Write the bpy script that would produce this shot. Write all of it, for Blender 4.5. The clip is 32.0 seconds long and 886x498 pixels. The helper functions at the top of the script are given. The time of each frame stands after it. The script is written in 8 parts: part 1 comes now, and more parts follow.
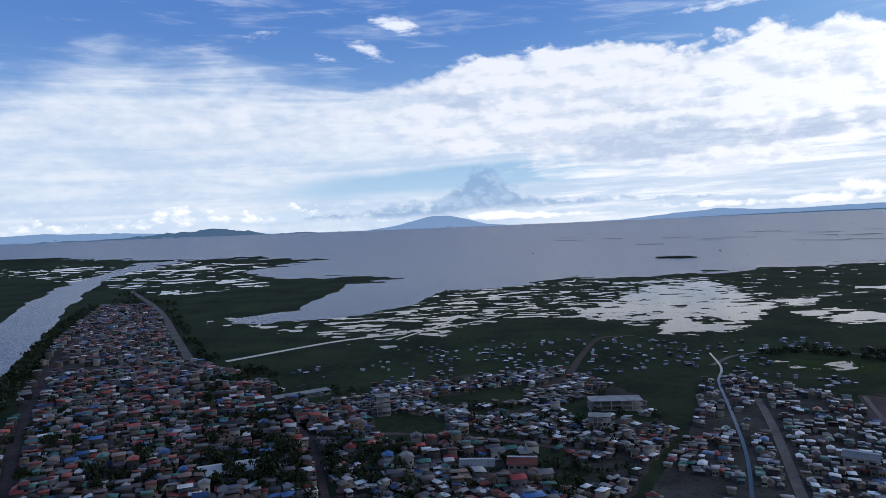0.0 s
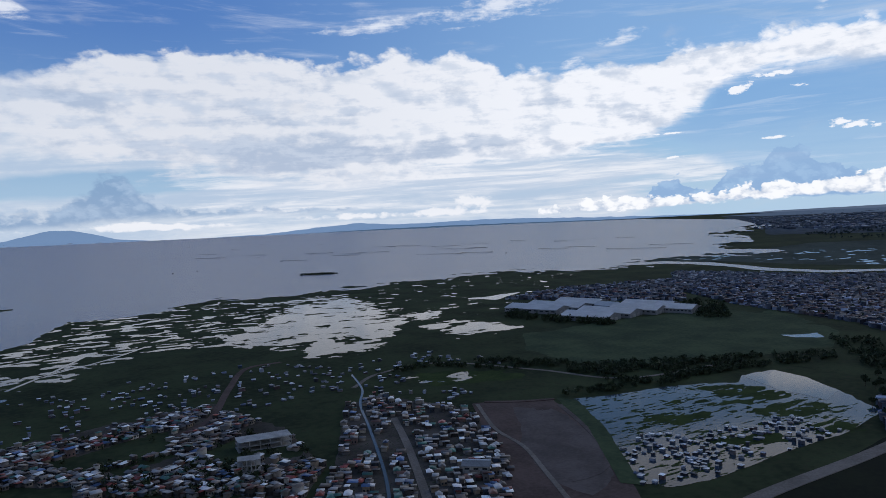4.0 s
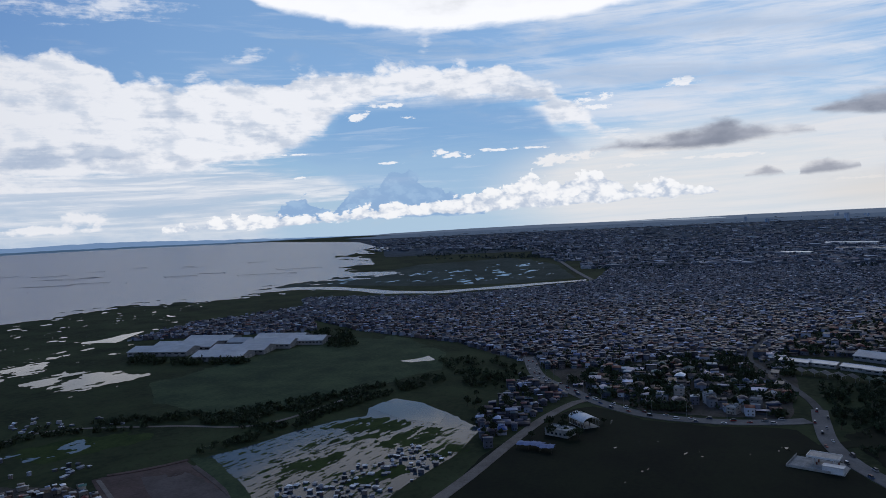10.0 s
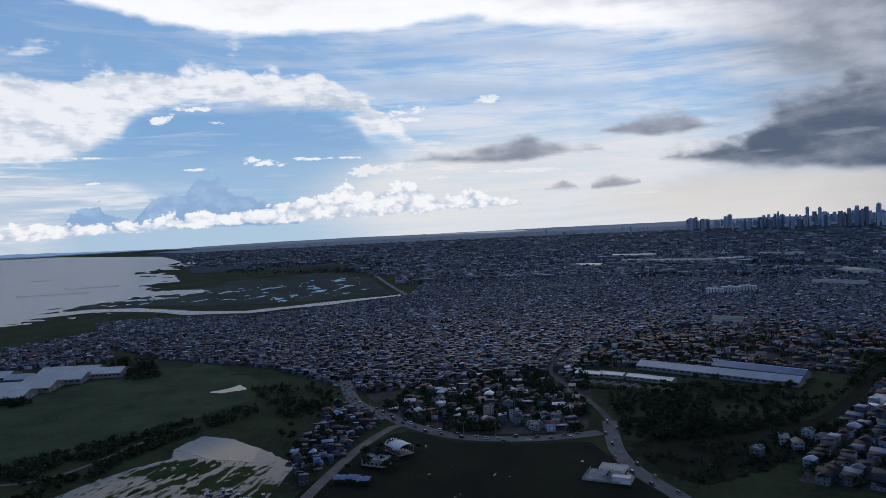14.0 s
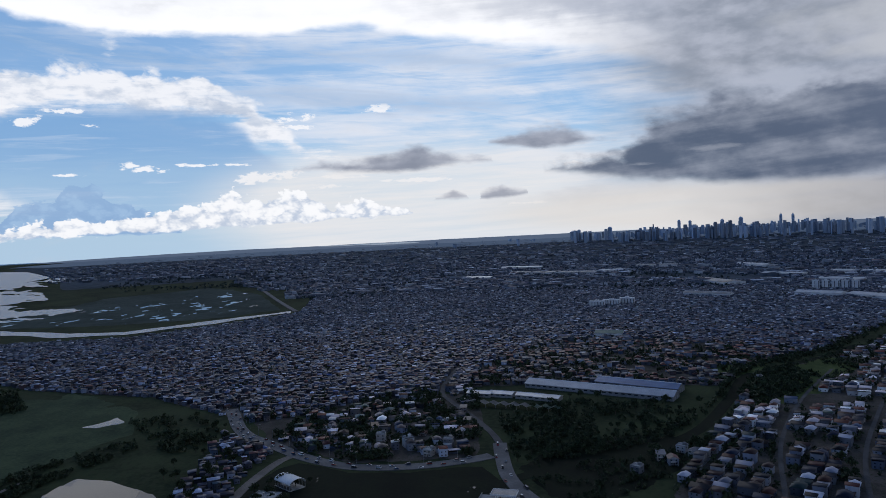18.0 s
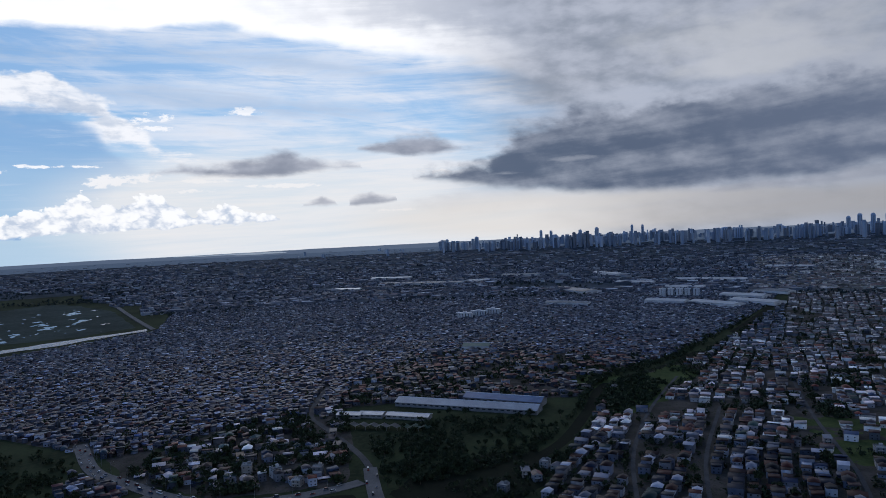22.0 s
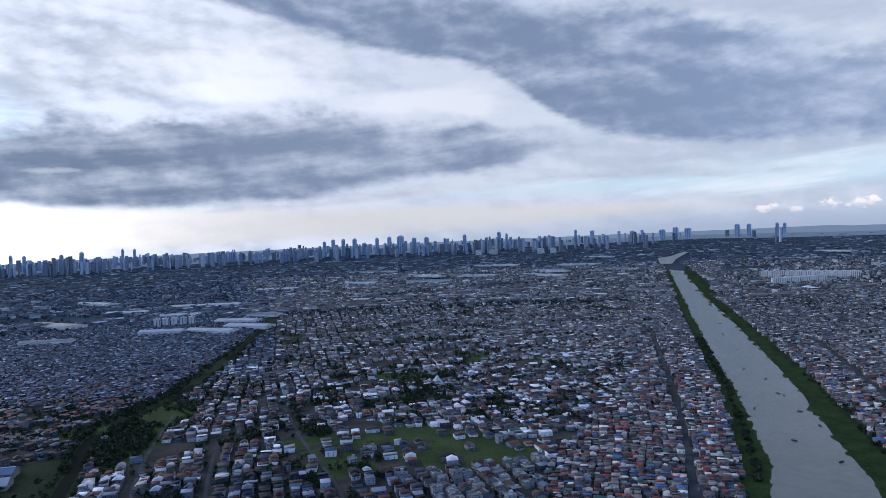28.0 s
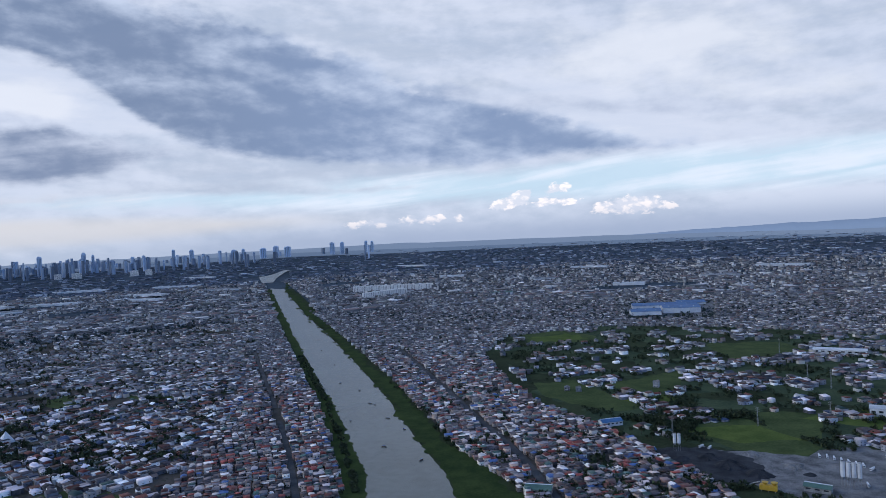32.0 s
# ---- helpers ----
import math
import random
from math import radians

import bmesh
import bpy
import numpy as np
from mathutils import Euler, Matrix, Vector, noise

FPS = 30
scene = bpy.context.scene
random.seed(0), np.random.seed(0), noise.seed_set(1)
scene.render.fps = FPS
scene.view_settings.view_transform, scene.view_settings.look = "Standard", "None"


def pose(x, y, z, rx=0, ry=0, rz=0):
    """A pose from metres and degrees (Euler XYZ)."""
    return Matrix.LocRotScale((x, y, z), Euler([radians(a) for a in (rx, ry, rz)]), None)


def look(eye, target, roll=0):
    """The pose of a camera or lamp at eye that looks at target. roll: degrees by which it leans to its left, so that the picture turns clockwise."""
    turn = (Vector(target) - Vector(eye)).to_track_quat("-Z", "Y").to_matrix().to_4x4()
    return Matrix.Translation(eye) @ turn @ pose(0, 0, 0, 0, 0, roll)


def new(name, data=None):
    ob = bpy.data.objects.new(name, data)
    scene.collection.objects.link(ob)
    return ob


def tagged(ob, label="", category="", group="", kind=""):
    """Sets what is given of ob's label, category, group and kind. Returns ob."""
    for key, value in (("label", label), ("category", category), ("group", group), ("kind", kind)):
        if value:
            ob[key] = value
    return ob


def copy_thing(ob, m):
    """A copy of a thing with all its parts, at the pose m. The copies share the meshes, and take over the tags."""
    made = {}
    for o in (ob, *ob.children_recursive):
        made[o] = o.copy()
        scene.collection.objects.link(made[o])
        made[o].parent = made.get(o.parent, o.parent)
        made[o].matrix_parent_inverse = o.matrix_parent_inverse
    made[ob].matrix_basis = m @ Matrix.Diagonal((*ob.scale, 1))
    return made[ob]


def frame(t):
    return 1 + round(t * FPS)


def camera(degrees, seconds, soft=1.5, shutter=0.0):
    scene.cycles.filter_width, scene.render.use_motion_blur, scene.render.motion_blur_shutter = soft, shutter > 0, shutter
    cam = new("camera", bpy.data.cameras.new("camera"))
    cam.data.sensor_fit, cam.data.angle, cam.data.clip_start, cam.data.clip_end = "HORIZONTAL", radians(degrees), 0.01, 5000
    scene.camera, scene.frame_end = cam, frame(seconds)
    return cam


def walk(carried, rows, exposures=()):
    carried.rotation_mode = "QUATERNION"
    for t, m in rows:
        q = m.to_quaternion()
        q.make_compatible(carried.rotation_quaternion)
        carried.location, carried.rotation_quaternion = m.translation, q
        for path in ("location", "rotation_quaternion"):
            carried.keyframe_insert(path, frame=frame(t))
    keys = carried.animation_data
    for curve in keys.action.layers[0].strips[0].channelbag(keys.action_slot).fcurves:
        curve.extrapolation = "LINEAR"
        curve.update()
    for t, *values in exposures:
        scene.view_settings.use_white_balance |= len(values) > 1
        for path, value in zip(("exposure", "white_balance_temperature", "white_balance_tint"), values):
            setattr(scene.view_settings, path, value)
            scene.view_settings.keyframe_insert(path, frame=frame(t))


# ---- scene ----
# The camera climbs straight up over the marsh edge while it turns to its right.
cam = camera(64.3, 32.0, soft=0.8)


def aim(yaw, pitch, roll, x, y, z):
    """Eye at (x, y, z); yaw clockwise from +y, pitch upwards, roll as look() takes it, in degrees."""
    a, b = radians(yaw), radians(pitch)
    way = Vector((math.sin(a) * math.cos(b), math.cos(a) * math.cos(b), math.sin(b)))
    eye = Vector((x, y, z))
    return look(eye, eye + way * 100, roll)


PATH = [
    (0.0, -0.00, -2.27, -1.99, -0.0, -0.0, -0.0),
    (0.5, 3.49, -2.29, -1.99, -0.1, -0.3, 1.7),
    (1.0, 7.08, -2.31, -1.92, -0.1, -0.6, 3.4),
    (1.5, 10.67, -2.30, -1.88, -0.2, -0.8, 5.1),
    (2.0, 14.03, -2.32, -1.90, -0.3, -1.1, 6.8),
    (2.5, 17.69, -2.30, -1.95, -0.3, -1.3, 8.5),
    (3.0, 21.22, -2.29, -2.00, -0.4, -1.5, 10.1),
    (3.5, 24.82, -2.29, -1.98, -0.5, -1.7, 11.8),
    (5.5, 38.14, -2.18, -1.96, -1.2, -2.0, 18.3),
    (6.0, 41.19, -2.14, -2.01, -1.4, -2.0, 19.9),
    (6.5, 44.29, -2.10, -2.01, -1.6, -1.9, 21.5),
    (7.0, 46.09, -2.07, -2.02, -1.8, -1.9, 23.1),
    (7.5, 47.67, -1.99, -2.05, -2.0, -1.8, 24.7),
    (8.0, 49.50, -1.96, -2.07, -2.2, -1.8, 26.3),
    (8.5, 51.49, -1.92, -2.10, -2.3, -1.8, 27.9),
    (9.0, 53.55, -1.89, -2.10, -2.4, -1.8, 29.5),
    (9.5, 55.70, -1.84, -2.09, -2.5, -1.8, 31.1),
    (10.0, 57.81, -1.80, -2.08, -2.5, -1.8, 32.7),
    (10.5, 59.82, -1.75, -2.11, -2.5, -1.9, 34.4),
    (11.0, 61.03, -1.66, -2.16, -2.5, -2.0, 36.0),
    (11.5, 62.28, -1.62, -2.15, -2.5, -2.0, 37.7),
    (12.0, 63.51, -1.59, -2.13, -2.4, -2.1, 39.3),
    (12.5, 65.14, -1.56, -2.13, -2.4, -2.2, 41.0),
    (13.0, 67.35, -1.55, -2.09, -2.3, -2.3, 42.6),
    (13.5, 69.89, -1.55, -2.09, -2.3, -2.4, 44.2),
    (14.0, 72.76, -1.52, -2.07, -2.2, -2.5, 45.9),
    (14.5, 74.05, -1.46, -2.10, -2.2, -2.5, 47.5),
    (16.5, 78.19, -1.24, -2.04, -2.2, -2.6, 54.0),
    (17.0, 79.15, -1.19, -2.04, -2.3, -2.7, 55.6),
    (17.5, 80.32, -1.13, -2.08, -2.3, -2.7, 57.2),
    (18.0, 81.58, -1.09, -2.11, -2.4, -2.7, 58.9),
    (18.5, 82.95, -1.07, -2.16, -2.5, -2.7, 60.5),
    (19.0, 84.12, -1.04, -2.20, -2.6, -2.7, 62.1),
    (19.5, 85.23, -1.01, -2.19, -2.6, -2.8, 63.8),
    (20.0, 86.29, -0.98, -2.19, -2.7, -2.8, 65.4),
    (20.5, 87.42, -0.95, -2.21, -2.8, -2.9, 67.0),
    (21.0, 88.61, -0.93, -2.20, -2.8, -2.9, 68.6),
    (21.5, 90.51, -0.92, -2.19, -2.8, -3.0, 70.2),
    (22.0, 92.18, -0.92, -2.16, -2.7, -3.1, 71.7),
    (22.5, 93.57, -0.88, -2.07, -2.6, -3.3, 73.2),
    (23.0, 95.20, -0.85, -2.07, -2.4, -3.4, 74.7),
    (23.5, 97.13, -0.82, -2.04, -2.1, -3.6, 76.1),
    (24.0, 99.01, -0.78, -2.01, -1.9, -3.8, 77.6),
    (24.5, 102.49, -0.82, -1.94, -1.6, -4.0, 79.0),
    (25.0, 106.70, -0.84, -1.96, -1.3, -4.1, 80.4),
    (25.5, 110.71, -0.84, -1.98, -1.0, -4.3, 81.8),
    (27.5, 127.57, -0.82, -2.20, -0.4, -4.2, 87.7),
    (28.0, 131.66, -0.82, -2.22, -0.5, -4.1, 89.2),
    (28.5, 135.90, -0.82, -2.26, -0.6, -3.8, 90.8),
    (29.0, 139.98, -0.83, -2.35, -0.8, -3.5, 92.4),
    (29.5, 144.11, -0.84, -2.44, -1.0, -3.2, 94.1),
    (30.0, 147.94, -0.85, -2.50, -1.3, -2.8, 95.7),
    (30.5, 151.89, -0.87, -2.62, -1.6, -2.4, 97.4),
    (31.0, 155.65, -0.90, -2.70, -2.0, -2.0, 99.1),
    (31.5, 159.58, -0.93, -2.83, -2.4, -1.6, 100.8),
    (32.0, 163.27, -0.96, -2.90, -2.7, -1.1, 102.5),
]
PLAN = 1.25  # metres to one unit of the plan
walk(cam, [(t, aim(yw, pt, rl, px * PLAN, py * PLAN, (100 + pz) * PLAN)) for t, yw, pt, rl, px, py, pz in PATH],
     exposures=[(0.0, 0.17, 6150, 12), (3.0, -0.02, 6150, 12), (6.0, -0.12, 6200, 12), (13.0, -0.17, 6200, 12), (20.0, -0.08, 6200, 12), (25.0, 0.18, 6150, 12), (28.0, 0.83, 6150, 12), (32.0, 0.85, 6150, 12)])

# ---------------------------------------------------------------- world: sky and clouds
SUN_AZ, SUN_EL = 82.0, 32.0

world = bpy.data.worlds.new("sky")
scene.world = world
world.use_nodes = True
wt = world.node_tree
wt.nodes.clear()


def sock(tree, node, i, v):
    if v is None:
        return
    if isinstance(v, bpy.types.NodeSocket):
        tree.links.new(v, node.inputs[i])
    else:
        node.inputs[i].default_value = v


def op(tree, kind, a, b=None, c=None, clamp=False):
    n = tree.nodes.new("ShaderNodeMath")
    n.operation, n.use_clamp = kind, clamp
    for i, v in enumerate((a, b, c)):
        sock(tree, n, i, v)
    return n.outputs[0]


def smooth(tree, v, lo, hi):
    n = tree.nodes.new("ShaderNodeMapRange")
    n.interpolation_type = "SMOOTHSTEP"
    for i, x in enumerate((v, lo, hi, 0.0, 1.0)):
        sock(tree, n, i, x)
    return n.outputs[0]


def mixc(tree, fac, a, b, kind="MIX"):
    n = tree.nodes.new("ShaderNodeMix")
    n.data_type, n.blend_type = "RGBA", kind
    sock(tree, n, 0, fac)
    for i, v in ((6, a), (7, b)):
        sock(tree, n, i, (*v, 1) if isinstance(v, tuple) and len(v) == 3 else v)
    return n.outputs[2]


def noise_tex(tree, vec, scale, detail=4.0, rough=0.55, kind="3D", distort=0.0):
    n = tree.nodes.new("ShaderNodeTexNoise")
    n.noise_dimensions = kind
    if vec is not None:
        tree.links.new(vec, n.inputs["Vector"])
    n.inputs["Scale"].default_value, n.inputs["Detail"].default_value = scale, detail
    n.inputs["Roughness"].default_value, n.inputs["Distortion"].default_value = rough, distort
    return n


def combine(tree, x, y, z):
    n = tree.nodes.new("ShaderNodeCombineXYZ")
    for i, v in enumerate((x, y, z)):
        sock(tree, n, i, v)
    return n.outputs[0]


def sky_nodes():
    tc = wt.nodes.new("ShaderNodeTexCoord")
    sep = wt.nodes.new("ShaderNodeSeparateXYZ")
    wt.links.new(tc.outputs["Generated"], sep.inputs[0])
    x, y, z = sep.outputs
    az = op(wt, "MULTIPLY", op(wt, "ARCTAN2", x, y), 57.2958)
    az = op(wt, "ADD", az, op(wt, "MULTIPLY", op(wt, "LESS_THAN", az, -90.0), 360.0))
    el = op(wt, "MULTIPLY", op(wt, "ARCSINE", z), 57.2958)
    # the clear sky
    sky = wt.nodes.new("ShaderNodeTexSky")
    sky.sky_type, sky.sun_disc = "NISHITA", False
    sky.sun_elevation, sky.sun_rotation = radians(SUN_EL), radians(SUN_AZ)
    sky.air_density, sky.dust_density, sky.ozone_density = 1.0, 0.6, 2.0
    zz = op(wt, "MAXIMUM", z, 0.03)
    wt.links.new(combine(wt, x, y, zz), sky.inputs[0])
    base = mixc(wt, 1.0, sky.outputs[0], SKY_TINT, "MULTIPLY")
    # drawn-out coordinates in degrees, so that clouds lie flat
    flat = combine(wt, az, op(wt, "MULTIPLY", el, 2.4), 0.0)
    wob = noise_tex(wt, flat, 0.16, 5, 0.6)
    sub = wt.nodes.new("ShaderNodeVectorMath")
    sub.operation = "SUBTRACT"
    wt.links.new(wob.outputs["Color"], sub.inputs[0])
    sub.inputs[1].default_value = (0.5, 0.5, 0.5)
    mul = wt.nodes.new("ShaderNodeVectorMath")
    mul.operation = "MULTIPLY"
    wt.links.new(sub.outputs[0], mul.inputs[0])
    mul.inputs[1].default_value = (2.6, 1.0, 0.0)
    add = wt.nodes.new("ShaderNodeVectorMath")
    add.operation = "ADD"
    wt.links.new(combine(wt, az, el, 0.0), add.inputs[0])
    wt.links.new(mul.outputs[0], add.inputs[1])
    where = add.outputs[0]
    plain = combine(wt, az, el, 0.0)

    def blobs(rows, vec=where):
        total = None
        for a, e, ra, re, tilt, weight in rows:
            m = wt.nodes.new("ShaderNodeMapping")
            m.vector_type = "TEXTURE"
            wt.links.new(vec, m.inputs[0])
            m.inputs[1].default_value = (a, e, 0)
            m.inputs[2].default_value = (0, 0, radians(tilt))
            m.inputs[3].default_value = (ra, re, 1)
            g = wt.nodes.new("ShaderNodeTexGradient")
            g.gradient_type = "SPHERICAL"
            wt.links.new(m.outputs[0], g.inputs[0])
            total = op(wt, "MULTIPLY_ADD", g.outputs["Fac"], weight, total if total is not None else 0.0)
        return total

    # shapes given by bearing, lower edge and upper edge in degrees
    wsep = wt.nodes.new("ShaderNodeSeparateXYZ")
    wt.links.new(where, wsep.inputs[0])

    def plus(a, b, k):
        return op(wt, "MULTIPLY_ADD", b, k, a)

    def slab(rows, x=None, h=None, ends=1.2):
        x, h = (wsep.outputs[0] if x is None else x), (wsep.outputs[1] if h is None else h)
        a0, a1 = rows[0][0], rows[-1][0]
        ramp = wt.nodes.new("ShaderNodeValToRGB")
        e = ramp.color_ramp.elements
        while len(e) < len(rows):
            e.new(0.5)
        for i, (a, b, t) in enumerate(rows):
            e[i].position, e[i].color = (a - a0) / (a1 - a0), (b / 25, t / 25, 0, 1)
        wt.links.new(op(wt, "MULTIPLY", op(wt, "SUBTRACT", x, a0), 1.0 / (a1 - a0)), ramp.inputs[0])
        s = wt.nodes.new("ShaderNodeSeparateColor")
        wt.links.new(ramp.outputs[0], s.inputs[0])
        lo = op(wt, "SUBTRACT", h, op(wt, "MULTIPLY", s.outputs[0], 25.0))
        hi = op(wt, "SUBTRACT", op(wt, "MULTIPLY", s.outputs[1], 25.0), h)
        edge = op(wt, "MULTIPLY", op(wt, "MINIMUM", op(wt, "SUBTRACT", x, a0), op(wt, "SUBTRACT", a1, x)), ends)
        edge = op(wt, "SUBTRACT", edge, 0.4)
        return op(wt, "MINIMUM", lo, edge), op(wt, "MINIMUM", hi, edge)

    def nz(sx, sy, seed, detail=6.0, rough=0.55, tilt=0.0, distort=0.0, dx=0.0, dy=0.0):
        """Noise about zero, so many waves to a degree; tilt: by how much its layers rise with the bearing."""
        u = op(wt, "MULTIPLY_ADD", az, sx, dx)
        v = op(wt, "MULTIPLY_ADD", plus(el, az, -tilt), sy, dy)
        return op(wt, "SUBTRACT", noise_tex(wt, combine(wt, u, v, seed), 1.0, detail, rough, distort=distort).outputs["Fac"], 0.5)

    def knobs(sx, sy, seed, detail=2.5, rough=0.5, warp=None):
        """Rounded heads as of cauliflower: high in the middle of each, low in the creases."""
        n = wt.nodes.new("ShaderNodeTexVoronoi")
        n.voronoi_dimensions, n.feature, n.normalize = "2D", "SMOOTH_F1", False
        u, v = op(wt, "MULTIPLY_ADD", az, sx, seed), op(wt, "MULTIPLY_ADD", el, sy, seed * 0.37)
        if warp is not None:
            u, v = plus(u, warp, 0.9), plus(v, warp, -0.7)
        wt.links.new(combine(wt, u, v, 0.0), n.inputs["Vector"])
        n.inputs["Scale"].default_value, n.inputs["Detail"].default_value = 1.0, detail
        n.inputs["Roughness"].default_value, n.inputs["Smoothness"].default_value = rough, 0.25
        return op(wt, "SUBTRACT", 0.42 * sum(rough ** i for i in range(int(detail) + 1)), n.outputs["Distance"])

    def low(a, b):
        return op(wt, "MINIMUM", a, b)

    def times(a, b):
        return op(wt, "MULTIPLY", a, b)

    def fenced(rows, tex):
        """Small clouds that stay where they are put."""
        b = blobs(rows, plain)
        f = b
        for t, k in tex:
            f = plus(f, t, k)
        return low(f, times(b, 3.0))

    broad = nz(0.055, 0.16, 1.0, 5, 0.5)
    mid = nz(0.16, 0.42, 4.0, 7, 0.56, distort=0.3)
    fine = nz(0.55, 1.25, 9.0, 6, 0.6, distort=0.2)
    grain = nz(1.6, 3.2, 13.0, 5, 0.6)
    strand = nz(0.045, 0.75, 17.0, 8, 0.6, 0.035, 0.6)
    thread = nz(0.16, 2.2, 19.0, 6, 0.62, 0.03, 0.5)
    feather = nz(0.07, 0.55, 23.0, 8, 0.62, -0.10, 1.2)
    head = knobs(0.62, 0.85, 3.0, 3.0, 0.55, fine)
    knob = knobs(1.05, 1.3, 5.0, 2.0, 0.5, fine)
    bulk = knobs(0.22, 0.42, 8.0, 2.0, 0.5, mid)
    side = op(wt, "SUBTRACT", nz(0.30, 0.60, 27.0, 6, 0.55), nz(0.30, 0.60, 27.0, 6, 0.55, dx=0.22, dy=0.32))

    # deep blue above, paler below
    blue = mixc(wt, smooth(wt, el, 1.0, 17.0), (0.31, 0.49, 0.70), mixc(wt, smooth(wt, az, 5.0, 45.0), (0.090, 0.205, 0.53), (0.25, 0.42, 0.68)))
    col = mixc(wt, 0.72, base, blue)
    # thin high veil of long strands, thick towards the sun
    east = smooth(wt, az, 44.0, 74.0)
    veilf = plus(plus(plus(strand, feather, 0.9), mid, 0.5), thread, 0.35)
    veil = smooth(wt, veilf, op(wt, "MULTIPLY_ADD", east, -0.28, 0.0), op(wt, "MULTIPLY_ADD", east, -0.08, 0.40))
    veil = times(veil, op(wt, "MAXIMUM", east, smooth(wt, el, 5.0, 10.0)))
    col = mixc(wt, times(veil, op(wt, "MULTIPLY_ADD", east, 0.56, 0.40)), col, (0.80, 0.84, 0.90))
    # pale air towards the horizon
    col = mixc(wt, times(smooth(wt, el, 8.0, -0.5), 0.72), col, (0.50, 0.65, 0.79))
    # milky sheet over the western lake, and streaked layers below the bank
    _, mhi = slab([(-46, 0, 9.0), (-30, 0, 12.2), (-25, 0, 14.4), (-14, 0, 13.2), (-6, 0, 11.6), (4, 0, 11.0), (16, 0, 9.0), (30, 0, 8.0), (46, 0, 5.0)])
    milk = smooth(wt, plus(plus(plus(mhi, strand, 5.0), mid, 4.0), feather, 3.0), -0.6, 4.5)
    opening = blobs([(-2, 3.2, 17, 1.5, 3, 1.6), (6, 3.6, 10, 1.6, 0, 1.0), (-28, 7.5, 5, 1.0, -8, 0.7), (-18, 9.2, 5, 0.9, 5, 0.8)])
    milk = times(milk, op(wt, "SUBTRACT", 1.0, smooth(wt, plus(plus(opening, strand, 1.0), fine, 0.5), 0.2, 1.1)))
    col = mixc(wt, times(milk, 0.86), col, mixc(wt, smooth(wt, plus(plus(strand, fine, 0.5), mid, 0.6), -0.22, 0.24), (0.52, 0.62, 0.74), (0.76, 0.795, 0.83)))
    ulo, uhi = slab([(8, 0.6, 3.0), (14, 0.6, 5.0), (26, 0.7, 6.6), (36, 0.8, 6.6), (44, 1.0, 6.4), (50, 1.6, 5.0), (58, 2.4, 3.4)])
    underm = smooth(wt, plus(plus(plus(low(ulo, uhi), strand, 8.0), thread, 3.0), mid, 2.0), -0.4, 2.0)
    col = mixc(wt, times(underm, 0.8), col, mixc(wt, smooth(wt, plus(strand, thread, 0.9), -0.14, 0.16), (0.60, 0.68, 0.78), (0.93, 0.93, 0.93)))
    # the big white bank over the lake: crisp bright top, soft foot
    dlo, dhi = slab([(-46, 5.0, 9.0), (-31.5, 5.2, 9.6), (-26, 5.6, 10.2), (-20.6, 5.0, 10.6), (-14.4, 5.0, 10.6), (-9.7, 4.8, 9.6), (-3.4, 4.9, 10.6), (0.3, 4.8, 12.4), (2.6, 4.8, 13.0), (10.3, 4.2, 13.6), (14.6, 3.2, 13.3), (20.2, 2.8, 12.7), (25.6, 3.0, 13.4), (29.6, 3.4, 13.2),
                      (33.8, 4.2, 11.8), (40.5, 4.6, 11.3), (44.4, 5.3, 11.9), (48.0, 7.2, 12.6), (50.5, 9.5, 13.0), (57, 9.5, 13.0), (62.8, 9.4, 12.6), (65.4, 8.9, 11.8), (67.0, 8.1, 10.8), (68.4, 7.4, 9.4), (70.4, 6.5, 8.3), (72.2, 6.3, 7.7), (74.5, 6.8, 7.1)])
    rag = smooth(wt, az, -12.0, 4.0)
    deckhi = plus(plus(plus(plus(dhi, bulk, 1.3), head, 0.55), mid, 1.6), fine, 0.8)
    decklo = plus(plus(plus(plus(dlo, mid, 3.4), strand, 4.5), fine, 2.2), thread, 1.6)
    deckm = smooth(wt, low(deckhi, times(decklo, 0.55)), -0.1, op(wt, "MULTIPLY_ADD", rag, -2.0, 2.6))
    shade = blobs([(20.5, 5.6, 11, 1.9, -4, 1.5), (13.5, 5.0, 8, 1.6, -6, 1.1), (1.6, 9.2, 3.4, 1.0, -12, 1.2), (-19, 6.2, 13, 1.4, 2, 0.7), (30, 6.0, 7, 1.2, 0, 0.8), (10, 8.8, 6, 0.8, 0, 0.5), (37, 9.2, 8, 0.9, 6, 0.6), (26, 9.6, 9, 1.0, 4, 0.5)])
    tone = plus(plus(plus(plus(plus(shade, broad, 2.0), strand, 2.0), side, 3.2), mid, 0.9), bulk, -0.5)
    white = mixc(wt, smooth(wt, tone, -0.10, 1.05), mixc(wt, smooth(wt, az, 8.0, 44.0), (0.80, 0.815, 0.84), (0.98, 0.98, 0.98)), (0.48, 0.56, 0.68))
    dapple = smooth(wt, plus(plus(plus(plus(fine, thread, 0.8), grain, 0.5), side, 1.6), mid, 0.8), -0.06, 0.34)
    white = mixc(wt, times(dapple, 0.62), white, (0.66, 0.72, 0.80))
    col = mixc(wt, times(deckm, op(wt, "MULTIPLY_ADD", rag, 0.27, 0.70)), col, white)
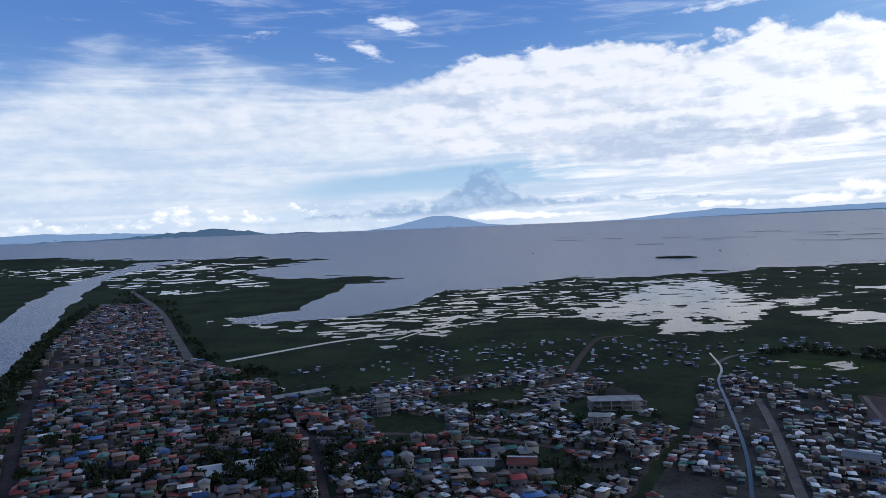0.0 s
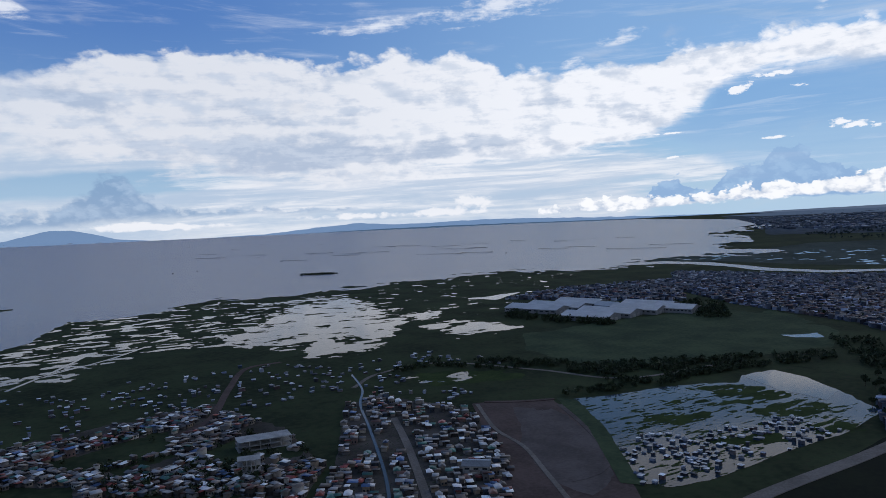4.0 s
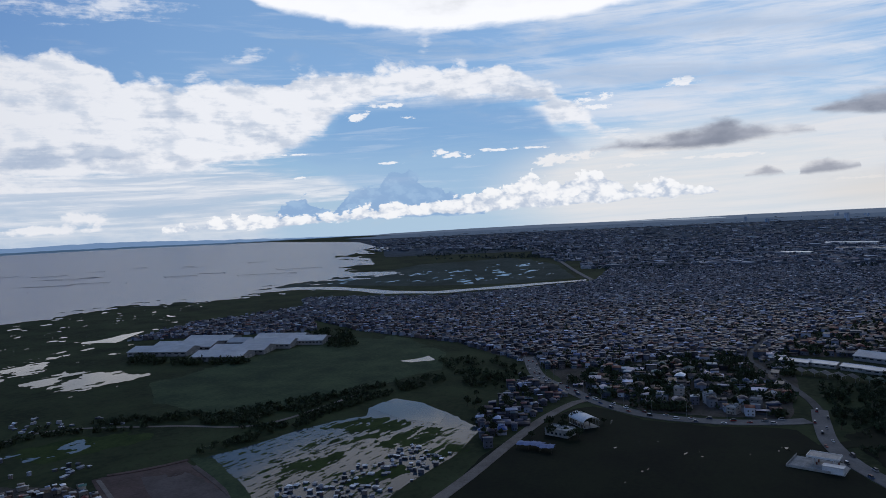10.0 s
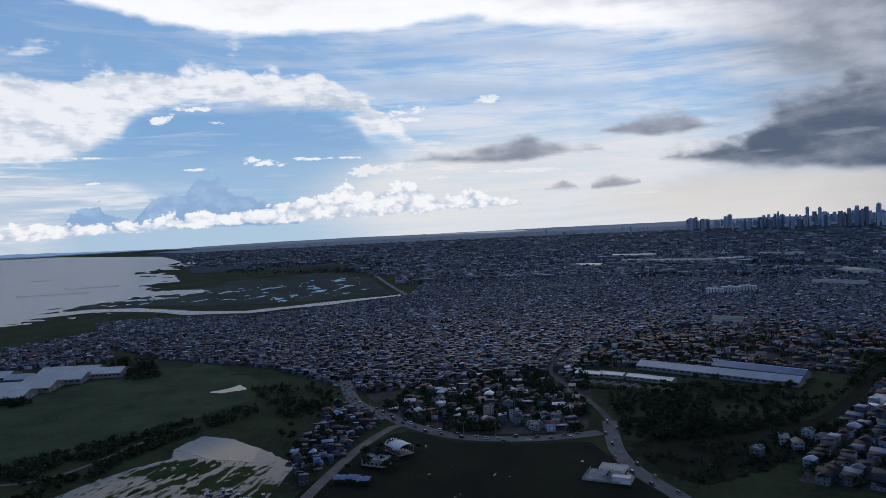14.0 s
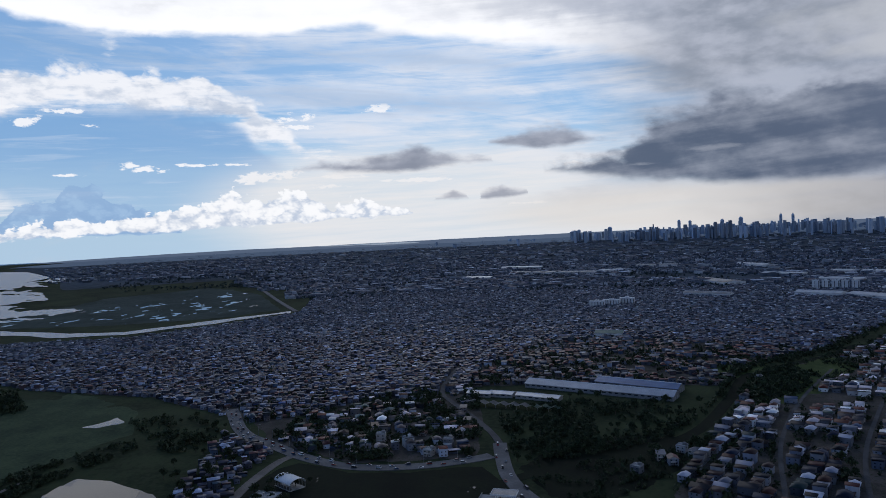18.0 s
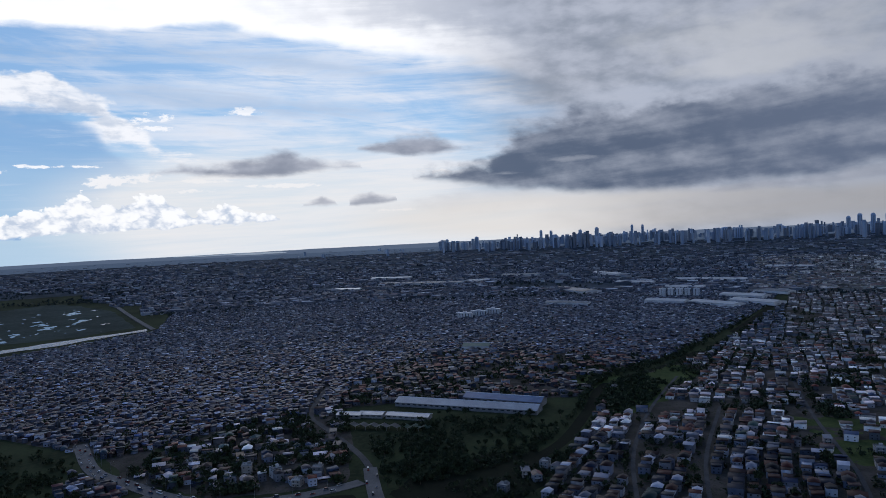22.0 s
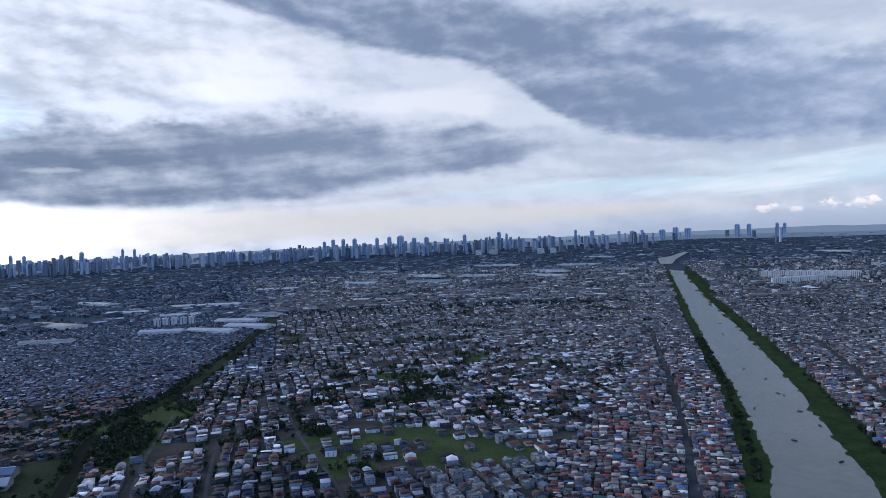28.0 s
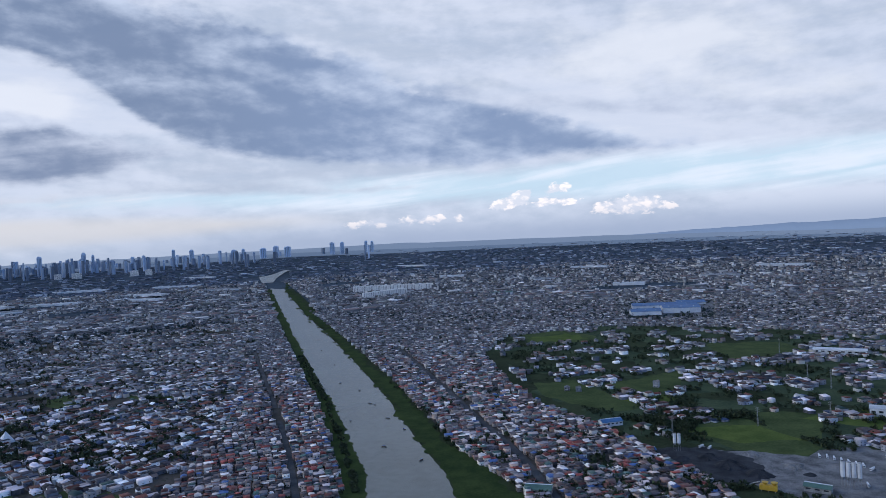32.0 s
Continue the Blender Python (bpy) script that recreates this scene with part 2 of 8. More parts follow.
    # wisps above it
    wisp = smooth(wt, fenced([(-3.2, 15.4, 2.6, 0.8, -14, 1.3), (-5.4, 13.5, 2.4, 0.8, -22, 1.3), (-8.6, 12.9, 2.0, 0.5, -10, 0.9), (-13.6, 14.6, 2.0, 0.5, 10, 0.8), (33.5, 16.6, 8, 1.8, 8, 1.0), (24, 15.4, 7, 0.9, 6, 0.8), (43, 13.6, 2.4, 0.7, 10, 0.9), (57.0, 14.3, 1.2, 1.0, 60, 1.1), (39, 11.9, 1.4, 0.5, 20, 0.8)],
                             ((fine, 2.2), (thread, 1.6), (mid, 1.4), (grain, 0.9))), 0.25, 1.3)
    col = mixc(wt, times(wisp, 0.8), col, (0.90, 0.92, 0.95))
    # blue bay under the arch, with its shaded distance
    blo, bhi = slab([(45, 6.0, 6.2), (48, 4.4, 8.0), (50.5, 3.0, 9.9), (54, 1.6, 10.5), (60, 1.4, 10.6), (64, 1.4, 10.3), (66.2, 2.6, 9.0), (67.6, 4.2, 7.4), (69.5, 5.2, 5.8), (72, 5.4, 5.5)])
    baym = smooth(wt, plus(plus(plus(low(blo, bhi), mid, 1.2), strand, 1.6), head, 0.3), -0.2, 1.3)
    col = mixc(wt, times(baym, 0.88), col, mixc(wt, smooth(wt, plus(el, strand, 5.0), 2.5, 9.5), (0.40, 0.58, 0.76), (0.235, 0.43, 0.70)))
    col = mixc(wt, times(times(baym, 0.30), smooth(wt, plus(thread, strand, 1.2), 0.05, 0.35)), col, (0.72, 0.80, 0.88))
    bits = smooth(wt, fenced([(51.4, 9.0, 1.5, 0.45, 14, 1.2), (53.6, 9.8, 2.0, 0.26, 2, 1.1), (55.6, 8.9, 1.0, 0.28, 0, 1.1), (50.0, 9.9, 1.8, 0.24, 4, 1.0), (58.9, 5.75, 2.0, 0.36, -2, 1.6), (57.9, 6.1, 0.9, 0.25, 0, 1.2), (62.4, 6.05, 1.8, 0.20, 0, 1.3), (65, 6.1, 2.2, 0.18, 0, 1.2), (67.6, 5.1, 3.6, 0.6, 5, 1.5),
                              (53.8, 5.3, 1.4, 0.16, 0, 1.1), (46.5, 6.1, 1.6, 0.16, 0, 1.0), (46.6, 4.3, 1.5, 0.2, 0, 1.0), (70, 9.7, 2.6, 0.55, 8, 1.0), (70.4, 8.9, 1.8, 0.3, 0, 1.1), (74, 5.0, 3.6, 0.30, 0, 1.0), (80, 4.6, 4.0, 0.26, 0, 1.1), (73, 4.3, 3.4, 0.30, 0, 0.9), (88.5, 2.4, 3.0, 0.2, 0, 0.9), (92, 5.4, 3.4, 0.5, 0, 1.0), (76.5, 10.3, 2.4, 0.5, 4, 0.9)],
                             ((fine, 2.8), (head, 0.5), (grain, 2.2))), 0.36, 0.85)
    col = mixc(wt, times(bits, 0.95), col, (0.99, 0.99, 0.985))
    # blue-grey towers of cloud in the distance
    tlo, thi = slab([(44.2, 0.8, 1.0), (45.0, 0.8, 2.2), (46.8, 0.8, 2.8), (48.2, 0.8, 2.0), (49.0, 0.8, 1.4), (49.8, 0.8, 2.6), (51.5, 0.8, 3.4), (52.7, 0.8, 3.4), (53.8, 0.8, 4.8), (55.3, 0.8, 4.9), (56.2, 0.8, 3.8), (58.4, 0.8, 3.0), (61.5, 0.9, 1.2)], az, el, 2.5)
    tower = smooth(wt, low(plus(plus(thi, head, 0.8), grain, 0.3), plus(tlo, fine, 0.6)), 0.0, 0.16)
    col = mixc(wt, times(tower, op(wt, "MULTIPLY_ADD", smooth(wt, el, 5.2, 1.5), 0.30, 0.62)), col, mixc(wt, smooth(wt, head, -0.2, 0.35), (0.29, 0.45, 0.68), (0.37, 0.54, 0.75)))
    # milky light towards the city
    glow = smooth(wt, blobs([(84, 2.0, 26, 8.5, 0, 1.6), (74, 3, 15, 5, 0, 0.8), (104, 1.0, 24, 3, 0, 1.2)], plain), 0.1, 1.1)
    col = mixc(wt, times(glow, op(wt, "MULTIPLY_ADD", plus(strand, thread, 0.5), 0.8, 0.74)), col, (0.90, 0.875, 0.835))
    # row of low bright cumulus with flat feet
    clo, chi = slab([(36, 0.3, 0.4), (39, 0.35, 0.7), (44.2, 0.5, 1.2), (47, 0.6, 0.9), (50.1, 0.8, 1.1), (52.9, 0.9, 1.75), (56, 1.0, 1.6), (59.6, 1.1, 2.1), (62.6, 1.2, 2.8), (65.1, 1.25, 3.6), (67.5, 1.35, 3.1), (70.2, 1.45, 3.75), (72.8, 1.6, 2.3), (75.3, 1.75, 2.9), (77.7, 1.8, 1.9), (79.5, 1.8, 1.8)], az, el, 2.0)
    cumf = low(plus(plus(plus(op(wt, "ADD", chi, 0.38), head, 0.7), knob, 0.5), fine, 0.5), plus(plus(op(wt, "ADD", clo, 0.1), fine, 0.7), head, 0.3))
    cumc = mixc(wt, smooth(wt, plus(plus(plus(plus(times(clo, 0.2), head, 0.7), knob, 0.9), side, 1.6), grain, 0.4), -0.40, 0.50), (0.58, 0.65, 0.75), (1.05, 1.04, 1.01))
    col = mixc(wt, times(smooth(wt, cumf, 0.0, 0.2), 0.97), col, cumc)
    # small cumulus over the far hills, and the cloud on the volcano
    llo, lhi = slab([(-40, 0.0, 0.2), (-33, -0.2, 0.6), (-29.3, -0.2, 0.8), (-26.8, -0.1, 0.5), (-23, 0.0, 1.6), (-21.6, 0.0, 1.8), (-19.4, 0.1, 2.2), (-17.8, 0.1, 1.1), (-15, 0.1, 1.1), (-12.5, 0.1, 1.6), (-10, 0.2, 1.4), (-6.5, 0.1, 0.9), (-2.5, 0.0, 0.3), (-1, 0.0, 0.1)], az, el, 2.0)
    lowm = smooth(wt, low(plus(plus(lhi, head, 1.0), grain, 0.3), plus(llo, fine, 0.8)), 0.0, 0.35)
    col = mixc(wt, times(lowm, 0.9), col, mixc(wt, smooth(wt, plus(plus(times(el, 0.26), head, 0.9), side, 1.4), 0.0, 0.8), (0.58, 0.68, 0.78), (0.99, 0.98, 0.96)))
    vlo, vhi = slab([(-12, 0.2, 0.6), (-7, 0.3, 1.2), (-3.4, 0.2, 1.5), (-1.2, 0.2, 1.7), (0.5, 0.3, 2.2), (1.7, 0.4, 3.0), (2.6, 0.5, 4.4), (4.2, 0.6, 4.2), (5.2, 0.6, 2.9), (7.0, 0.7, 2.1), (9.5, 0.8, 1.5), (13, 0.9, 1.5), (17, 0.9, 1.5), (22, 1.0, 1.2), (27, 1.2, 1.3)], az, el, 1.0)
    mountm = smooth(wt, low(plus(plus(plus(vhi, head, 0.9), fine, 1.4), mid, 1.2), plus(vlo, fine, 1.0)), -0.1, 0.65)
    col = mixc(wt, times(mountm, 0.84), col, mixc(wt, smooth(wt, plus(plus(plus(head, times(el, 0.05), 1.0), side, 2.0), fine, 0.8), -0.1, 0.8), (0.25, 0.38, 0.56), (0.40, 0.53, 0.69)))
    rim_ = smooth(wt, fenced([(4.0, 0.35, 3.2, 0.45, 0, 1.5), (8, 0.25, 4.5, 0.35, 0, 1.3), (28, 0.8, 5, 0.5, 0, 1.2), (31, 1.5, 2.4, 0.7, 0, 1.1), (21, 0.6, 5, 0.35, 0, 1.0)], ((fine, 1.4), (head, 0.8))), 0.2, 0.8)
    col = mixc(wt, times(rim_, 0.85), col, (0.97, 0.96, 0.95))
    # blue slits towards the far side
    s1lo, s1hi = slab([(40, 14.0, 14.4), (48, 13.4, 15.6), (56, 13.2, 14.9), (64, 12.8, 14.9), (72, 13.4, 15.4), (80, 13.4, 15.0), (86, 12.6, 13.8), (91, 12.2, 12.8), (95, 11.6, 11.8)])
    s2lo, s2hi = slab([(62, 11.2, 11.5), (70, 10.4, 12.4), (78, 9.8, 11.6), (86, 9.7, 11.0), (91, 9.6, 10.3), (94, 9.8, 10.0)])
    strip = op(wt, "MAXIMUM", low(s1lo, s1hi), low(s2lo, s2hi))
    stripm = smooth(wt, plus(plus(plus(strip, feather, 4.5), strand, 3.0), thread, 1.6), -0.1, 1.5)
    col = mixc(wt, times(stripm, 0.45), col, (0.26, 0.43, 0.66))
    # bright roof of cloud in front of the sun
    rlo, _ = slab([(30, 24, 25), (40, 19, 25), (43.7, 17.3, 25), (47.5, 16.5, 25), (51, 15.9, 25), (54.2, 15.4, 25), (60.8, 15.35, 25), (64, 15.5, 25), (70, 15.9, 25), (75.5, 16.6, 25), (78.2, 15.9, 25), (86.2, 14.5, 25), (92, 13.6, 25), (95.5, 13.1, 25), (100, 11.6, 25), (104, 10.9, 25), (112, 11.0, 25), (124, 12.5, 25)], az, el)
    rooff = plus(plus(plus(rlo, fine, 0.5), mid, 0.7), bulk, 0.35)
    rimc = mixc(wt, smooth(wt, az, 88.0, 106.0), (1.12, 1.11, 1.09), (0.62, 0.645, 0.70))
    innerc = mixc(wt, smooth(wt, az, 70.0, 100.0), (1.0, 1.0, 1.0), (0.50, 0.535, 0.61))
    col = mixc(wt, times(smooth(wt, rooff, -0.1, op(wt, "MULTIPLY_ADD", smooth(wt, az, 70.0, 96.0), 0.9, 0.5)), 0.97), col, mixc(wt, smooth(wt, plus(plus(plus(rooff, strand, 5.0), mid, 3.0), side, 3.0), 0.8, 4.6), rimc, innerc))
    # overcast on the far side: pale and soft, lit from the sun's side
    soft = nz(0.035, 0.17, 41.0, 4, 0.48, -0.10)
    sweep = nz(0.045, 0.62, 43.0, 6, 0.55, 0.10, 0.3)
    fall = nz(0.07, 0.26, 47.0, 6, 0.52, -0.30, 0.3)
    puff = nz(0.22, 0.55, 51.0, 7, 0.55, 0.0, 0.2)
    over = smooth(wt, plus(plus(times(op(wt, "SUBTRACT", az, 89.0), 0.044), broad, 1.4), el, 0.02), 0.2, 0.85)
    over = times(over, smooth(wt, az, 87.0, 101.0))
    pale = mixc(wt, smooth(wt, az, 104.0, 134.0), (0.48, 0.51, 0.58), (0.365, 0.39, 0.445))
    overc = mixc(wt, smooth(wt, plus(plus(plus(soft, puff, 0.5), fall, 0.5), side, 0.6), -0.16, 0.26), pale, (0.27, 0.305, 0.365))
    col = mixc(wt, times(over, 0.95), col, overc)
    # the pale opening low in the overcast, and warm light on the horizon
    glo, ghi = slab([(126, 3.4, 3.8), (138, 2.8, 4.8), (148, 2.4, 5.2), (156, 2.2, 5.6), (164, 2.0, 5.8), (170, 2.0, 5.8), (178, 2.0, 6.2), (186, 2.0, 6.2), (215, 2, 6.4)])
    col = mixc(wt, times(smooth(wt, plus(plus(low(glo, ghi), sweep, 2.4), puff, 0.8), -0.1, 1.3), 0.85), col, mixc(wt, smooth(wt, plus(sweep, puff, 0.4), -0.10, 0.14), (0.33, 0.425, 0.485), mixc(wt, smooth(wt, az, 128.0, 150.0), (0.385, 0.40, 0.43), (0.46, 0.50, 0.545))))
    lit = smooth(wt, plus(plus(blobs([(130.5, 11.1, 7.5, 1.5, 3, 1.6), (134.5, 10.4, 4, 1.1, 0, 1.1), (116, 14.0, 12, 3.4, 0, 1.0), (118, 11.9, 9, 1.2, 2, 0.9), (181, 13.4, 15, 4.5, 0, 1.1), (190, 9.6, 10, 2.0, 0, 0.7), (176, 7.6, 7, 0.8, 3, 0.8), (102, 2.6, 22, 1.2, 0, 1.0)]), puff, 1.5), mid, 1.0), 0.15, 1.0)
    col = mixc(wt, times(lit, 0.80), col, mixc(wt, smooth(wt, az, 100.0, 136.0), (0.62, 0.635, 0.66), (0.455, 0.47, 0.50)))
    warm = smooth(wt, blobs([(100, 1.6, 22, 2.8, 0, 1.5), (124, 1.6, 24, 2.2, 0, 1.2), (146, 1.8, 22, 1.4, 0, 0.8)], plain), 0.2, 1.0)
    col = mixc(wt, times(warm, op(wt, "MULTIPLY_ADD", sweep, 0.5, 0.72)), col, mixc(wt, smooth(wt, az, 98.0, 120.0), (0.80, 0.75, 0.68), (0.40, 0.385, 0.375)))

    swell = nz(0.12, 0.36, 61.0, 5, 0.5, 0.04, 0.4)

    def body(rows, pale, dark, tops, feet, alpha, grainy, ends=0.5, thick=2.4, bias=0.0):
        """A long grey cloud: ragged top, clear foot, darker where it is thick."""
        lo, hi = slab(rows, ends=ends)
        h = plus(plus(plus(plus(hi, puff, 2.0 * tops), bulk, 1.1 * tops), head, 0.5 * tops), fine, 0.8 * tops)
        l = plus(plus(lo, puff, 1.2 * feet), fine, 0.7 * feet)
        f = low(h, times(l, 1.6))
        depth = plus(plus(plus(plus(times(smooth(wt, low(times(hi, 0.55), op(wt, "MULTIPLY_ADD", lo, 0.8, 0.8)), -0.5, thick * 0.62), 0.86), grainy, 2.1), swell, 1.5), side, 1.7), fine, 0.2)
        return smooth(wt, f, -0.25, thick * 0.55), mixc(wt, smooth(wt, depth, -0.25 - bias, 1.55 - bias), pale, dark), alpha

    grey, ink = (0.345, 0.375, 0.44), mixc(wt, smooth(wt, az, 100.0, 128.0), (0.091, 0.122, 0.184), (0.122, 0.156, 0.228))
    dull = mixc(wt, smooth(wt, az, 138.0, 160.0), (0.107, 0.144, 0.218), (0.130, 0.176, 0.268))
    col_layers = [
        body([(108, 18.8, 19.2), (115, 18.0, 20), (120, 16.6, 20.5), (126, 15.2, 20.5), (132, 14.2, 20), (136, 12.8, 19.6), (139, 10.8, 19.0), (142, 8.6, 18.6), (146, 7.2, 18.0), (150, 6.5, 17.0), (154, 6.1, 15.8), (158, 5.9, 14.2), (161, 5.8, 12.8), (165, 5.5, 11.8), (169, 5.6, 11.0), (173, 5.8, 9.6), (178, 5.9, 7.8), (184, 5.9, 6.4)], (0.33, 0.375, 0.455), dull, 1.0, 1.0, 0.95, fall, 0.5, 2.4, 0.26),
        body([(162, 11.2, 11.4), (166, 10.4, 11.7), (170, 9.6, 11.6), (174, 9.2, 11.3), (178, 8.9, 10.6), (184, 8.3, 9.6), (190, 8.1, 8.8), (196, 8.2, 8.4)], (0.37, 0.40, 0.46), (0.23, 0.265, 0.34), 1.0, 0.6, 0.75, soft, 0.5, 2.0),
        body([(89.6, 4.7, 4.9), (92.4, 4.4, 5.6), (94.5, 4.0, 6.4), (98.5, 3.4, 8.6), (103, 3.1, 10.0), (107.7, 2.95, 9.7), (110.5, 2.95, 10.4), (117, 3.2, 10.8), (121.5, 3.4, 10.9), (125, 4.2, 10.6), (128.5, 4.6, 9.8), (132, 4.8, 9.8), (135, 5.1, 9.6), (138, 5.5, 9.0), (141, 6.6, 8.2), (145, 7.0, 7.4)], grey, ink, 1.0, 0.6, 0.96, sweep, 0.8, 2.4, 0.22),
        body([(134, 4.6, 4.8), (139, 4.3, 5.3), (146, 4.1, 5.5), (152, 4.0, 5.2), (158, 4.0, 4.6), (163, 4.0, 4.1)], (0.39, 0.42, 0.47), (0.24, 0.275, 0.34), 0.5, 0.4, 0.75, sweep, 0.6, 1.2),
        body([(112, 2.6, 2.8), (117, 2.7, 3.4), (123, 3.0, 3.9), (130, 3.5, 4.4), (135, 3.9, 4.3)], (0.40, 0.41, 0.45), (0.27, 0.29, 0.345), 0.5, 0.4, 0.6, sweep, 0.6, 1.0),
        body([(85.4, 7.2, 7.4), (86.8, 6.9, 7.9), (88.6, 6.7, 8.5), (90.3, 6.6, 8.7), (92, 6.8, 8.2), (93.8, 7.0, 7.4), (95.6, 7.0, 7.1)], (0.50, 0.52, 0.58), (0.21, 0.235, 0.30), 0.5, 0.4, 0.92, puff, 1.6, 1.2),
        body([(69.5, 5.6, 5.8), (72, 5.5, 6.1), (75, 5.3, 6.3), (77.5, 5.2, 6.7), (79.7, 5.3, 7.3), (81.5, 5.6, 6.9), (83.6, 5.7, 6.2), (86, 5.8, 5.9)], (0.50, 0.52, 0.58), (0.23, 0.255, 0.32), 0.5, 0.4, 0.92, puff, 1.6, 1.2),
        body([(84.6, 3.0, 3.2), (85.6, 2.95, 3.5), (86.5, 2.95, 3.75), (87.6, 3.0, 3.4), (88.8, 3.1, 3.2)], (0.50, 0.51, 0.56), (0.27, 0.29, 0.35), 0.3, 0.25, 0.85, puff, 3.0, 0.6),
        body([(81.0, 2.9, 3.0), (82.0, 2.9, 3.3), (82.8, 2.85, 3.6), (83.8, 3.0, 3.1)], (0.50, 0.51, 0.56), (0.30, 0.32, 0.38), 0.3, 0.25, 0.8, puff, 3.0, 0.6)]
    for mask, tint, alpha in col_layers:
        col = mixc(wt, times(mask, alpha), col, tint)
    # two bright slits inside the dark cloud
    slits = smooth(wt, fenced([(103.4, 5.9, 4.0, 0.34, 1, 1.3), (97.5, 5.0, 2.6, 0.24, 0, 1.0)], ((fine, 1.6), (thread, 1.6))), 0.25, 1.0)
    col = mixc(wt, times(slits, 0.32), col, (0.55, 0.57, 0.62))
    pink = smooth(wt, fenced([(168.6, 2.5, 2.2, 0.7, 20, 1.5), (170.2, 3.1, 1.5, 0.8, 30, 1.5), (172.4, 3.3, 1.7, 0.75, 14, 1.5), (172, 2.4, 3.4, 0.5, 0, 1.2), (177.6, 1.9, 3.6, 0.9, 4, 1.4), (179.6, 1.5, 3.4, 0.6, 0, 1.1), (162, 1.5, 5, 0.6, 0, 0.9), (157, 1.3, 3, 0.5, 0, 0.8)], ((head, 1.2), (fine, 1.0), (grain, 0.5))), 0.40, 0.85)
    col = mixc(wt, times(pink, 0.78), col, mixc(wt, smooth(wt, plus(plus(head, side, 1.5), grain, 0.4), -0.1, 0.35), (0.43, 0.44, 0.48), (0.66, 0.60, 0.565)))
    # grey-violet haze that lies on the horizon
    hz = times(smooth(wt, el, 2.2, -0.2), smooth(wt, az, 118.0, 158.0))
    col = mixc(wt, times(hz, 0.88), col, (0.205, 0.245, 0.325))
    # unseen dark blue cover overhead, added to dim and tint the ground's light
    up = op(wt, "MULTIPLY", smooth(wt, el, 21.0, 38.0), 0.88)
    col = mixc(wt, up, col, mixc(wt, smooth(wt, broad, -0.12, 0.12), (0.036, 0.078, 0.170), (0.085, 0.185, 0.410)))
    out = wt.nodes.new("ShaderNodeOutputWorld")
    bg = wt.nodes.new("ShaderNodeBackground")
    wt.links.new(col, bg.inputs[0])
    bg.inputs[1].default_value = 1.0
    wt.links.new(bg.outputs[0], out.inputs[0])


SKY_TINT = (0.060, 0.084, 0.100)
sky_nodes()

sun = new("sun", bpy.data.lights.new("sun", "SUN"))
sun.data.energy, sun.data.angle, sun.data.color = 0.30, radians(12), (1.0, 0.98, 0.96)
a_, e_ = radians(SUN_AZ), radians(SUN_EL)
sun.matrix_world = look((math.sin(a_) * 50, math.cos(a_) * 50, 50 * math.tan(e_)), (0, 0, 0))

# ---------------------------------------------------------------- materials


def material(name, dark, light, rough=0.8, scale=0.2, fine=2.0, bump=0.3, metal=0.0, vary=0.0, island=False, stretch=None, mid=None, spec=0.2):
    """Two-scale noise between two colours; vary adds a change of brightness from object to object or island to island."""
    m = bpy.data.materials.new(name)
    m.use_nodes = True
    t = m.node_tree
    p = t.nodes["Principled BSDF"]
    geo = t.nodes.new("ShaderNodeNewGeometry")
    vec = geo.outputs["Position"]
    if stretch:
        mp = t.nodes.new("ShaderNodeMapping")
        t.links.new(vec, mp.inputs[0])
        mp.inputs[3].default_value = stretch
        vec = mp.outputs[0]
    a = noise_tex(t, vec, scale, 5, 0.6)
    b = noise_tex(t, vec, fine, 4, 0.6)
    mix = op(t, "ADD", op(t, "MULTIPLY", a.outputs["Fac"], 0.62), op(t, "MULTIPLY", b.outputs["Fac"], 0.38))
    mix = smooth(t, mix, 0.34, 0.66)
    c = mixc(t, mix, dark, light)
    if mid:
        c = mixc(t, smooth(t, b.outputs["Fac"], 0.52, 0.66), c, mid)
    if vary:
        if island:
            r = geo.outputs["Random Per Island"]
        else:
            r = t.nodes.new("ShaderNodeObjectInfo").outputs["Random"]
        k = op(t, "MULTIPLY_ADD", r, vary * 2, 1 - vary)
        c = mixc(t, 1.0, c, combine(t, k, k, k), "MULTIPLY")
    t.links.new(c, p.inputs["Base Color"])
    p.inputs["Roughness"].default_value, p.inputs["Metallic"].default_value = rough, metal
    if spec is not None:
        p.inputs["Specular IOR Level"].default_value = spec
    if bump:
        bp = t.nodes.new("ShaderNodeBump")
        bp.inputs["Strength"].default_value = bump
        t.links.new(b.outputs["Fac"], bp.inputs["Height"])
        t.links.new(bp.outputs[0], p.inputs["Normal"])
    return m


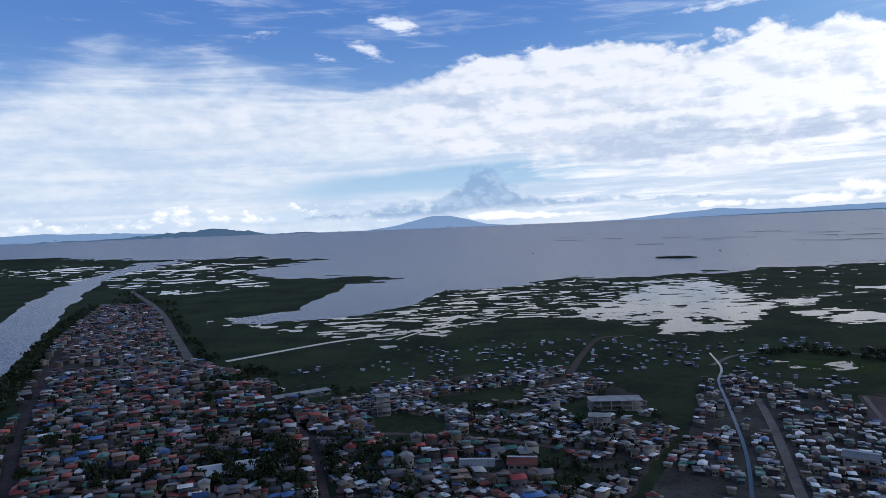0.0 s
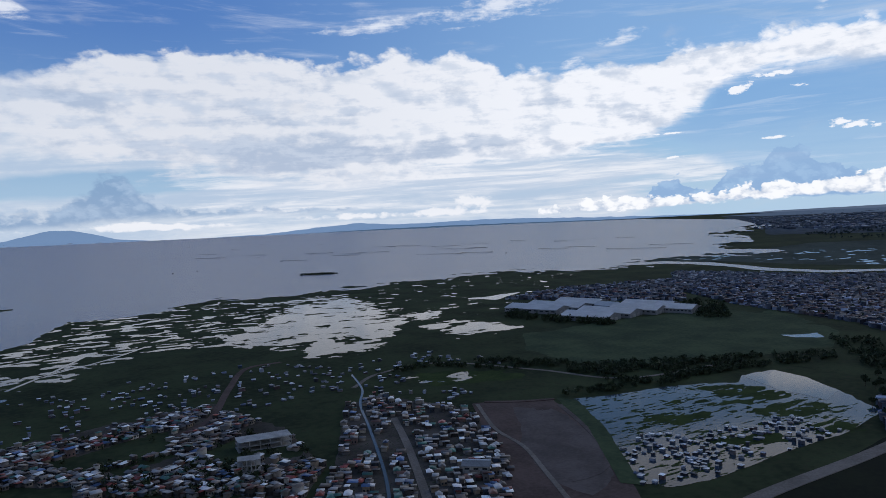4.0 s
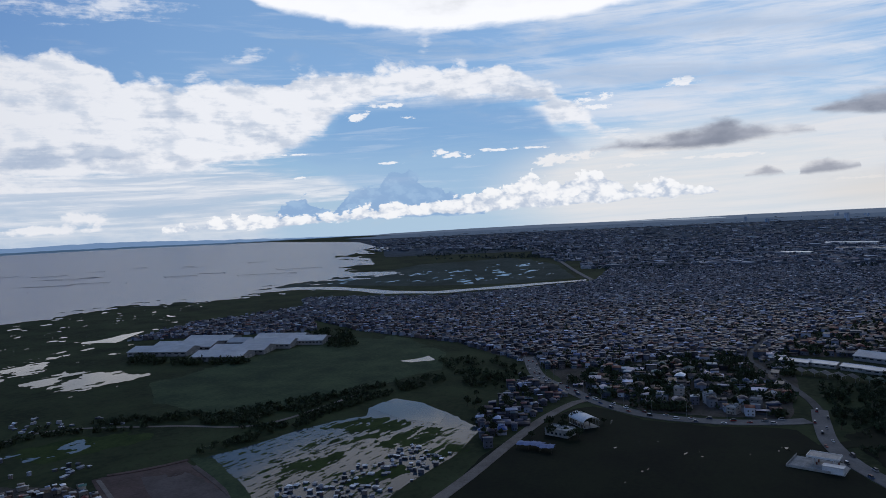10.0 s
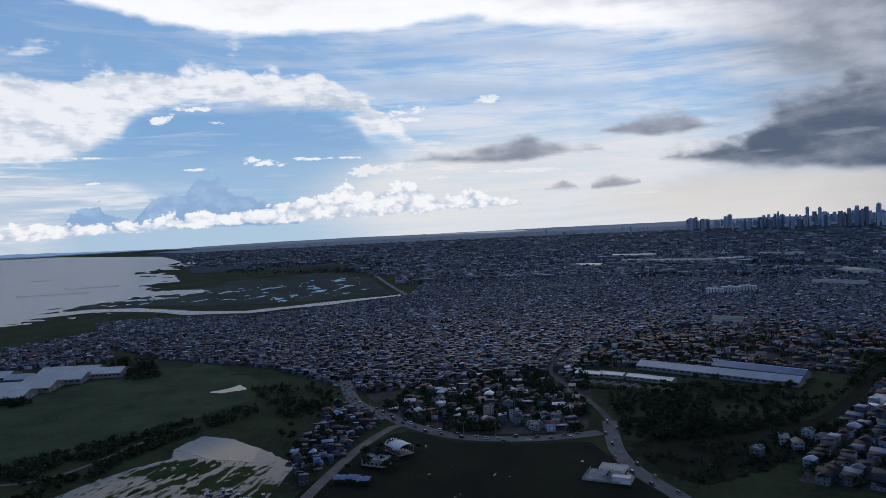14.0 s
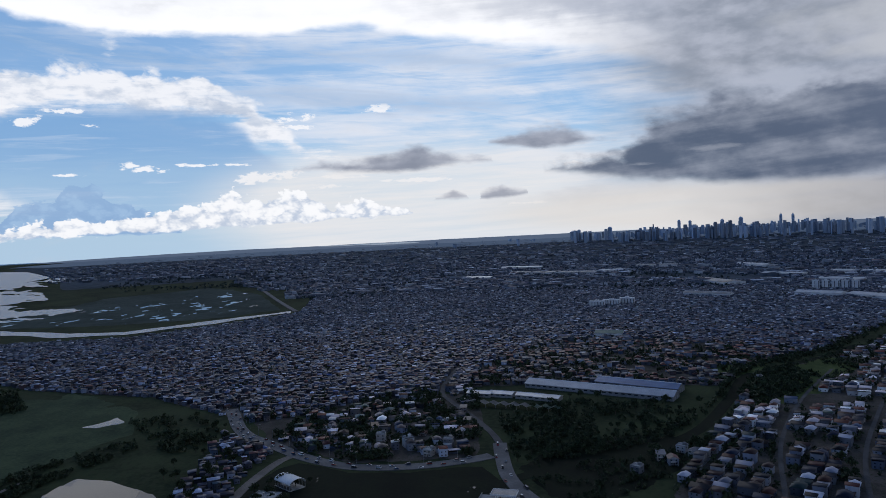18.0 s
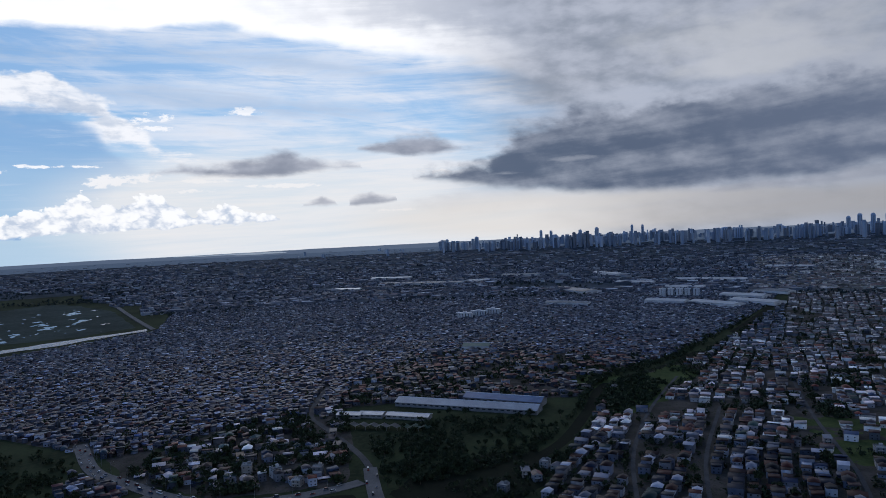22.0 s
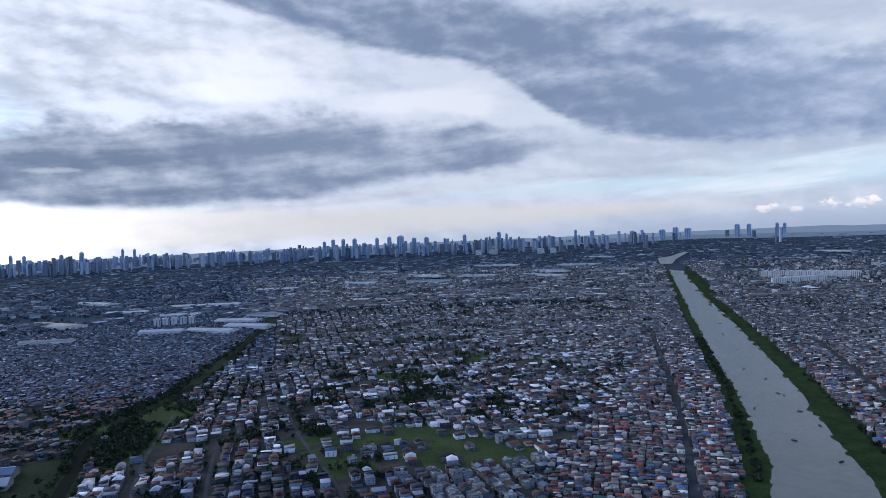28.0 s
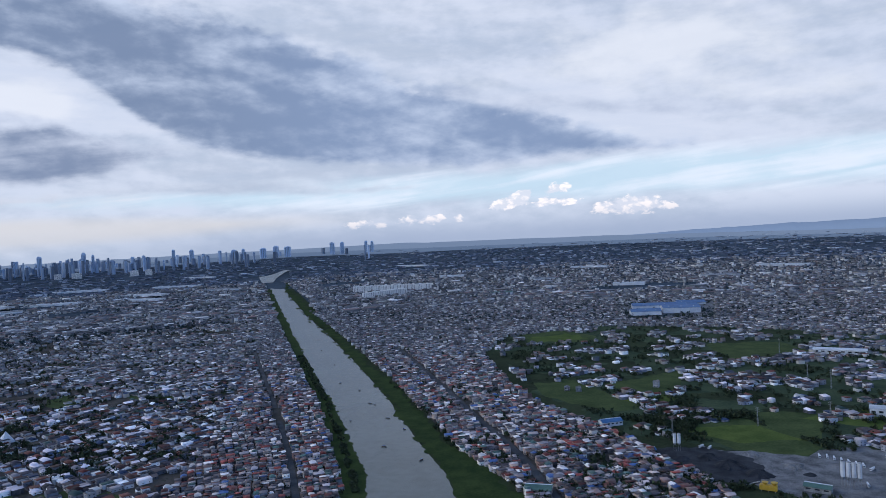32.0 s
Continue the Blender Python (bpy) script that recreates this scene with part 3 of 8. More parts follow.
def palette(name, colours, rough=0.6, island=True, scale=1.2, metal=0.0, wear=0.35, spec=0.12, gain=1.0):
    """One colour of the list for each island or object, with streaks and dirt."""
    m = bpy.data.materials.new(name)
    m.use_nodes = True
    t = m.node_tree
    p = t.nodes["Principled BSDF"]
    geo = t.nodes.new("ShaderNodeNewGeometry")
    r = geo.outputs["Random Per Island"] if island else t.nodes.new("ShaderNodeObjectInfo").outputs["Random"]
    gain = gain if isinstance(gain, tuple) else (gain, gain, gain)
    colours = [tuple(min(v * g, 0.85) for v, g in zip(c, gain)) for c in colours]
    ramp = t.nodes.new("ShaderNodeValToRGB")
    ramp.color_ramp.interpolation = "CONSTANT"
    e = ramp.color_ramp.elements
    while len(e) < len(colours):
        e.new(0.5)
    for i, c in enumerate(colours):
        e[i].position, e[i].color = i / len(colours), (*c, 1)
    t.links.new(r, ramp.inputs[0])
    a = noise_tex(t, geo.outputs["Position"], scale, 5, 0.65)
    b = noise_tex(t, geo.outputs["Position"], scale * 0.15, 3, 0.5)
    k = op(t, "MULTIPLY_ADD", op(t, "ADD", a.outputs["Fac"], b.outputs["Fac"]), wear, 1.0 - wear)
    jit = op(t, "MULTIPLY_ADD", op(t, "FRACT", op(t, "MULTIPLY", r, 37.7)), 1.0, 0.46)
    k = op(t, "MULTIPLY", k, jit)
    t.links.new(mixc(t, 1.0, ramp.outputs[0], combine(t, k, k, k), "MULTIPLY"), p.inputs["Base Color"])
    p.inputs["Roughness"].default_value, p.inputs["Metallic"].default_value = rough, metal
    if spec is not None:
        p.inputs["Specular IOR Level"].default_value = spec
    bp = t.nodes.new("ShaderNodeBump")
    bp.inputs["Strength"].default_value = 0.25
    t.links.new(a.outputs["Fac"], bp.inputs["Height"])
    t.links.new(bp.outputs[0], p.inputs["Normal"])
    return m


def water_material(name, deep, rough, ripple):
    m = material(name, deep, tuple(v * 1.35 for v in deep), rough, 0.01, 0.08, 0.0)
    t = m.node_tree
    p = t.nodes["Principled BSDF"]
    p.inputs["IOR"].default_value, p.inputs["Specular IOR Level"].default_value = 1.33, 0.5
    geo = t.nodes.new("ShaderNodeNewGeometry")
    w = noise_tex(t, geo.outputs["Position"], 0.35, 3, 0.6)
    bp = t.nodes.new("ShaderNodeBump")
    bp.inputs["Strength"].default_value, bp.inputs["Distance"].default_value = ripple, 0.6
    t.links.new(w.outputs["Fac"], bp.inputs["Height"])
    t.links.new(bp.outputs[0], p.inputs["Normal"])
    return m


GRASS = material("marsh_grass", (0.020, 0.028, 0.015), (0.052, 0.068, 0.031), 0.95, 0.012, 0.16, 0.5, mid=(0.040, 0.046, 0.024), spec=0.04)
FIELD = material("meadow", (0.032, 0.048, 0.028), (0.072, 0.098, 0.050), 0.95, 0.02, 0.25, 0.5, spec=0.04)
BASIN = material("lily_basin", (0.005, 0.008, 0.006), (0.012, 0.018, 0.009), 0.9, 0.02, 0.3, 0.5, spec=0.06)
RICE = material("rice_field", (0.060, 0.088, 0.022), (0.115, 0.145, 0.036), 0.95, 0.03, 0.4, 0.4, spec=0.04)
WEED = material("river_weed", (0.020, 0.036, 0.012), (0.050, 0.072, 0.022), 0.95, 0.04, 0.4, 0.6, spec=0.04)
DIRT = material("bare_dirt", (0.055, 0.036, 0.031), (0.118, 0.080, 0.070), 0.95, 0.03, 0.4, 0.4, spec=0.2)
YARD = material("trodden_yard", (0.040, 0.036, 0.031), (0.118, 0.102, 0.090), 0.95, 0.03, 0.3, 0.3, mid=(0.040, 0.048, 0.027), spec=0.04)
GRAVEL = material("grey_gravel", (0.065, 0.066, 0.066), (0.26, 0.25, 0.24), 0.95, 0.05, 0.7, 0.5, spec=0.2)
COAL = material("dark_aggregate", (0.012, 0.014, 0.017), (0.045, 0.048, 0.055), 0.9, 0.06, 0.8, 0.5)
ASPHALT = material("road_concrete", (0.09, 0.09, 0.092), (0.16, 0.157, 0.155), 0.85, 0.05, 0.9, 0.2)
CROP = material("bright_meadow", (0.042, 0.060, 0.022), (0.085, 0.110, 0.040), 0.95, 0.025, 0.3, 0.4, spec=0.04)
MUD = material("dried_mud", (0.070, 0.056, 0.052), (0.125, 0.102, 0.094), 0.95, 0.04, 0.4, 0.4)
LANE = material("worn_street_concrete", (0.045, 0.046, 0.048), (0.095, 0.094, 0.095), 0.9, 0.05, 0.9, 0.2)
TRACK = material("dirt_track", (0.12, 0.105, 0.090), (0.22, 0.19, 0.165), 0.95, 0.05, 0.8, 0.3, spec=0.2)
CONCRETE = material("weathered_concrete", (0.22, 0.22, 0.215), (0.42, 0.415, 0.40), 0.85, 0.15, 1.5, 0.3, vary=0.15)
LAKE = water_material("lake_water", (0.058, 0.066, 0.112), 0.27, 0.42)
POND = water_material("flood_water", (0.035, 0.042, 0.045), 0.06, 0.03)
POND.node_tree.nodes["Principled BSDF"].inputs["IOR"].default_value = 1.24
LOTWATER = water_material("drowned_lot_water", (0.028, 0.042, 0.058), 0.08, 0.05)
LOTWATER.node_tree.nodes["Principled BSDF"].inputs["IOR"].default_value = 1.19
RIVER = water_material("river_water", (0.088, 0.102, 0.090), 0.20, 0.35)
# ground, grass and leaves of the distance, with bluish haze in the base colour
FARLAND = material("hazed_far_land", (0.030, 0.043, 0.052), (0.075, 0.097, 0.120), 0.95, 0.006, 0.05, 0.0, spec=0.05)
FARGRASS = material("hazed_marsh_grass", (0.032, 0.046, 0.040), (0.066, 0.086, 0.074), 0.95, 0.008, 0.08, 0.0, spec=0.04)
FARLEAF = material("hazed_far_leaves", (0.030, 0.044, 0.042), (0.062, 0.082, 0.080), 0.9, 0.05, 0.4, 0.2, vary=0.3, island=True, spec=0.05)


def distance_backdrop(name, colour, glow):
    """Far country behind miles of air: a dull body, its haze put in as emission."""
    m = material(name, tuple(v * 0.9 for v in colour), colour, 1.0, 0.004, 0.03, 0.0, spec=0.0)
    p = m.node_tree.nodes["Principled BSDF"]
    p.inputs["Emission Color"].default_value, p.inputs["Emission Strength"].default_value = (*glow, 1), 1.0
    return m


HILL = distance_backdrop("far_hill_haze_glow", (0.05, 0.08, 0.10), (0.052, 0.095, 0.155))
# skyline window bands, lightened to the tone of painted haze
FARGLASS = material("hazed_far_glazing", (0.18, 0.23, 0.30), (0.22, 0.27, 0.34), 0.6, 0.05, 0.4, 0.0, spec=0.1)
AIRLAND = distance_backdrop("land_with_haze_glow", (0.06, 0.068, 0.08), (0.054, 0.078, 0.120))
AIRLAND_B = distance_backdrop("land_with_strong_haze_glow", (0.07, 0.08, 0.095), (0.084, 0.112, 0.160))
HAZEHILL = distance_backdrop("hill_with_grey_haze_glow", (0.08, 0.10, 0.13), (0.085, 0.118, 0.178))
PEAK = distance_backdrop("far_peak_haze_glow", (0.08, 0.11, 0.15), (0.165, 0.255, 0.40))
LEAF = material("leaves", (0.018, 0.028, 0.015), (0.050, 0.068, 0.031), 0.8, 0.15, 2.0, 0.4, vary=0.4, island=True, spec=0.2)
BARK = material("bark", (0.05, 0.04, 0.03), (0.12, 0.10, 0.08), 0.9, 0.8, 6.0, 0.5)
ROOFS = palette("sheet_roofs", [(0.050, 0.058, 0.090), (0.070, 0.036, 0.042), (0.088, 0.100, 0.150), (0.095, 0.036, 0.038), (0.036, 0.040, 0.062), (0.074, 0.064, 0.076), (0.045, 0.053, 0.080), (0.105, 0.042, 0.042), (0.250, 0.290, 0.400), (0.036, 0.066, 0.090), (0.064, 0.056, 0.068), (0.032, 0.038, 0.064), (0.150, 0.178, 0.258), (0.036, 0.072, 0.190), (0.058, 0.040, 0.047), (0.044, 0.050, 0.078), (0.105, 0.106, 0.132), (0.340, 0.390, 0.520), (0.050, 0.058, 0.088), (0.064, 0.073, 0.110)], 0.5, wear=0.5)
ROOFS_B = palette("village_roofs", [(0.106, 0.033, 0.028), (0.059, 0.058, 0.071), (0.048, 0.024, 0.023), (0.284, 0.280, 0.315), (0.117, 0.048, 0.037), (0.030, 0.031, 0.040), (0.075, 0.066, 0.067), (0.580, 0.560, 0.620), (0.041, 0.021, 0.023), (0.032, 0.060, 0.060),
                                    (0.045, 0.043, 0.056), (0.034, 0.057, 0.114), (0.528, 0.500, 0.556), (0.090, 0.053, 0.045), (0.660, 0.650, 0.690), (0.041, 0.041, 0.052)], 0.55, wear=0.45, gain=(1.42, 1.28, 1.17))
# the village roof palette again, darker and bluer, for the near estate
DULLROOFS = palette("darker_estate_roofs", [(0.062, 0.021, 0.019), (0.035, 0.036, 0.049), (0.028, 0.015, 0.015), (0.164, 0.175, 0.215), (0.067, 0.030, 0.025), (0.017, 0.019, 0.027), (0.044, 0.041, 0.045), (0.370, 0.385, 0.460), (0.024, 0.013, 0.015), (0.018, 0.037, 0.041),
                                    (0.026, 0.028, 0.038), (0.020, 0.035, 0.078), (0.305, 0.312, 0.379), (0.053, 0.033, 0.031), (0.420, 0.435, 0.505), (0.024, 0.026, 0.036)], 0.55, wear=0.45, gain=0.85)
# both far roof palettes have the haze of the distance in their colours
FARROOFS = palette("hazed_far_roofs", [(0.082, 0.100, 0.138), (0.104, 0.122, 0.162), (0.068, 0.084, 0.120), (0.118, 0.110, 0.138), (0.290, 0.320, 0.375), (0.074, 0.092, 0.130), (0.092, 0.100, 0.134), (0.160, 0.184, 0.230), (0.066, 0.080, 0.116), (0.420, 0.450, 0.505), (0.088, 0.106, 0.146), (0.106, 0.086, 0.104)], 0.7, wear=0.3, scale=0.3)
EASTROOFS = palette("hazed_eastern_roofs", [(0.120, 0.128, 0.150), (0.150, 0.158, 0.180), (0.100, 0.108, 0.130), (0.190, 0.140, 0.145), (0.420, 0.430, 0.450), (0.110, 0.118, 0.140), (0.155, 0.110, 0.112), (0.250, 0.262, 0.285), (0.092, 0.100, 0.122), (0.600, 0.610, 0.630), (0.135, 0.140, 0.160), (0.072, 0.084, 0.080)], 0.7, wear=0.3, scale=0.3, gain=(1.2, 1.1, 1.02))
WALLS = palette("plastered_walls", [(0.099, 0.112, 0.149), (0.062, 0.070, 0.096), (0.185, 0.210, 0.274), (0.044, 0.048, 0.062), (0.130, 0.116, 0.121), (0.074, 0.083, 0.103), (0.358, 0.399, 0.510), (0.056, 0.081, 0.131), (0.099, 0.073, 0.079), (0.053, 0.056, 0.071)], 0.85, wear=0.45, gain=1.12)
OLDWALLS = palette("old_town_walls", [(0.105, 0.095, 0.088), (0.21, 0.19, 0.17), (0.060, 0.056, 0.055), (0.31, 0.275, 0.235), (0.15, 0.105, 0.095), (0.40, 0.385, 0.355), (0.13, 0.125, 0.125), (0.25, 0.20, 0.15), (0.08, 0.10, 0.13)], 0.85, wear=0.45)
VILLAGE = palette("estate_walls", [(0.519, 0.549, 0.621), (0.181, 0.190, 0.225), (0.640, 0.679, 0.759), (0.088, 0.098, 0.120), (0.328, 0.313, 0.311), (0.247, 0.270, 0.331), (0.584, 0.598, 0.643), (0.117, 0.138, 0.183)], 0.85, wear=0.35, gain=(1.46, 1.38, 1.28))
# the estate wall palette again, darker
DULLWALLS = palette("darker_estate_walls", [(0.326, 0.356, 0.432), (0.113, 0.123, 0.157), (0.402, 0.441, 0.527), (0.055, 0.064, 0.083), (0.206, 0.204, 0.216), (0.155, 0.175, 0.230), (0.366, 0.388, 0.447), (0.073, 0.089, 0.127)], 0.85, wear=0.35, gain=1.0)
# far walls: plaster colours paled with painted haze, the eastern set brighter
FARWALLS = palette("hazed_far_walls", [(0.114, 0.137, 0.178), (0.150, 0.174, 0.214), (0.250, 0.282, 0.330), (0.090, 0.110, 0.148), (0.380, 0.408, 0.450), (0.120, 0.142, 0.182)], 0.85, wear=0.3, scale=0.3)
EASTWALLS = palette("hazed_eastern_walls", [(0.20, 0.21, 0.23), (0.26, 0.27, 0.285), (0.42, 0.43, 0.44), (0.14, 0.15, 0.17), (0.58, 0.585, 0.59), (0.21, 0.20, 0.205)], 0.85, wear=0.3, scale=0.3, gain=(1.14, 1.08, 1.0))
BANKROOFS = palette("bank_roofs", [(0.125, 0.118, 0.135), (0.160, 0.046, 0.044), (0.560, 0.560, 0.570), (0.062, 0.060, 0.072), (0.215, 0.058, 0.052), (0.360, 0.345, 0.370), (0.062, 0.118, 0.115), (0.080, 0.076, 0.088), (0.200, 0.150, 0.145), (0.600, 0.600, 0.610), (0.057, 0.108, 0.249), (0.105, 0.050, 0.048), (0.270, 0.262, 0.290), (0.050, 0.048, 0.060), (0.140, 0.132, 0.148), (0.440, 0.390, 0.390)], 0.5, wear=0.45, gain=(1.38, 1.22, 1.1))
BANKWALLS = palette("bank_walls", [(0.42, 0.40, 0.40), (0.20, 0.19, 0.20), (0.62, 0.61, 0.59), (0.12, 0.115, 0.12), (0.40, 0.33, 0.29), (0.28, 0.265, 0.265), (0.25, 0.275, 0.31), (0.28, 0.19, 0.17)], 0.85, wear=0.4, gain=(1.3, 1.22, 1.14))
REDDISH = palette("dull_red_roofs", [(0.12, 0.045, 0.040), (0.060, 0.062, 0.072), (0.15, 0.055, 0.045), (0.20, 0.205, 0.22), (0.09, 0.040, 0.038), (0.040, 0.042, 0.050), (0.13, 0.060, 0.050), (0.10, 0.10, 0.11)], 0.55, wear=0.45)
STILTROOFS = palette("bare_sheet_roofs", [(0.52, 0.54, 0.57), (0.30, 0.31, 0.33), (0.62, 0.64, 0.66), (0.16, 0.16, 0.17), (0.46, 0.48, 0.52), (0.10, 0.13, 0.20)], 0.35, wear=0.35)
LEFTROOFS = palette("old_town_roofs", [(0.10, 0.098, 0.108), (0.26, 0.058, 0.055), (0.070, 0.068, 0.078), (0.33, 0.33, 0.35), (0.15, 0.12, 0.11), (0.30, 0.085, 0.068), (0.085, 0.082, 0.092), (0.17, 0.165, 0.175), (0.06, 0.13, 0.30), (0.17, 0.055, 0.050), (0.070, 0.17, 0.15), (0.56, 0.56, 0.58), (0.10, 0.09, 0.095), (0.20, 0.15, 0.13)], 0.5, wear=0.5, gain=(1.2, 1.12, 1.02))
SHACKS = palette("shack_roofs", [(0.483, 0.494, 0.529), (0.196, 0.201, 0.218), (0.098, 0.057, 0.048), (0.667, 0.690, 0.724), (0.115, 0.115, 0.121), (0.184, 0.052, 0.046), (0.287, 0.299, 0.322), (0.069, 0.115, 0.230), (0.138, 0.121, 0.109), (0.052, 0.127, 0.115), (0.081, 0.081, 0.090), (0.161, 0.138, 0.127)], 0.38, wear=0.5, gain=(1.34, 1.25, 1.14))
HROOF = palette("house_roof_paint", [(0.134, 0.061, 0.054), (0.122, 0.125, 0.150), (0.230, 0.244, 0.284), (0.073, 0.049, 0.048), (0.157, 0.090, 0.068), (0.086, 0.089, 0.117), (0.302, 0.310, 0.359), (0.065, 0.111, 0.117)], 0.5, island=False, wear=0.4, gain=0.85)
HWALL = palette("house_wall_paint", [(0.396, 0.407, 0.432), (0.245, 0.252, 0.272), (0.446, 0.451, 0.464), (0.317, 0.289, 0.264), (0.202, 0.222, 0.264), (0.346, 0.348, 0.368), (0.288, 0.252, 0.248)], 0.85, island=False, wear=0.3, gain=0.92)
GLASS = material("window_glass", (0.02, 0.025, 0.03), (0.04, 0.045, 0.05), 0.12, 0.3, 2.0, 0.0)
TRIM = material("painted_trim", (0.42, 0.42, 0.41), (0.55, 0.55, 0.54), 0.7, 0.6, 4.0, 0.1)
DIMWALL = material("dulled_sheet_wall", (0.17, 0.18, 0.195), (0.28, 0.29, 0.31), 0.7, 0.08, 0.9, 0.1)
BLUEGREY = material("blue_grey_sheet_roof", (0.24, 0.28, 0.33), (0.36, 0.40, 0.45), 0.45, 0.05, 0.6, 0.12)
WHITE = material("white_sheet", (0.52, 0.53, 0.55), (0.72, 0.73, 0.74), 0.45, 0.05, 0.8, 0.1)
PALE = material("pale_sheet_roof", (0.34, 0.36, 0.38), (0.50, 0.52, 0.54), 0.42, 0.05, 0.6, 0.15)
BLUE = material("blue_sheet", (0.035, 0.10, 0.22), (0.065, 0.165, 0.32), 0.45, 0.06, 0.8, 0.1)
GREENROOF = material("green_sheet", (0.055, 0.11, 0.085), (0.10, 0.17, 0.135), 0.5, 0.08, 0.9, 0.1)
REDROOF = material("rust_red_sheet", (0.11, 0.035, 0.030), (0.20, 0.065, 0.050), 0.55, 0.08, 0.9, 0.1)
RUSTY = material("rusting_pale_sheet", (0.24, 0.17, 0.11), (0.52, 0.49, 0.45), 0.55, 0.02, 0.3, 0.1)
GREYROOF = material("grey_sheet", (0.13, 0.135, 0.14), (0.25, 0.255, 0.26), 0.5, 0.08, 0.9, 0.1)
# skyline facades: blue-grey haze is part of the paint
TOWERS = palette("hazed_tower_facades", [(0.216, 0.266, 0.343), (0.259, 0.311, 0.390), (0.173, 0.218, 0.289), (0.302, 0.348, 0.421), (0.230, 0.281, 0.359)], 0.7, wear=0.1, scale=0.02, spec=0.2, gain=1.25)
CREAM = material("cream_plaster", (0.70, 0.66, 0.61), (0.82, 0.79, 0.75), 0.85, 0.05, 0.5, 0.1)
STEEL = material("galvanised_steel", (0.28, 0.29, 0.30), (0.42, 0.43, 0.44), 0.5, 0.4, 3.0, 0.1, metal=0.6)
YELLOW = material("yellow_machine_paint", (0.42, 0.26, 0.03), (0.55, 0.36, 0.05), 0.5, 0.4, 3.0, 0.1)
CARPAINT = palette("car_paint", [(0.62, 0.62, 0.63), (0.05, 0.05, 0.055), (0.42, 0.43, 0.45), (0.16, 0.17, 0.18), (0.72, 0.72, 0.72), (0.22, 0.03, 0.03), (0.05, 0.08, 0.16)], 0.3, island=False, wear=0.1)
TYRE = material("tyre_rubber", (0.015, 0.015, 0.015), (0.03, 0.03, 0.03), 0.9, 1.0, 6.0, 0.1)
TARP = material("blue_tarpaulin", (0.05, 0.10, 0.24), (0.09, 0.16, 0.34), 0.6, 0.2, 1.5, 0.3)
WOOD = material("grey_timber", (0.07, 0.06, 0.05), (0.15, 0.13, 0.11), 0.9, 0.5, 4.0, 0.3)

# ---------------------------------------------------------------- shape of the land
R0, SPAN = 1500.0, 3250.0
RISE_AZ = (-170.0, -100.0, -35.0, 0.0, 40.0, 60.0, 80.0, 100.0, 120.0, 150.0, 175.0, 200.0, 260.0)
RISE_H = (198.0, 150.0, 101.0, 103.0, 118.0, 136.0, 152.0, 166.0, 182.0, 193.0, 199.0, 200.0, 150.0)
DIP_AZ = (-35.0, 20.0, 45.0, 60.0, 100.0, 125.0, 155.0, 175.0, 196.0, 230.0, 325.0)
DIP = (0.72, 0.70, 0.45, 0.35, 0.33, 0.22, 0.16, 0.45, 0.85, 0.8, 0.72)


def rise(az):
    return PLAN * np.interp(((np.asarray(az, float) + 170) % 360) - 170, RISE_AZ, RISE_H)


def rim(az):
    """How far out the land is carried: where it meets the sky."""
    return rise(az) / PLAN / np.tan(np.radians(np.interp((np.asarray(az, float) + 35) % 360 - 35, DIP_AZ, DIP)))


def land(az, dist):
    """Place and height of the land at a bearing and a distance of the plan, and the scale of things there: far country is drawn in,
    and rises gently to the skyline."""
    az, dist = np.asarray(az, float), np.asarray(dist, float) * PLAN
    far = np.maximum(dist - R0, 0)
    d = np.where(dist > R0, R0 + SPAN * far / (SPAN + far), dist)
    s = d / np.maximum(dist, 1e-6)
    z = rise(az) * (1 - s)
    a = np.radians(az)
    return d * np.sin(a), d * np.cos(a), z, s


def spot(az, dist):
    x, y, z, s = land(az, dist)
    return float(x), float(y), float(z)


_lat = np.random.RandomState(7).rand(256, 256)


def vnoise(x, y):
    xi, yi = np.floor(x).astype(int), np.floor(y).astype(int)
    fx, fy = x - xi, y - yi
    fx, fy = fx * fx * (3 - 2 * fx), fy * fy * (3 - 2 * fy)
    g = lambda i, j: _lat[(xi + i) % 256, (yi + j) % 256]
    return (g(0, 0) * (1 - fx) + g(1, 0) * fx) * (1 - fy) + (g(0, 1) * (1 - fx) + g(1, 1) * fx) * fy


def fbm(x, y, octaves=4):
    v, amp, tot = 0, 1.0, 0
    for i in range(octaves):
        v = v + amp * vnoise(x * 2 ** i + 17.3 * i, y * 2 ** i + 9.1 * i)
        tot += amp
        amp *= 0.55
    return v / tot - 0.5


def depress(dist):
    return np.degrees(np.arctan(100.0 / np.asarray(dist, float)))


def signed(px, py, poly):
    """Distance to the outline in degrees of view, positive inside."""
    q = np.array([(a, depress(d)) for a, d in poly])
    inside = np.zeros(px.shape, bool)
    best = np.full(px.shape, 1e9)
    for (x0, y0), (x1, y1) in zip(q, np.roll(q, -1, 0)):
        dx, dy = x1 - x0, y1 - y0
        t = np.clip(((px - x0) * dx + (py - y0) * dy) / (dx * dx + dy * dy + 1e-12), 0, 1)
        best = np.minimum(best, np.hypot(px - x0 - t * dx, py - y0 - t * dy))
        if abs(dy) > 1e-9:
            cross = ((y0 > py) != (y1 > py)) & (px < (py - y0) * dx / dy + x0)
            inside ^= cross
    return np.where(inside, best, -best)


def within(az, dist, poly):
    return signed(np.asarray(az, float), depress(dist), poly) > 0


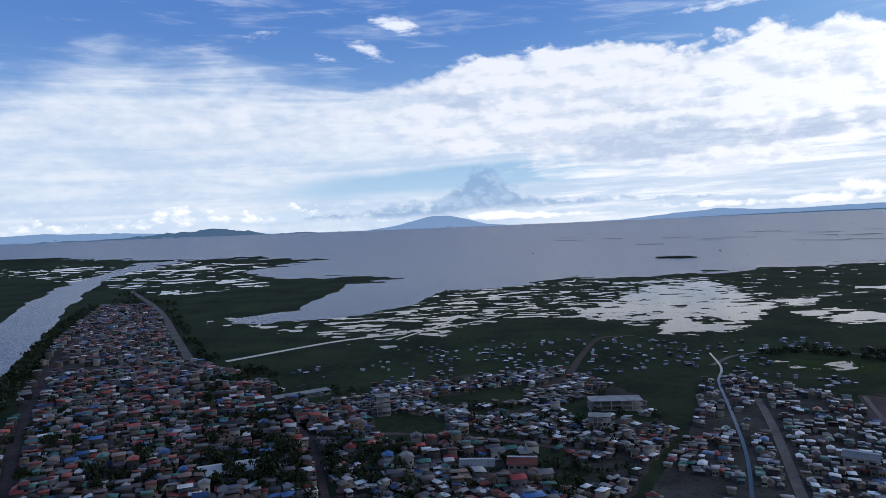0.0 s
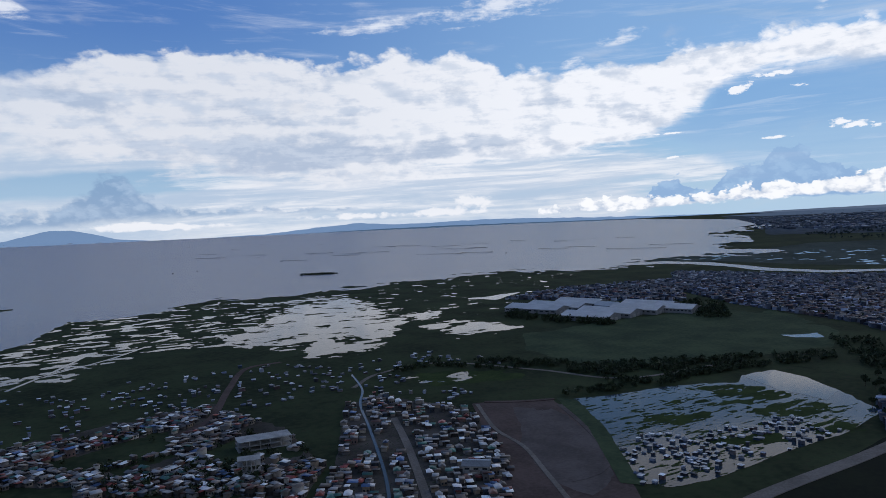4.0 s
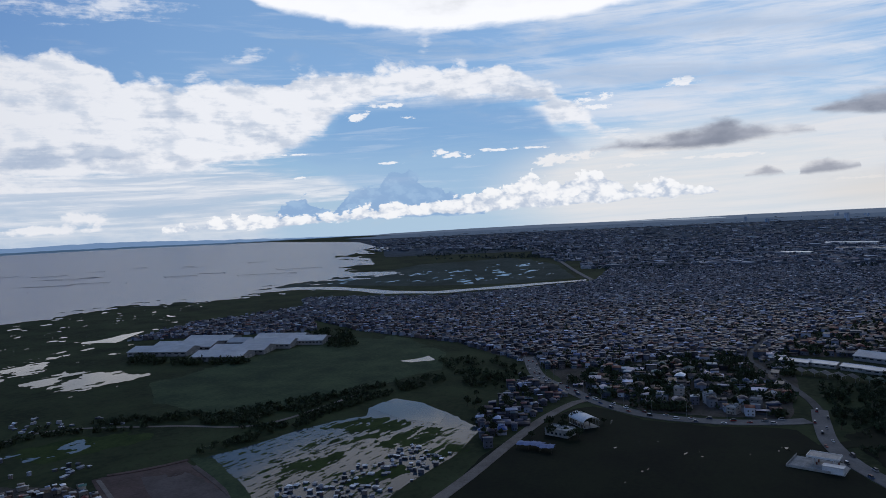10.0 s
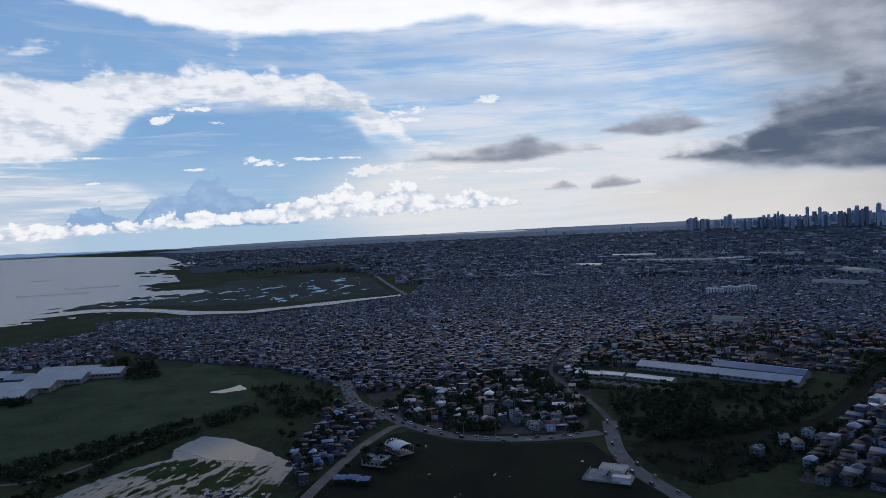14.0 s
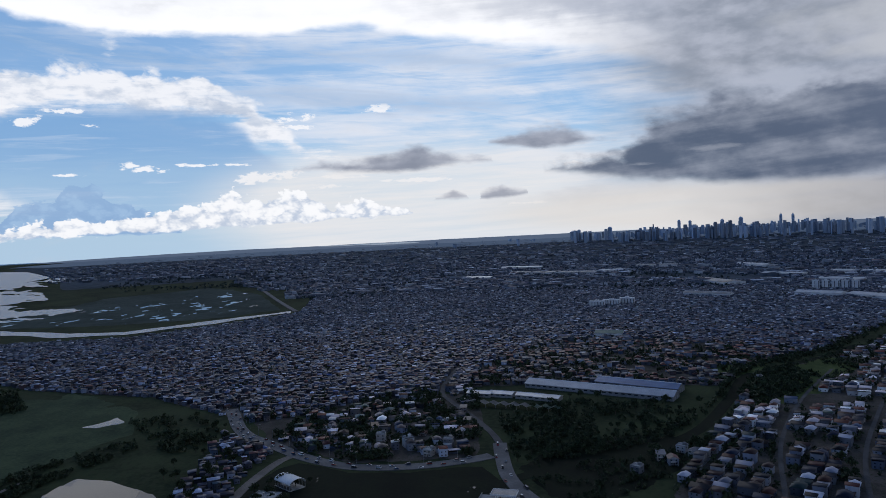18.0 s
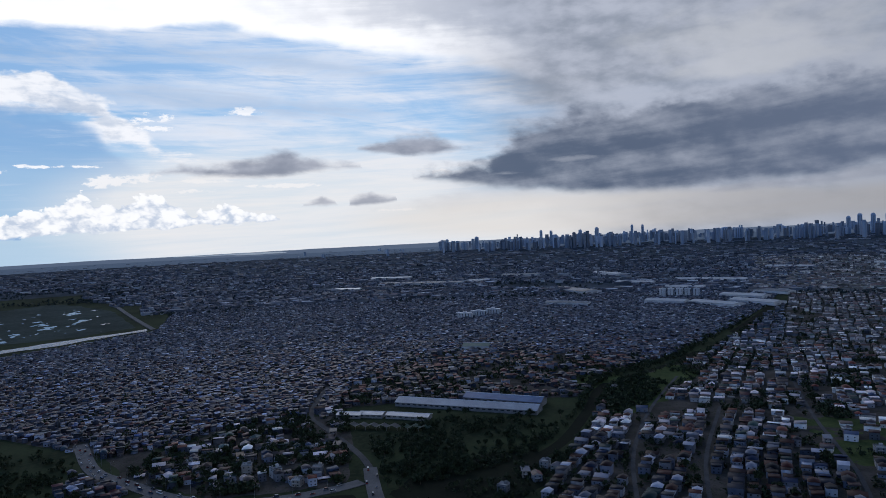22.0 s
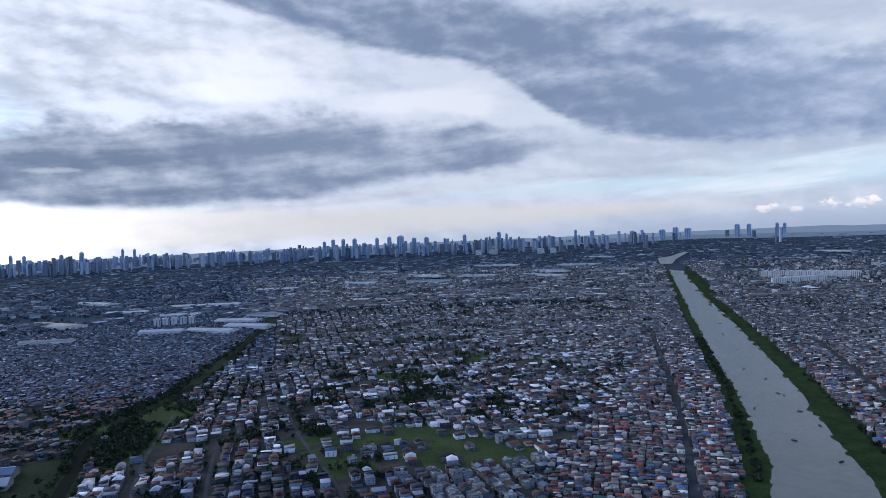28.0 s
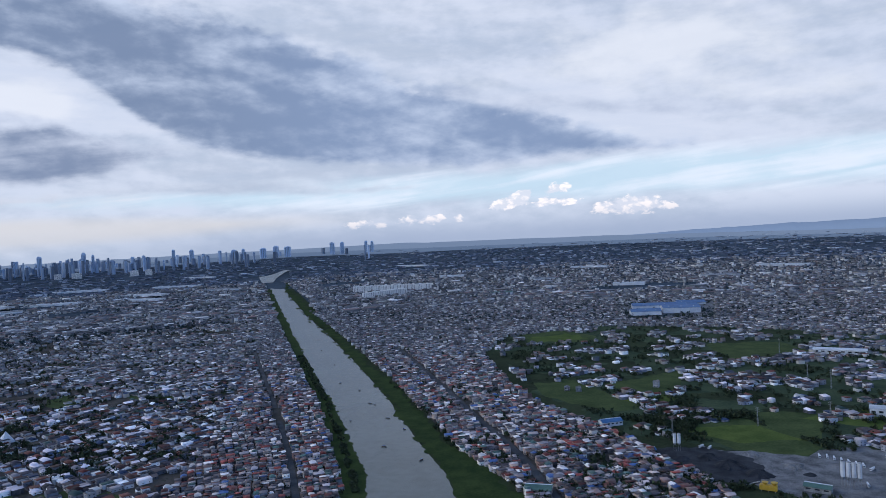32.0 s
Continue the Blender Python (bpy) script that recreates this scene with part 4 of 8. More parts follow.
def mesh_of(name, verts, faces, mats, index=None, smooth_shade=False):
    me = bpy.data.meshes.new(name)
    me.from_pydata([tuple(v) for v in verts], [], [tuple(f) for f in faces])
    for m in mats:
        me.materials.append(m)
    if index is not None:
        me.polygons.foreach_set("material_index", np.asarray(index, np.int32))
    if smooth_shade:
        me.polygons.foreach_set("use_smooth", np.ones(len(me.polygons), bool))
    me.update()
    return me


def region(name, polys, mat, lift, amp=0.3, size=40.0, da=0.12, de=0.05, bias=0.0, cut=(), label="", category="", streak=1.0, cap=9.0):
    """A sheet on the land inside the outlines, with a ragged natural edge; cut: outlines left open."""
    pts = [p for poly in polys for p in poly]
    a0, a1 = min(p[0] for p in pts) - 1, max(p[0] for p in pts) + 1
    e = [float(depress(p[1])) for p in pts]
    e0, e1 = max(min(e) - 0.3, 0.04), max(e) + 0.5
    na, ne = int((a1 - a0) / da) + 2, int((e1 - e0) / de) + 2
    A, E = np.meshgrid(np.linspace(a0, a1, na), np.linspace(e0, e1, ne))
    D = 100.0 / np.tan(np.radians(E))
    f = np.minimum(np.max([signed(A, E, p) for p in polys], 0), cap)
    wx, wy = D * np.sin(np.radians(A)), D * np.cos(np.radians(A))
    n = fbm(wx / size + 31, wy / (size * streak) + 77, 5)
    f = f + (n + bias) * amp * 2
    for p in cut:
        f = np.minimum(f, -signed(A, E, p) + n * amp)
    f[0], f[-1], f[:, 0], f[:, -1] = -1, -1, -1, -1
    vid, verts, faces = {}, [], []

    def corner(i, j):
        k = (i, j)
        if k not in vid:
            vid[k] = len(verts)
            verts.append((A[i, j], E[i, j]))
        return vid[k]

    def edge(i, j, k, l):
        key = (i, j, k, l) if (i, j) < (k, l) else (k, l, i, j)
        if key not in vid:
            u, v = f[i, j], f[k, l]
            t = u / (u - v)
            vid[key] = len(verts)
            verts.append((A[i, j] + t * (A[k, l] - A[i, j]), E[i, j] + t * (E[k, l] - E[i, j])))
        return vid[key]

    pos = f > 0
    cnt = pos[:-1, :-1].astype(int) + pos[1:, :-1] + pos[:-1, 1:] + pos[1:, 1:]
    # whole cells are joined into strips along each row
    for i in range(ne - 1):
        j = 0
        row = cnt[i]
        while j < na - 1:
            if row[j] == 4:
                k = j
                while k < na - 1 and row[k] == 4 and k - j < 8:
                    k += 1
                faces.append([corner(i, q) for q in range(j, k + 1)] + [corner(i + 1, q) for q in range(k, j - 1, -1)])
                j = k
                continue
            if row[j]:
                ring = [(i, j), (i, j + 1), (i + 1, j + 1), (i + 1, j)]
                poly = []
                for q in range(4):
                    u, v = ring[q], ring[(q + 1) % 4]
                    if pos[u]:
                        poly.append(corner(*u))
                    if pos[u] != pos[v]:
                        poly.append(edge(*u, *v))
                if len(poly) > 2:
                    faces.append(poly)
            j += 1
    V = np.array(verts)
    D = 100.0 / np.tan(np.radians(V[:, 1]))
    x, y, z, s = land(V[:, 0], D)
    z = z + lift * (1 + np.maximum(D - 600, 0) / 400)
    # bearings run clockwise: turn the faces to look up
    me = mesh_of(name, np.c_[x, y, z], [g[::-1] for g in faces], [mat])
    if len(me.polygons) and me.polygons[0].normal.z < 0:
        me.flip_normals()
    ob = new(name, me)
    return tagged(ob, label, category, kind="structure")


def ground_sheet():
    az = np.arange(-180, 180, 1.0)
    rings = [0.0] + [60 * 1.045 ** i for i in range(130)]
    fr = np.array(rings)
    verts, faces = [(0, 0, 0)], []
    n = len(az)
    lim = rim(az)
    for k, r in enumerate(fr[1:]):
        x, y, z, s = land(az, np.minimum(r, lim))
        verts += list(zip(x, y, z))
    for j in range(n):
        faces.append((0, 1 + (j + 1) % n, 1 + j))
    for k in range(len(fr) - 2):
        for j in range(n):
            a, b = 1 + k * n + j, 1 + k * n + (j + 1) % n
            faces.append((a, b, b + n, a + n))
    me = mesh_of("ground", verts, faces, [GRASS])
    if me.polygons[500].normal.z < 0:
        me.flip_normals()
    return tagged(new("ground", me), "dark green marshland and town ground reaching the horizon", "ground", kind="structure")


ground_sheet()

# ---------------------------------------------------------------- water
LAKE_EDGE = [(-36, 7400), (-36, 4440), (-32, 4440), (-26, 2805), (-20, 2430), (-15, 2401), (-9.3, 2062), (-13.8, 1812), (-15.9, 1598), (-12.9, 1338), (-7.6, 1356), (-3.3, 1248), (-7.6, 1167),
             (-10.3, 969), (-12, 864), (-16, 840), (-18.6, 800), (-14, 741), (-8.6, 767), (-4, 802), (-2, 870), (0, 1010), (5.5, 1050), (10, 1150), (16.3, 1170), (20.5, 1230), (26.3, 1353), (30, 1440),
             (34.5, 1490), (39.6, 1510), (41.7, 1600), (48, 1650), (41.9, 1670), (46.5, 1886), (54.5, 2024), (49.2, 2371), (52.8, 2965), (49.2, 3623)]
LAKE_EDGE += [(53.3, 4656), (42, 6212), (28.4, 7600), (18, 7600), (9, 7450), (0, 7400), (-10, 7400), (-20, 7400)]
INLET = [(41.7, 1600), (47, 1645), (50, 1560), (52.2, 1453), (57, 1393), (63.3, 1470), (69.3, 1594), (69.3, 1635), (63, 1525), (57, 1445), (53.6, 1500), (49, 1680), (46, 1720), (42, 1690)]
SIDE_RIVER = [(-37, 800), (-32.4, 943), (-30.3, 1273), (-27, 1719), (-23.2, 2346), (-20, 2430), (-23.6, 1903), (-25.9, 1585), (-28.2, 1084), (-30.5, 709), (-33, 560), (-37, 470)]
POND_A = [(11.2, 745), (17.2, 1011), (20, 1088), (25, 822), (24, 736), (21.7, 638), (17.1, 620), (18, 697), (12.6, 719)]
MARSH = [(-18.6, 800), (-4, 802), (0.6, 1005), (9.8, 1110), (20.4, 1110), (25.1, 768), (22.4, 621), (17.5, 614), (11.9, 705), (5.1, 700), (-4.2, 560)]
FLOOD = [(38.2, 436), (41.7, 452), (43.6, 463), (45.9, 479), (48.7, 491), (51.1, 497), (51.3, 519), (53.4, 543), (55.7, 519), (57.9, 494), (60.5, 452), (59.6, 432), (58.3, 403), (55.5, 372), (53.2, 349), (50.9, 326), (49, 312), (46.1, 300), (43.6, 302), (41.6, 359), (39.8, 406)]
CHANNEL_W = [(149.3, 3450), (149.4, 3269), (150.3, 2040), (151.8, 1265), (153.6, 900), (154.7, 710), (155.7, 600), (156, 545), (156.6, 470), (157, 400)]
CHANNEL_E = [(168, 400), (165, 480), (163.7, 542), (162.9, 600), (160.7, 703), (158.5, 890), (155.8, 1200), (153.6, 1625), (152, 2100), (151, 2800), (150.5, 3450)]
CHANNEL = CHANNEL_W + CHANNEL_E
WEEDS_E = [(150.7, 3640), (153.9, 1711), (158.4, 1035), (161.8, 766), (163.8, 661), (168, 566), (170.5, 520), (174, 420)]

region("lake", [LAKE_EDGE], LAKE, 0.3, 0.42, 55, 0.15, 0.05, label="wide grey lake under a cloudy sky", category="lake", streak=0.6)
region("lake_far", [[(-36, 3600), (-36, 8200), (-20, 8200), (0, 8400), (20, 9500), (34, 11000), (44, 11000), (51, 7500), (52.5, 5200), (48.8, 3900), (40, 3400), (20, 3000), (-20, 3000)]], LAKE, 0.32, 0.006, 300, 0.3, 0.02, label="far grey water of the lake", category="lake")
region("inlet_river", [INLET], LAKE, 0.34, 0.03, 60, 0.12, 0.03, label="narrow river between the marsh and the dense town", category="river")
region("side_river", [SIDE_RIVER], LAKE, 0.34, 0.35, 45, 0.12, 0.05, label="wide silvery river with floating weed along its banks", category="river", cut=())


def patchy(name, poly, mat, lift, cover, size, label, category, streak=1.0, da=0.11, de=0.045):
    """Scattered patches; cover: 0 for about half of the outline, less for fewer."""
    return region(name, [poly], mat, lift, 0.8, size, da, de, cover, label=label, category=category, streak=streak, cap=0.08)


region("marsh_pond", [POND_A], POND, 0.30, 1.0, 18, 0.08, 0.03, 0.04, cap=0.16, label="shallow flooded pond with grassy islets", category="pond", streak=0.6)
patchy("marsh_flood", MARSH, POND, 0.22, -0.13, 16, "streaky flood water standing in the marsh grass", "flood water", 0.5)
patchy("marsh_flood_west", [(-33, 2300), (-20, 2350), (-14, 1900), (-16, 1500), (-14, 1250), (-20, 1150), (-27, 1500)], POND, 0.22, -0.12, 40, "thin pools in the far marsh", "flood water", 0.5)
patchy("marsh_flood_east", [(26, 1350), (34, 1420), (40, 1450), (36, 1080), (30, 800), (22, 760), (22, 1150)], POND, 0.22, -0.24, 24, "small pools among marsh grass", "flood water", 0.5)
region("reed_pond", [[(26.3, 752), (29.1, 795), (32, 765), (34.6, 735), (32.6, 716), (29.4, 700)]], POND, 0.3, 0.5, 22, 0.06, 0.025, cap=0.16, label="bright shallow pool in the grass", category="pond", streak=0.5)
region("strip_pond", [[(30.3, 1010), (34.5, 1080), (32.5, 985)]], POND, 0.3, 0.08, 30, 0.08, 0.03, label="narrow bright pool near the lake shore", category="pond")
region("paddy_pond", [[(24.6, 860), (28.4, 930), (27.9, 810), (25.6, 800)]], POND, 0.3, 0.4, 16, 0.08, 0.03, -0.2, label="flooded paddy plots in rows", category="pond", streak=0.4)
region("field_pond", [[(54, 700), (56.4, 722), (56.8, 700), (55, 690)]], POND, 0.3, 0.10, 20, 0.06, 0.03, label="small bright pool in the meadow", category="pond")
region("flooded_lot", [FLOOD], LOTWATER, 0.22, 0.10, 14, 0.08, 0.03, label="flooded lot with grass streaks and stilt shacks", category="flood water", streak=0.4)
region("bright_pool", [[(51.3, 519), (52.5, 536), (53.2, 528), (53.5, 545), (55.7, 528), (57.7, 494), (57.0, 466), (55.6, 475), (53.8, 485)]], POND, 0.32, 0.06, 20, 0.08, 0.04, label="clear pool mirroring the bright sky", category="pond")
patchy("far_marsh_flood", [(44, 1850), (54, 2000), (66, 2500), (67, 1750), (60, 1600), (50, 1750)], POND, 0.25, -0.19, 45, "thin pools in the marsh beyond the river", "flood water", 0.4, de=0.025)
patchy("basin_pools", [(63, 380), (69.7, 480), (84, 468), (84.4, 380), (70, 350)], POND, 0.2, -0.34, 8, "few small pools in the dark grass basin", "pond", 0.4)
patchy("swamp_pools", [(24.5, 520), (30.6, 530), (34.6, 514), (34.1, 486), (27, 480)], POND, 0.2, -0.2, 18, "small pools in yellow-green swamp grass", "pond", 0.5)
region("city_canal_water", [CHANNEL], RIVER, 0.20, 0.10, 14, 0.12, 0.05, label="murky grey-green floodway running straight through the town", category="river")
region("canal_bend", [[(148.6, 4880), (148.8, 4050), (149.7, 4050), (149.9, 4500), (150.5, 5300), (151.0, 5900), (150.6, 6000), (149.5, 5100)]], RIVER, 0.3, 0.005, 60, 0.05, 0.02, label="far bend of the floodway", category="river")

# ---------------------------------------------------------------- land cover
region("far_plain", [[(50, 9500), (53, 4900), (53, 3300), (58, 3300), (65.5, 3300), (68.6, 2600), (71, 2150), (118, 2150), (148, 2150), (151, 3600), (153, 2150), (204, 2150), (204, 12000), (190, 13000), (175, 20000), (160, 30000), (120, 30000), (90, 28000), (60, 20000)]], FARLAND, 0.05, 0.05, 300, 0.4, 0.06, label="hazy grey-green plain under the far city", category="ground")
# outer strips of the plain emit a little, in place of haze above them
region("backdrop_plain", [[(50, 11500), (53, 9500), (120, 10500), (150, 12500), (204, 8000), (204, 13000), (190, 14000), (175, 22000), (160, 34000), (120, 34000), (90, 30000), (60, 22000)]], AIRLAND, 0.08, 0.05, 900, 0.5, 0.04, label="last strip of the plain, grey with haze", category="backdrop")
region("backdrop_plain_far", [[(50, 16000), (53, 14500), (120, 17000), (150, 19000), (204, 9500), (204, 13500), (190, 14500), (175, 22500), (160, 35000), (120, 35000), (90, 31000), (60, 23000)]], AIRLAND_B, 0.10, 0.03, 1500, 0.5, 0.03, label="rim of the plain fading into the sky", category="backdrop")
region("river_weed_east", [CHANNEL_E[2:] + WEEDS_E[:-1]], WEED, 0.42, 0.42, 14, 0.08, 0.04, label="floating weed and grass along the floodway bank", category="grass")
region("river_weed_west", [[(148.9, 3450), (149.1, 3269), (149.9, 2040), (151.3, 1265), (153.0, 900), (153.9, 710), (154.7, 600), (155, 540), (155.6, 470), (156.9, 470), (156.3, 545), (156, 600), (154.95, 710), (153.8, 900), (151.95, 1265), (150.4, 2040), (149.5, 3269)]],
       WEED, 0.42, 0.22, 10, 0.08, 0.04, 0.05, label="narrow weedy bank of the floodway", category="grass")
region("meadow_west", [[(34.7, 690), (46.3, 833), (53.5, 871), (57.8, 744), (57.4, 650), (50.8, 585), (41.5, 530), (34.7, 597)]], FIELD, 0.10, 0.35, 40, 0.15, 0.06, label="dark green meadow behind the flooded lot", category="meadow")
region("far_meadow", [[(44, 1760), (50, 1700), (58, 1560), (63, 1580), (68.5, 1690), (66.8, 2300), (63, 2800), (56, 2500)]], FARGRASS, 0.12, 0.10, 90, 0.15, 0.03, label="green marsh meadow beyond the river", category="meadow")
region("mud_lot", [[(30.4, 429), (36.8, 440), (40, 375), (43.2, 302), (44.5, 270), (33, 270), (32, 340)]], DIRT, 0.12, 0.10, 14, 0.10, 0.06, label="bare brown filled lot with wheel tracks", category="dirt lot")
region("mud_patch", [[(33.5, 425), (37, 425), (39.4, 375), (42, 310), (40, 285), (36.5, 300), (34.5, 360)]], MUD, 0.15, 0.6, 40, 0.08, 0.05, 0.0, cap=0.3, label="paler dried mud on the filled lot", category="dirt lot", streak=0.6)
BARS = [[(43.2, 388), (44.4, 403), (48.7, 421), (49.6, 410), (46.3, 388)], [(47.6, 474), (50.6, 490), (54.2, 486), (55.0, 466), (51.0, 458)], [(51.6, 434), (55.2, 462), (57.4, 449), (55.6, 428), (52.8, 419)], [(48.6, 362), (50, 375), (53.7, 388), (54.8, 376), (51.8, 362)],
        [(55.3, 410), (57.8, 425), (59.4, 409), (56.9, 390)], [(45.6, 436), (48.5, 452), (52, 450), (49, 438)]]
region("flood_grass_bars", BARS, WEED, 0.30, 0.5, 10, 0.06, 0.025, 0.0, cap=0.14, label="drowned grass bars across the flooded lot", category="grass", streak=0.35)
patchy("flood_grass", [p for p in FLOOD if not (51.2 < p[0] < 58 and p[1] > 490)], WEED, 0.28, -0.18, 7, "thin drowned grass standing in the flooded lot", "grass", 0.22, da=0.06, de=0.02)
region("lot_verge", [[(37.3, 440), (38.9, 436), (41.2, 378), (43.1, 319), (44.2, 300), (42.2, 300), (39.8, 380)]], FIELD, 0.33, 0.1, 14, 0.08, 0.05, label="grassy verge between the filled lot and the water", category="grass")
region("scrub_field", [[(87.3, 470), (89, 500), (94, 540), (99, 566), (101.6, 530), (100, 480), (97, 436), (93, 405), (90, 420)]], BASIN, 0.15, 0.3, 14, 0.10, 0.05, label="dark scrub and weeds beside the creek", category="scrub", streak=0.6)
region("lily_bed", [[(161.2, 668), (162.3, 680), (163.45, 690), (164.8, 660), (165.7, 610), (166.6, 540), (163.8, 540), (163.1, 613)], [(158.9, 842), (160.4, 806), (160.2, 770), (158.8, 812)]], WEED, 0.44, 0.22, 9, 0.06, 0.03, label="round beds of floating water plants in the floodway", category="water plants")
region("bank_scrub_west", [[(153.4, 987), (154.1, 881), (154.9, 769), (155.5, 684), (156.5, 614), (156.4, 572), (156.0, 520), (154.1, 520), (153.6, 655), (153, 778), (152.6, 992)]], WEED, 0.46, 0.35, 8, 0.06, 0.03, -0.05, label="scrub and floating weed along the near bank", category="grass")
region("swamp_grass", [[(24.5, 520), (30.6, 532), (35.6, 520), (34.5, 486), (27, 476)]], WEED, 0.09, 0.3, 18, 0.12, 0.06, -0.15, label="yellow-green swamp grass", category="grass")
LEFT_TOWN = [(-26, 1046), (-22.2, 987), (-20.6, 569), (-14.6, 461), (-10.7, 400), (-12.4, 317), (-9.2, 225), (-38, 225), (-34.5, 317), (-31.2, 508), (-28.8, 762)]
region("left_town_ground", [LEFT_TOWN], YARD, 0.08, 0.2, 30, 0.2, 0.1, label="trodden earth between crowded houses", category="ground")
SHACK_A = [(-14, 440), (-6, 430), (2, 440), (9, 470), (15, 400), (18, 330), (12, 228), (-10, 228)]
SHACK_B = [(20, 440), (23, 460), (30, 420), (32, 370), (33.5, 320), (33, 228), (14, 228), (19, 330)]
region("shack_ground_east", [SHACK_B], YARD, 0.08, 0.3, 16, 0.15, 0.1, label="grey trodden ground between shacks", category="ground")
patchy("shack_ground_west", SHACK_A, YARD, 0.08, 0.03, 22, "grey trodden ground between scattered shacks", "ground", da=0.2, de=0.1)
TOWN = [(46.3, 1404), (47.1, 1073), (50.8, 927), (58.6, 800), (62.6, 705), (66, 640), (70.9, 650), (75.1, 690), (81.3, 715), (84.7, 735), (88, 735), (93.5, 742), (99, 748), (103.2, 745), (104.6, 850), (110, 1005), (114.2, 1290), (117, 1690),
        (118, 2150), (71.5, 2150), (69.9, 1570), (63.3, 1415), (57, 1330), (50, 1400)]
WARE_TOWN = [(33.3, 990), (38.3, 1130), (43.2, 1197), (46.8, 1260), (47.4, 952), (43.1, 953)]
region("town_ground", [TOWN, WARE_TOWN], YARD, 0.08, 0.12, 60, 0.2, 0.06, label="grey ground of the crowded town", category="ground")
SUBDIV = [(99.5, 430), (101.6, 520), (103.4, 600), (104.6, 700), (106, 830), (112, 983), (115.5, 1290), (118, 1700), (119, 2150), (149, 2150), (148.8, 1700), (147.2, 1200), (146, 900), (143, 700), (139.5, 580), (140, 420)]
STRIP_W = [(149, 2150), (148.8, 1700), (147.2, 1200), (146, 900), (143, 700), (139.5, 580), (140, 420), (155.4, 420), (154.6, 545), (153.8, 700), (152.8, 900), (151.1, 1265), (149.7, 2150)]
STRIP_E = [(152.4, 2150), (154.1, 1711), (158.7, 1035), (162.1, 766), (164.1, 661), (168.4, 566), (172, 480), (189, 480), (185.5, 554), (179.5, 656), (175.8, 737), (171.2, 822), (168.4, 951), (166.3, 1200), (168, 1385), (175, 1500), (183.5, 1480),
           (200, 1360), (200, 2150)]
region("villa_ground", [[(66, 640), (67.5, 575), (70.5, 532), (74, 500), (79, 493), (84, 500), (84.6, 600), (84, 720), (75, 690), (70.9, 650)]], YARD, 0.09, 0.25, 20, 0.12, 0.06, label="dark earth and weeds between the villas", category="ground")
region("subdivision_ground", [SUBDIV], YARD, 0.08, 0.2, 50, 0.3, 0.10, label="streets and yards of the housing estate", category="ground")
region("bank_town_ground", [STRIP_W, STRIP_E], YARD, 0.085, 0.1, 40, 0.2, 0.06, label="crowded ground along the floodway", category="ground")
region("estate_meadow", [[(118.3, 661), (122.7, 707), (126.8, 717), (132.6, 696), (138.6, 640), (138.2, 606), (133, 580), (129.5, 575), (120.4, 595)]], CROP, 0.13, 0.8, 26, 0.10, 0.05, 0.02, cap=0.12, label="green vacant lots inside the estate", category="meadow")
region("estate_meadow_far", [[(101.5, 845), (104.3, 879), (107, 850), (110.5, 945), (112.3, 900), (111.5, 830), (108, 780), (103, 800)]], CROP, 0.13, 0.2, 20, 0.12, 0.05, label="green vacant field by the creek", category="meadow")
region("estate_meadow_small", [[(133.6, 1190), (136.8, 1090), (136.4, 1020), (133.5, 1090)], [(139, 1130), (143, 1080), (142, 1040), (138.6, 1080)]], CROP, 0.13, 0.15, 20, 0.12, 0.05, label="small green plots between houses", category="meadow")
RURAL = [(166.8, 1372), (175, 1490), (183.5, 1470), (200, 1350), (203, 700), (189, 690), (181, 690), (174.9, 785), (170.5, 920), (168.8, 1000)]
region("rural_meadow", [RURAL], GRASS, 0.10, 0.2, 40, 0.2, 0.06, label="green meadows and thickets east of the town", category="meadow")
patchy("rural_fields", RURAL, FIELD, 0.16, -0.02, 60, "lighter green fields between thickets", "field", 0.7)
FIELDS = [[(170.2, 955), (173.3, 964), (178.7, 823), (176.6, 799), (173.2, 830), (170.9, 887)], [(182.7, 751), (186.1, 785), (191.2, 701), (190.3, 672), (185.3, 676), (182.6, 712)], [(169.5, 1408), (171.8, 1463), (175.4, 1375), (174.8, 1300), (169.9, 1311)],
          [(183.3, 1260), (188.5, 1306), (190.5, 1207), (185.5, 1113)], [(175.9, 937), (181.7, 1038), (181.6, 914), (178.8, 878)], [(186.1, 819), (191.3, 820), (191.2, 718), (188.2, 741)]]
region("open_fields", FIELDS, CROP, 0.18, 0.12, 30, 0.10, 0.05, label="open green fields with low dikes", category="field")
LOTS_W = [[(-11.9, 396), (-14.0, 432), (-9.7, 462), (-5.5, 450), (-6.3, 411), (-9.8, 392)], [(-6.2, 362), (-3.7, 368), (-0.3, 352), (-0.2, 320), (-3.8, 316), (-5.9, 328)], [(-2.3, 395), (2.8, 411), (6.5, 424), (6.4, 384), (0.4, 369)], [(8.6, 372), (12.5, 396), (14.2, 360), (10.5, 340)]]
region("shack_meadow", LOTS_W, GRASS, 0.15, 0.3, 12, 0.12, 0.06, label="rough green meadow between the scattered shacks", category="meadow")
LOTS_E = [[(127.6, 710), (131.2, 712), (131.2, 660), (127.9, 664)], [(129.3, 624), (131.4, 617), (131.4, 572), (129.2, 590)], [(121.2, 624), (124.0, 629), (125.0, 602), (121.6, 592)], [(118.2, 700), (121.5, 698), (122.0, 672), (118.5, 674)], [(125.9, 1010), (130.2, 1010), (131.0, 940), (126.4, 945)], [(133.0, 618), (138.8, 630), (139.0, 608), (133.2, 590)]]
region("vacant_lots", LOTS_E, CROP, 0.19, 0.25, 12, 0.10, 0.05, label="grassy vacant lots between the estate houses", category="meadow")
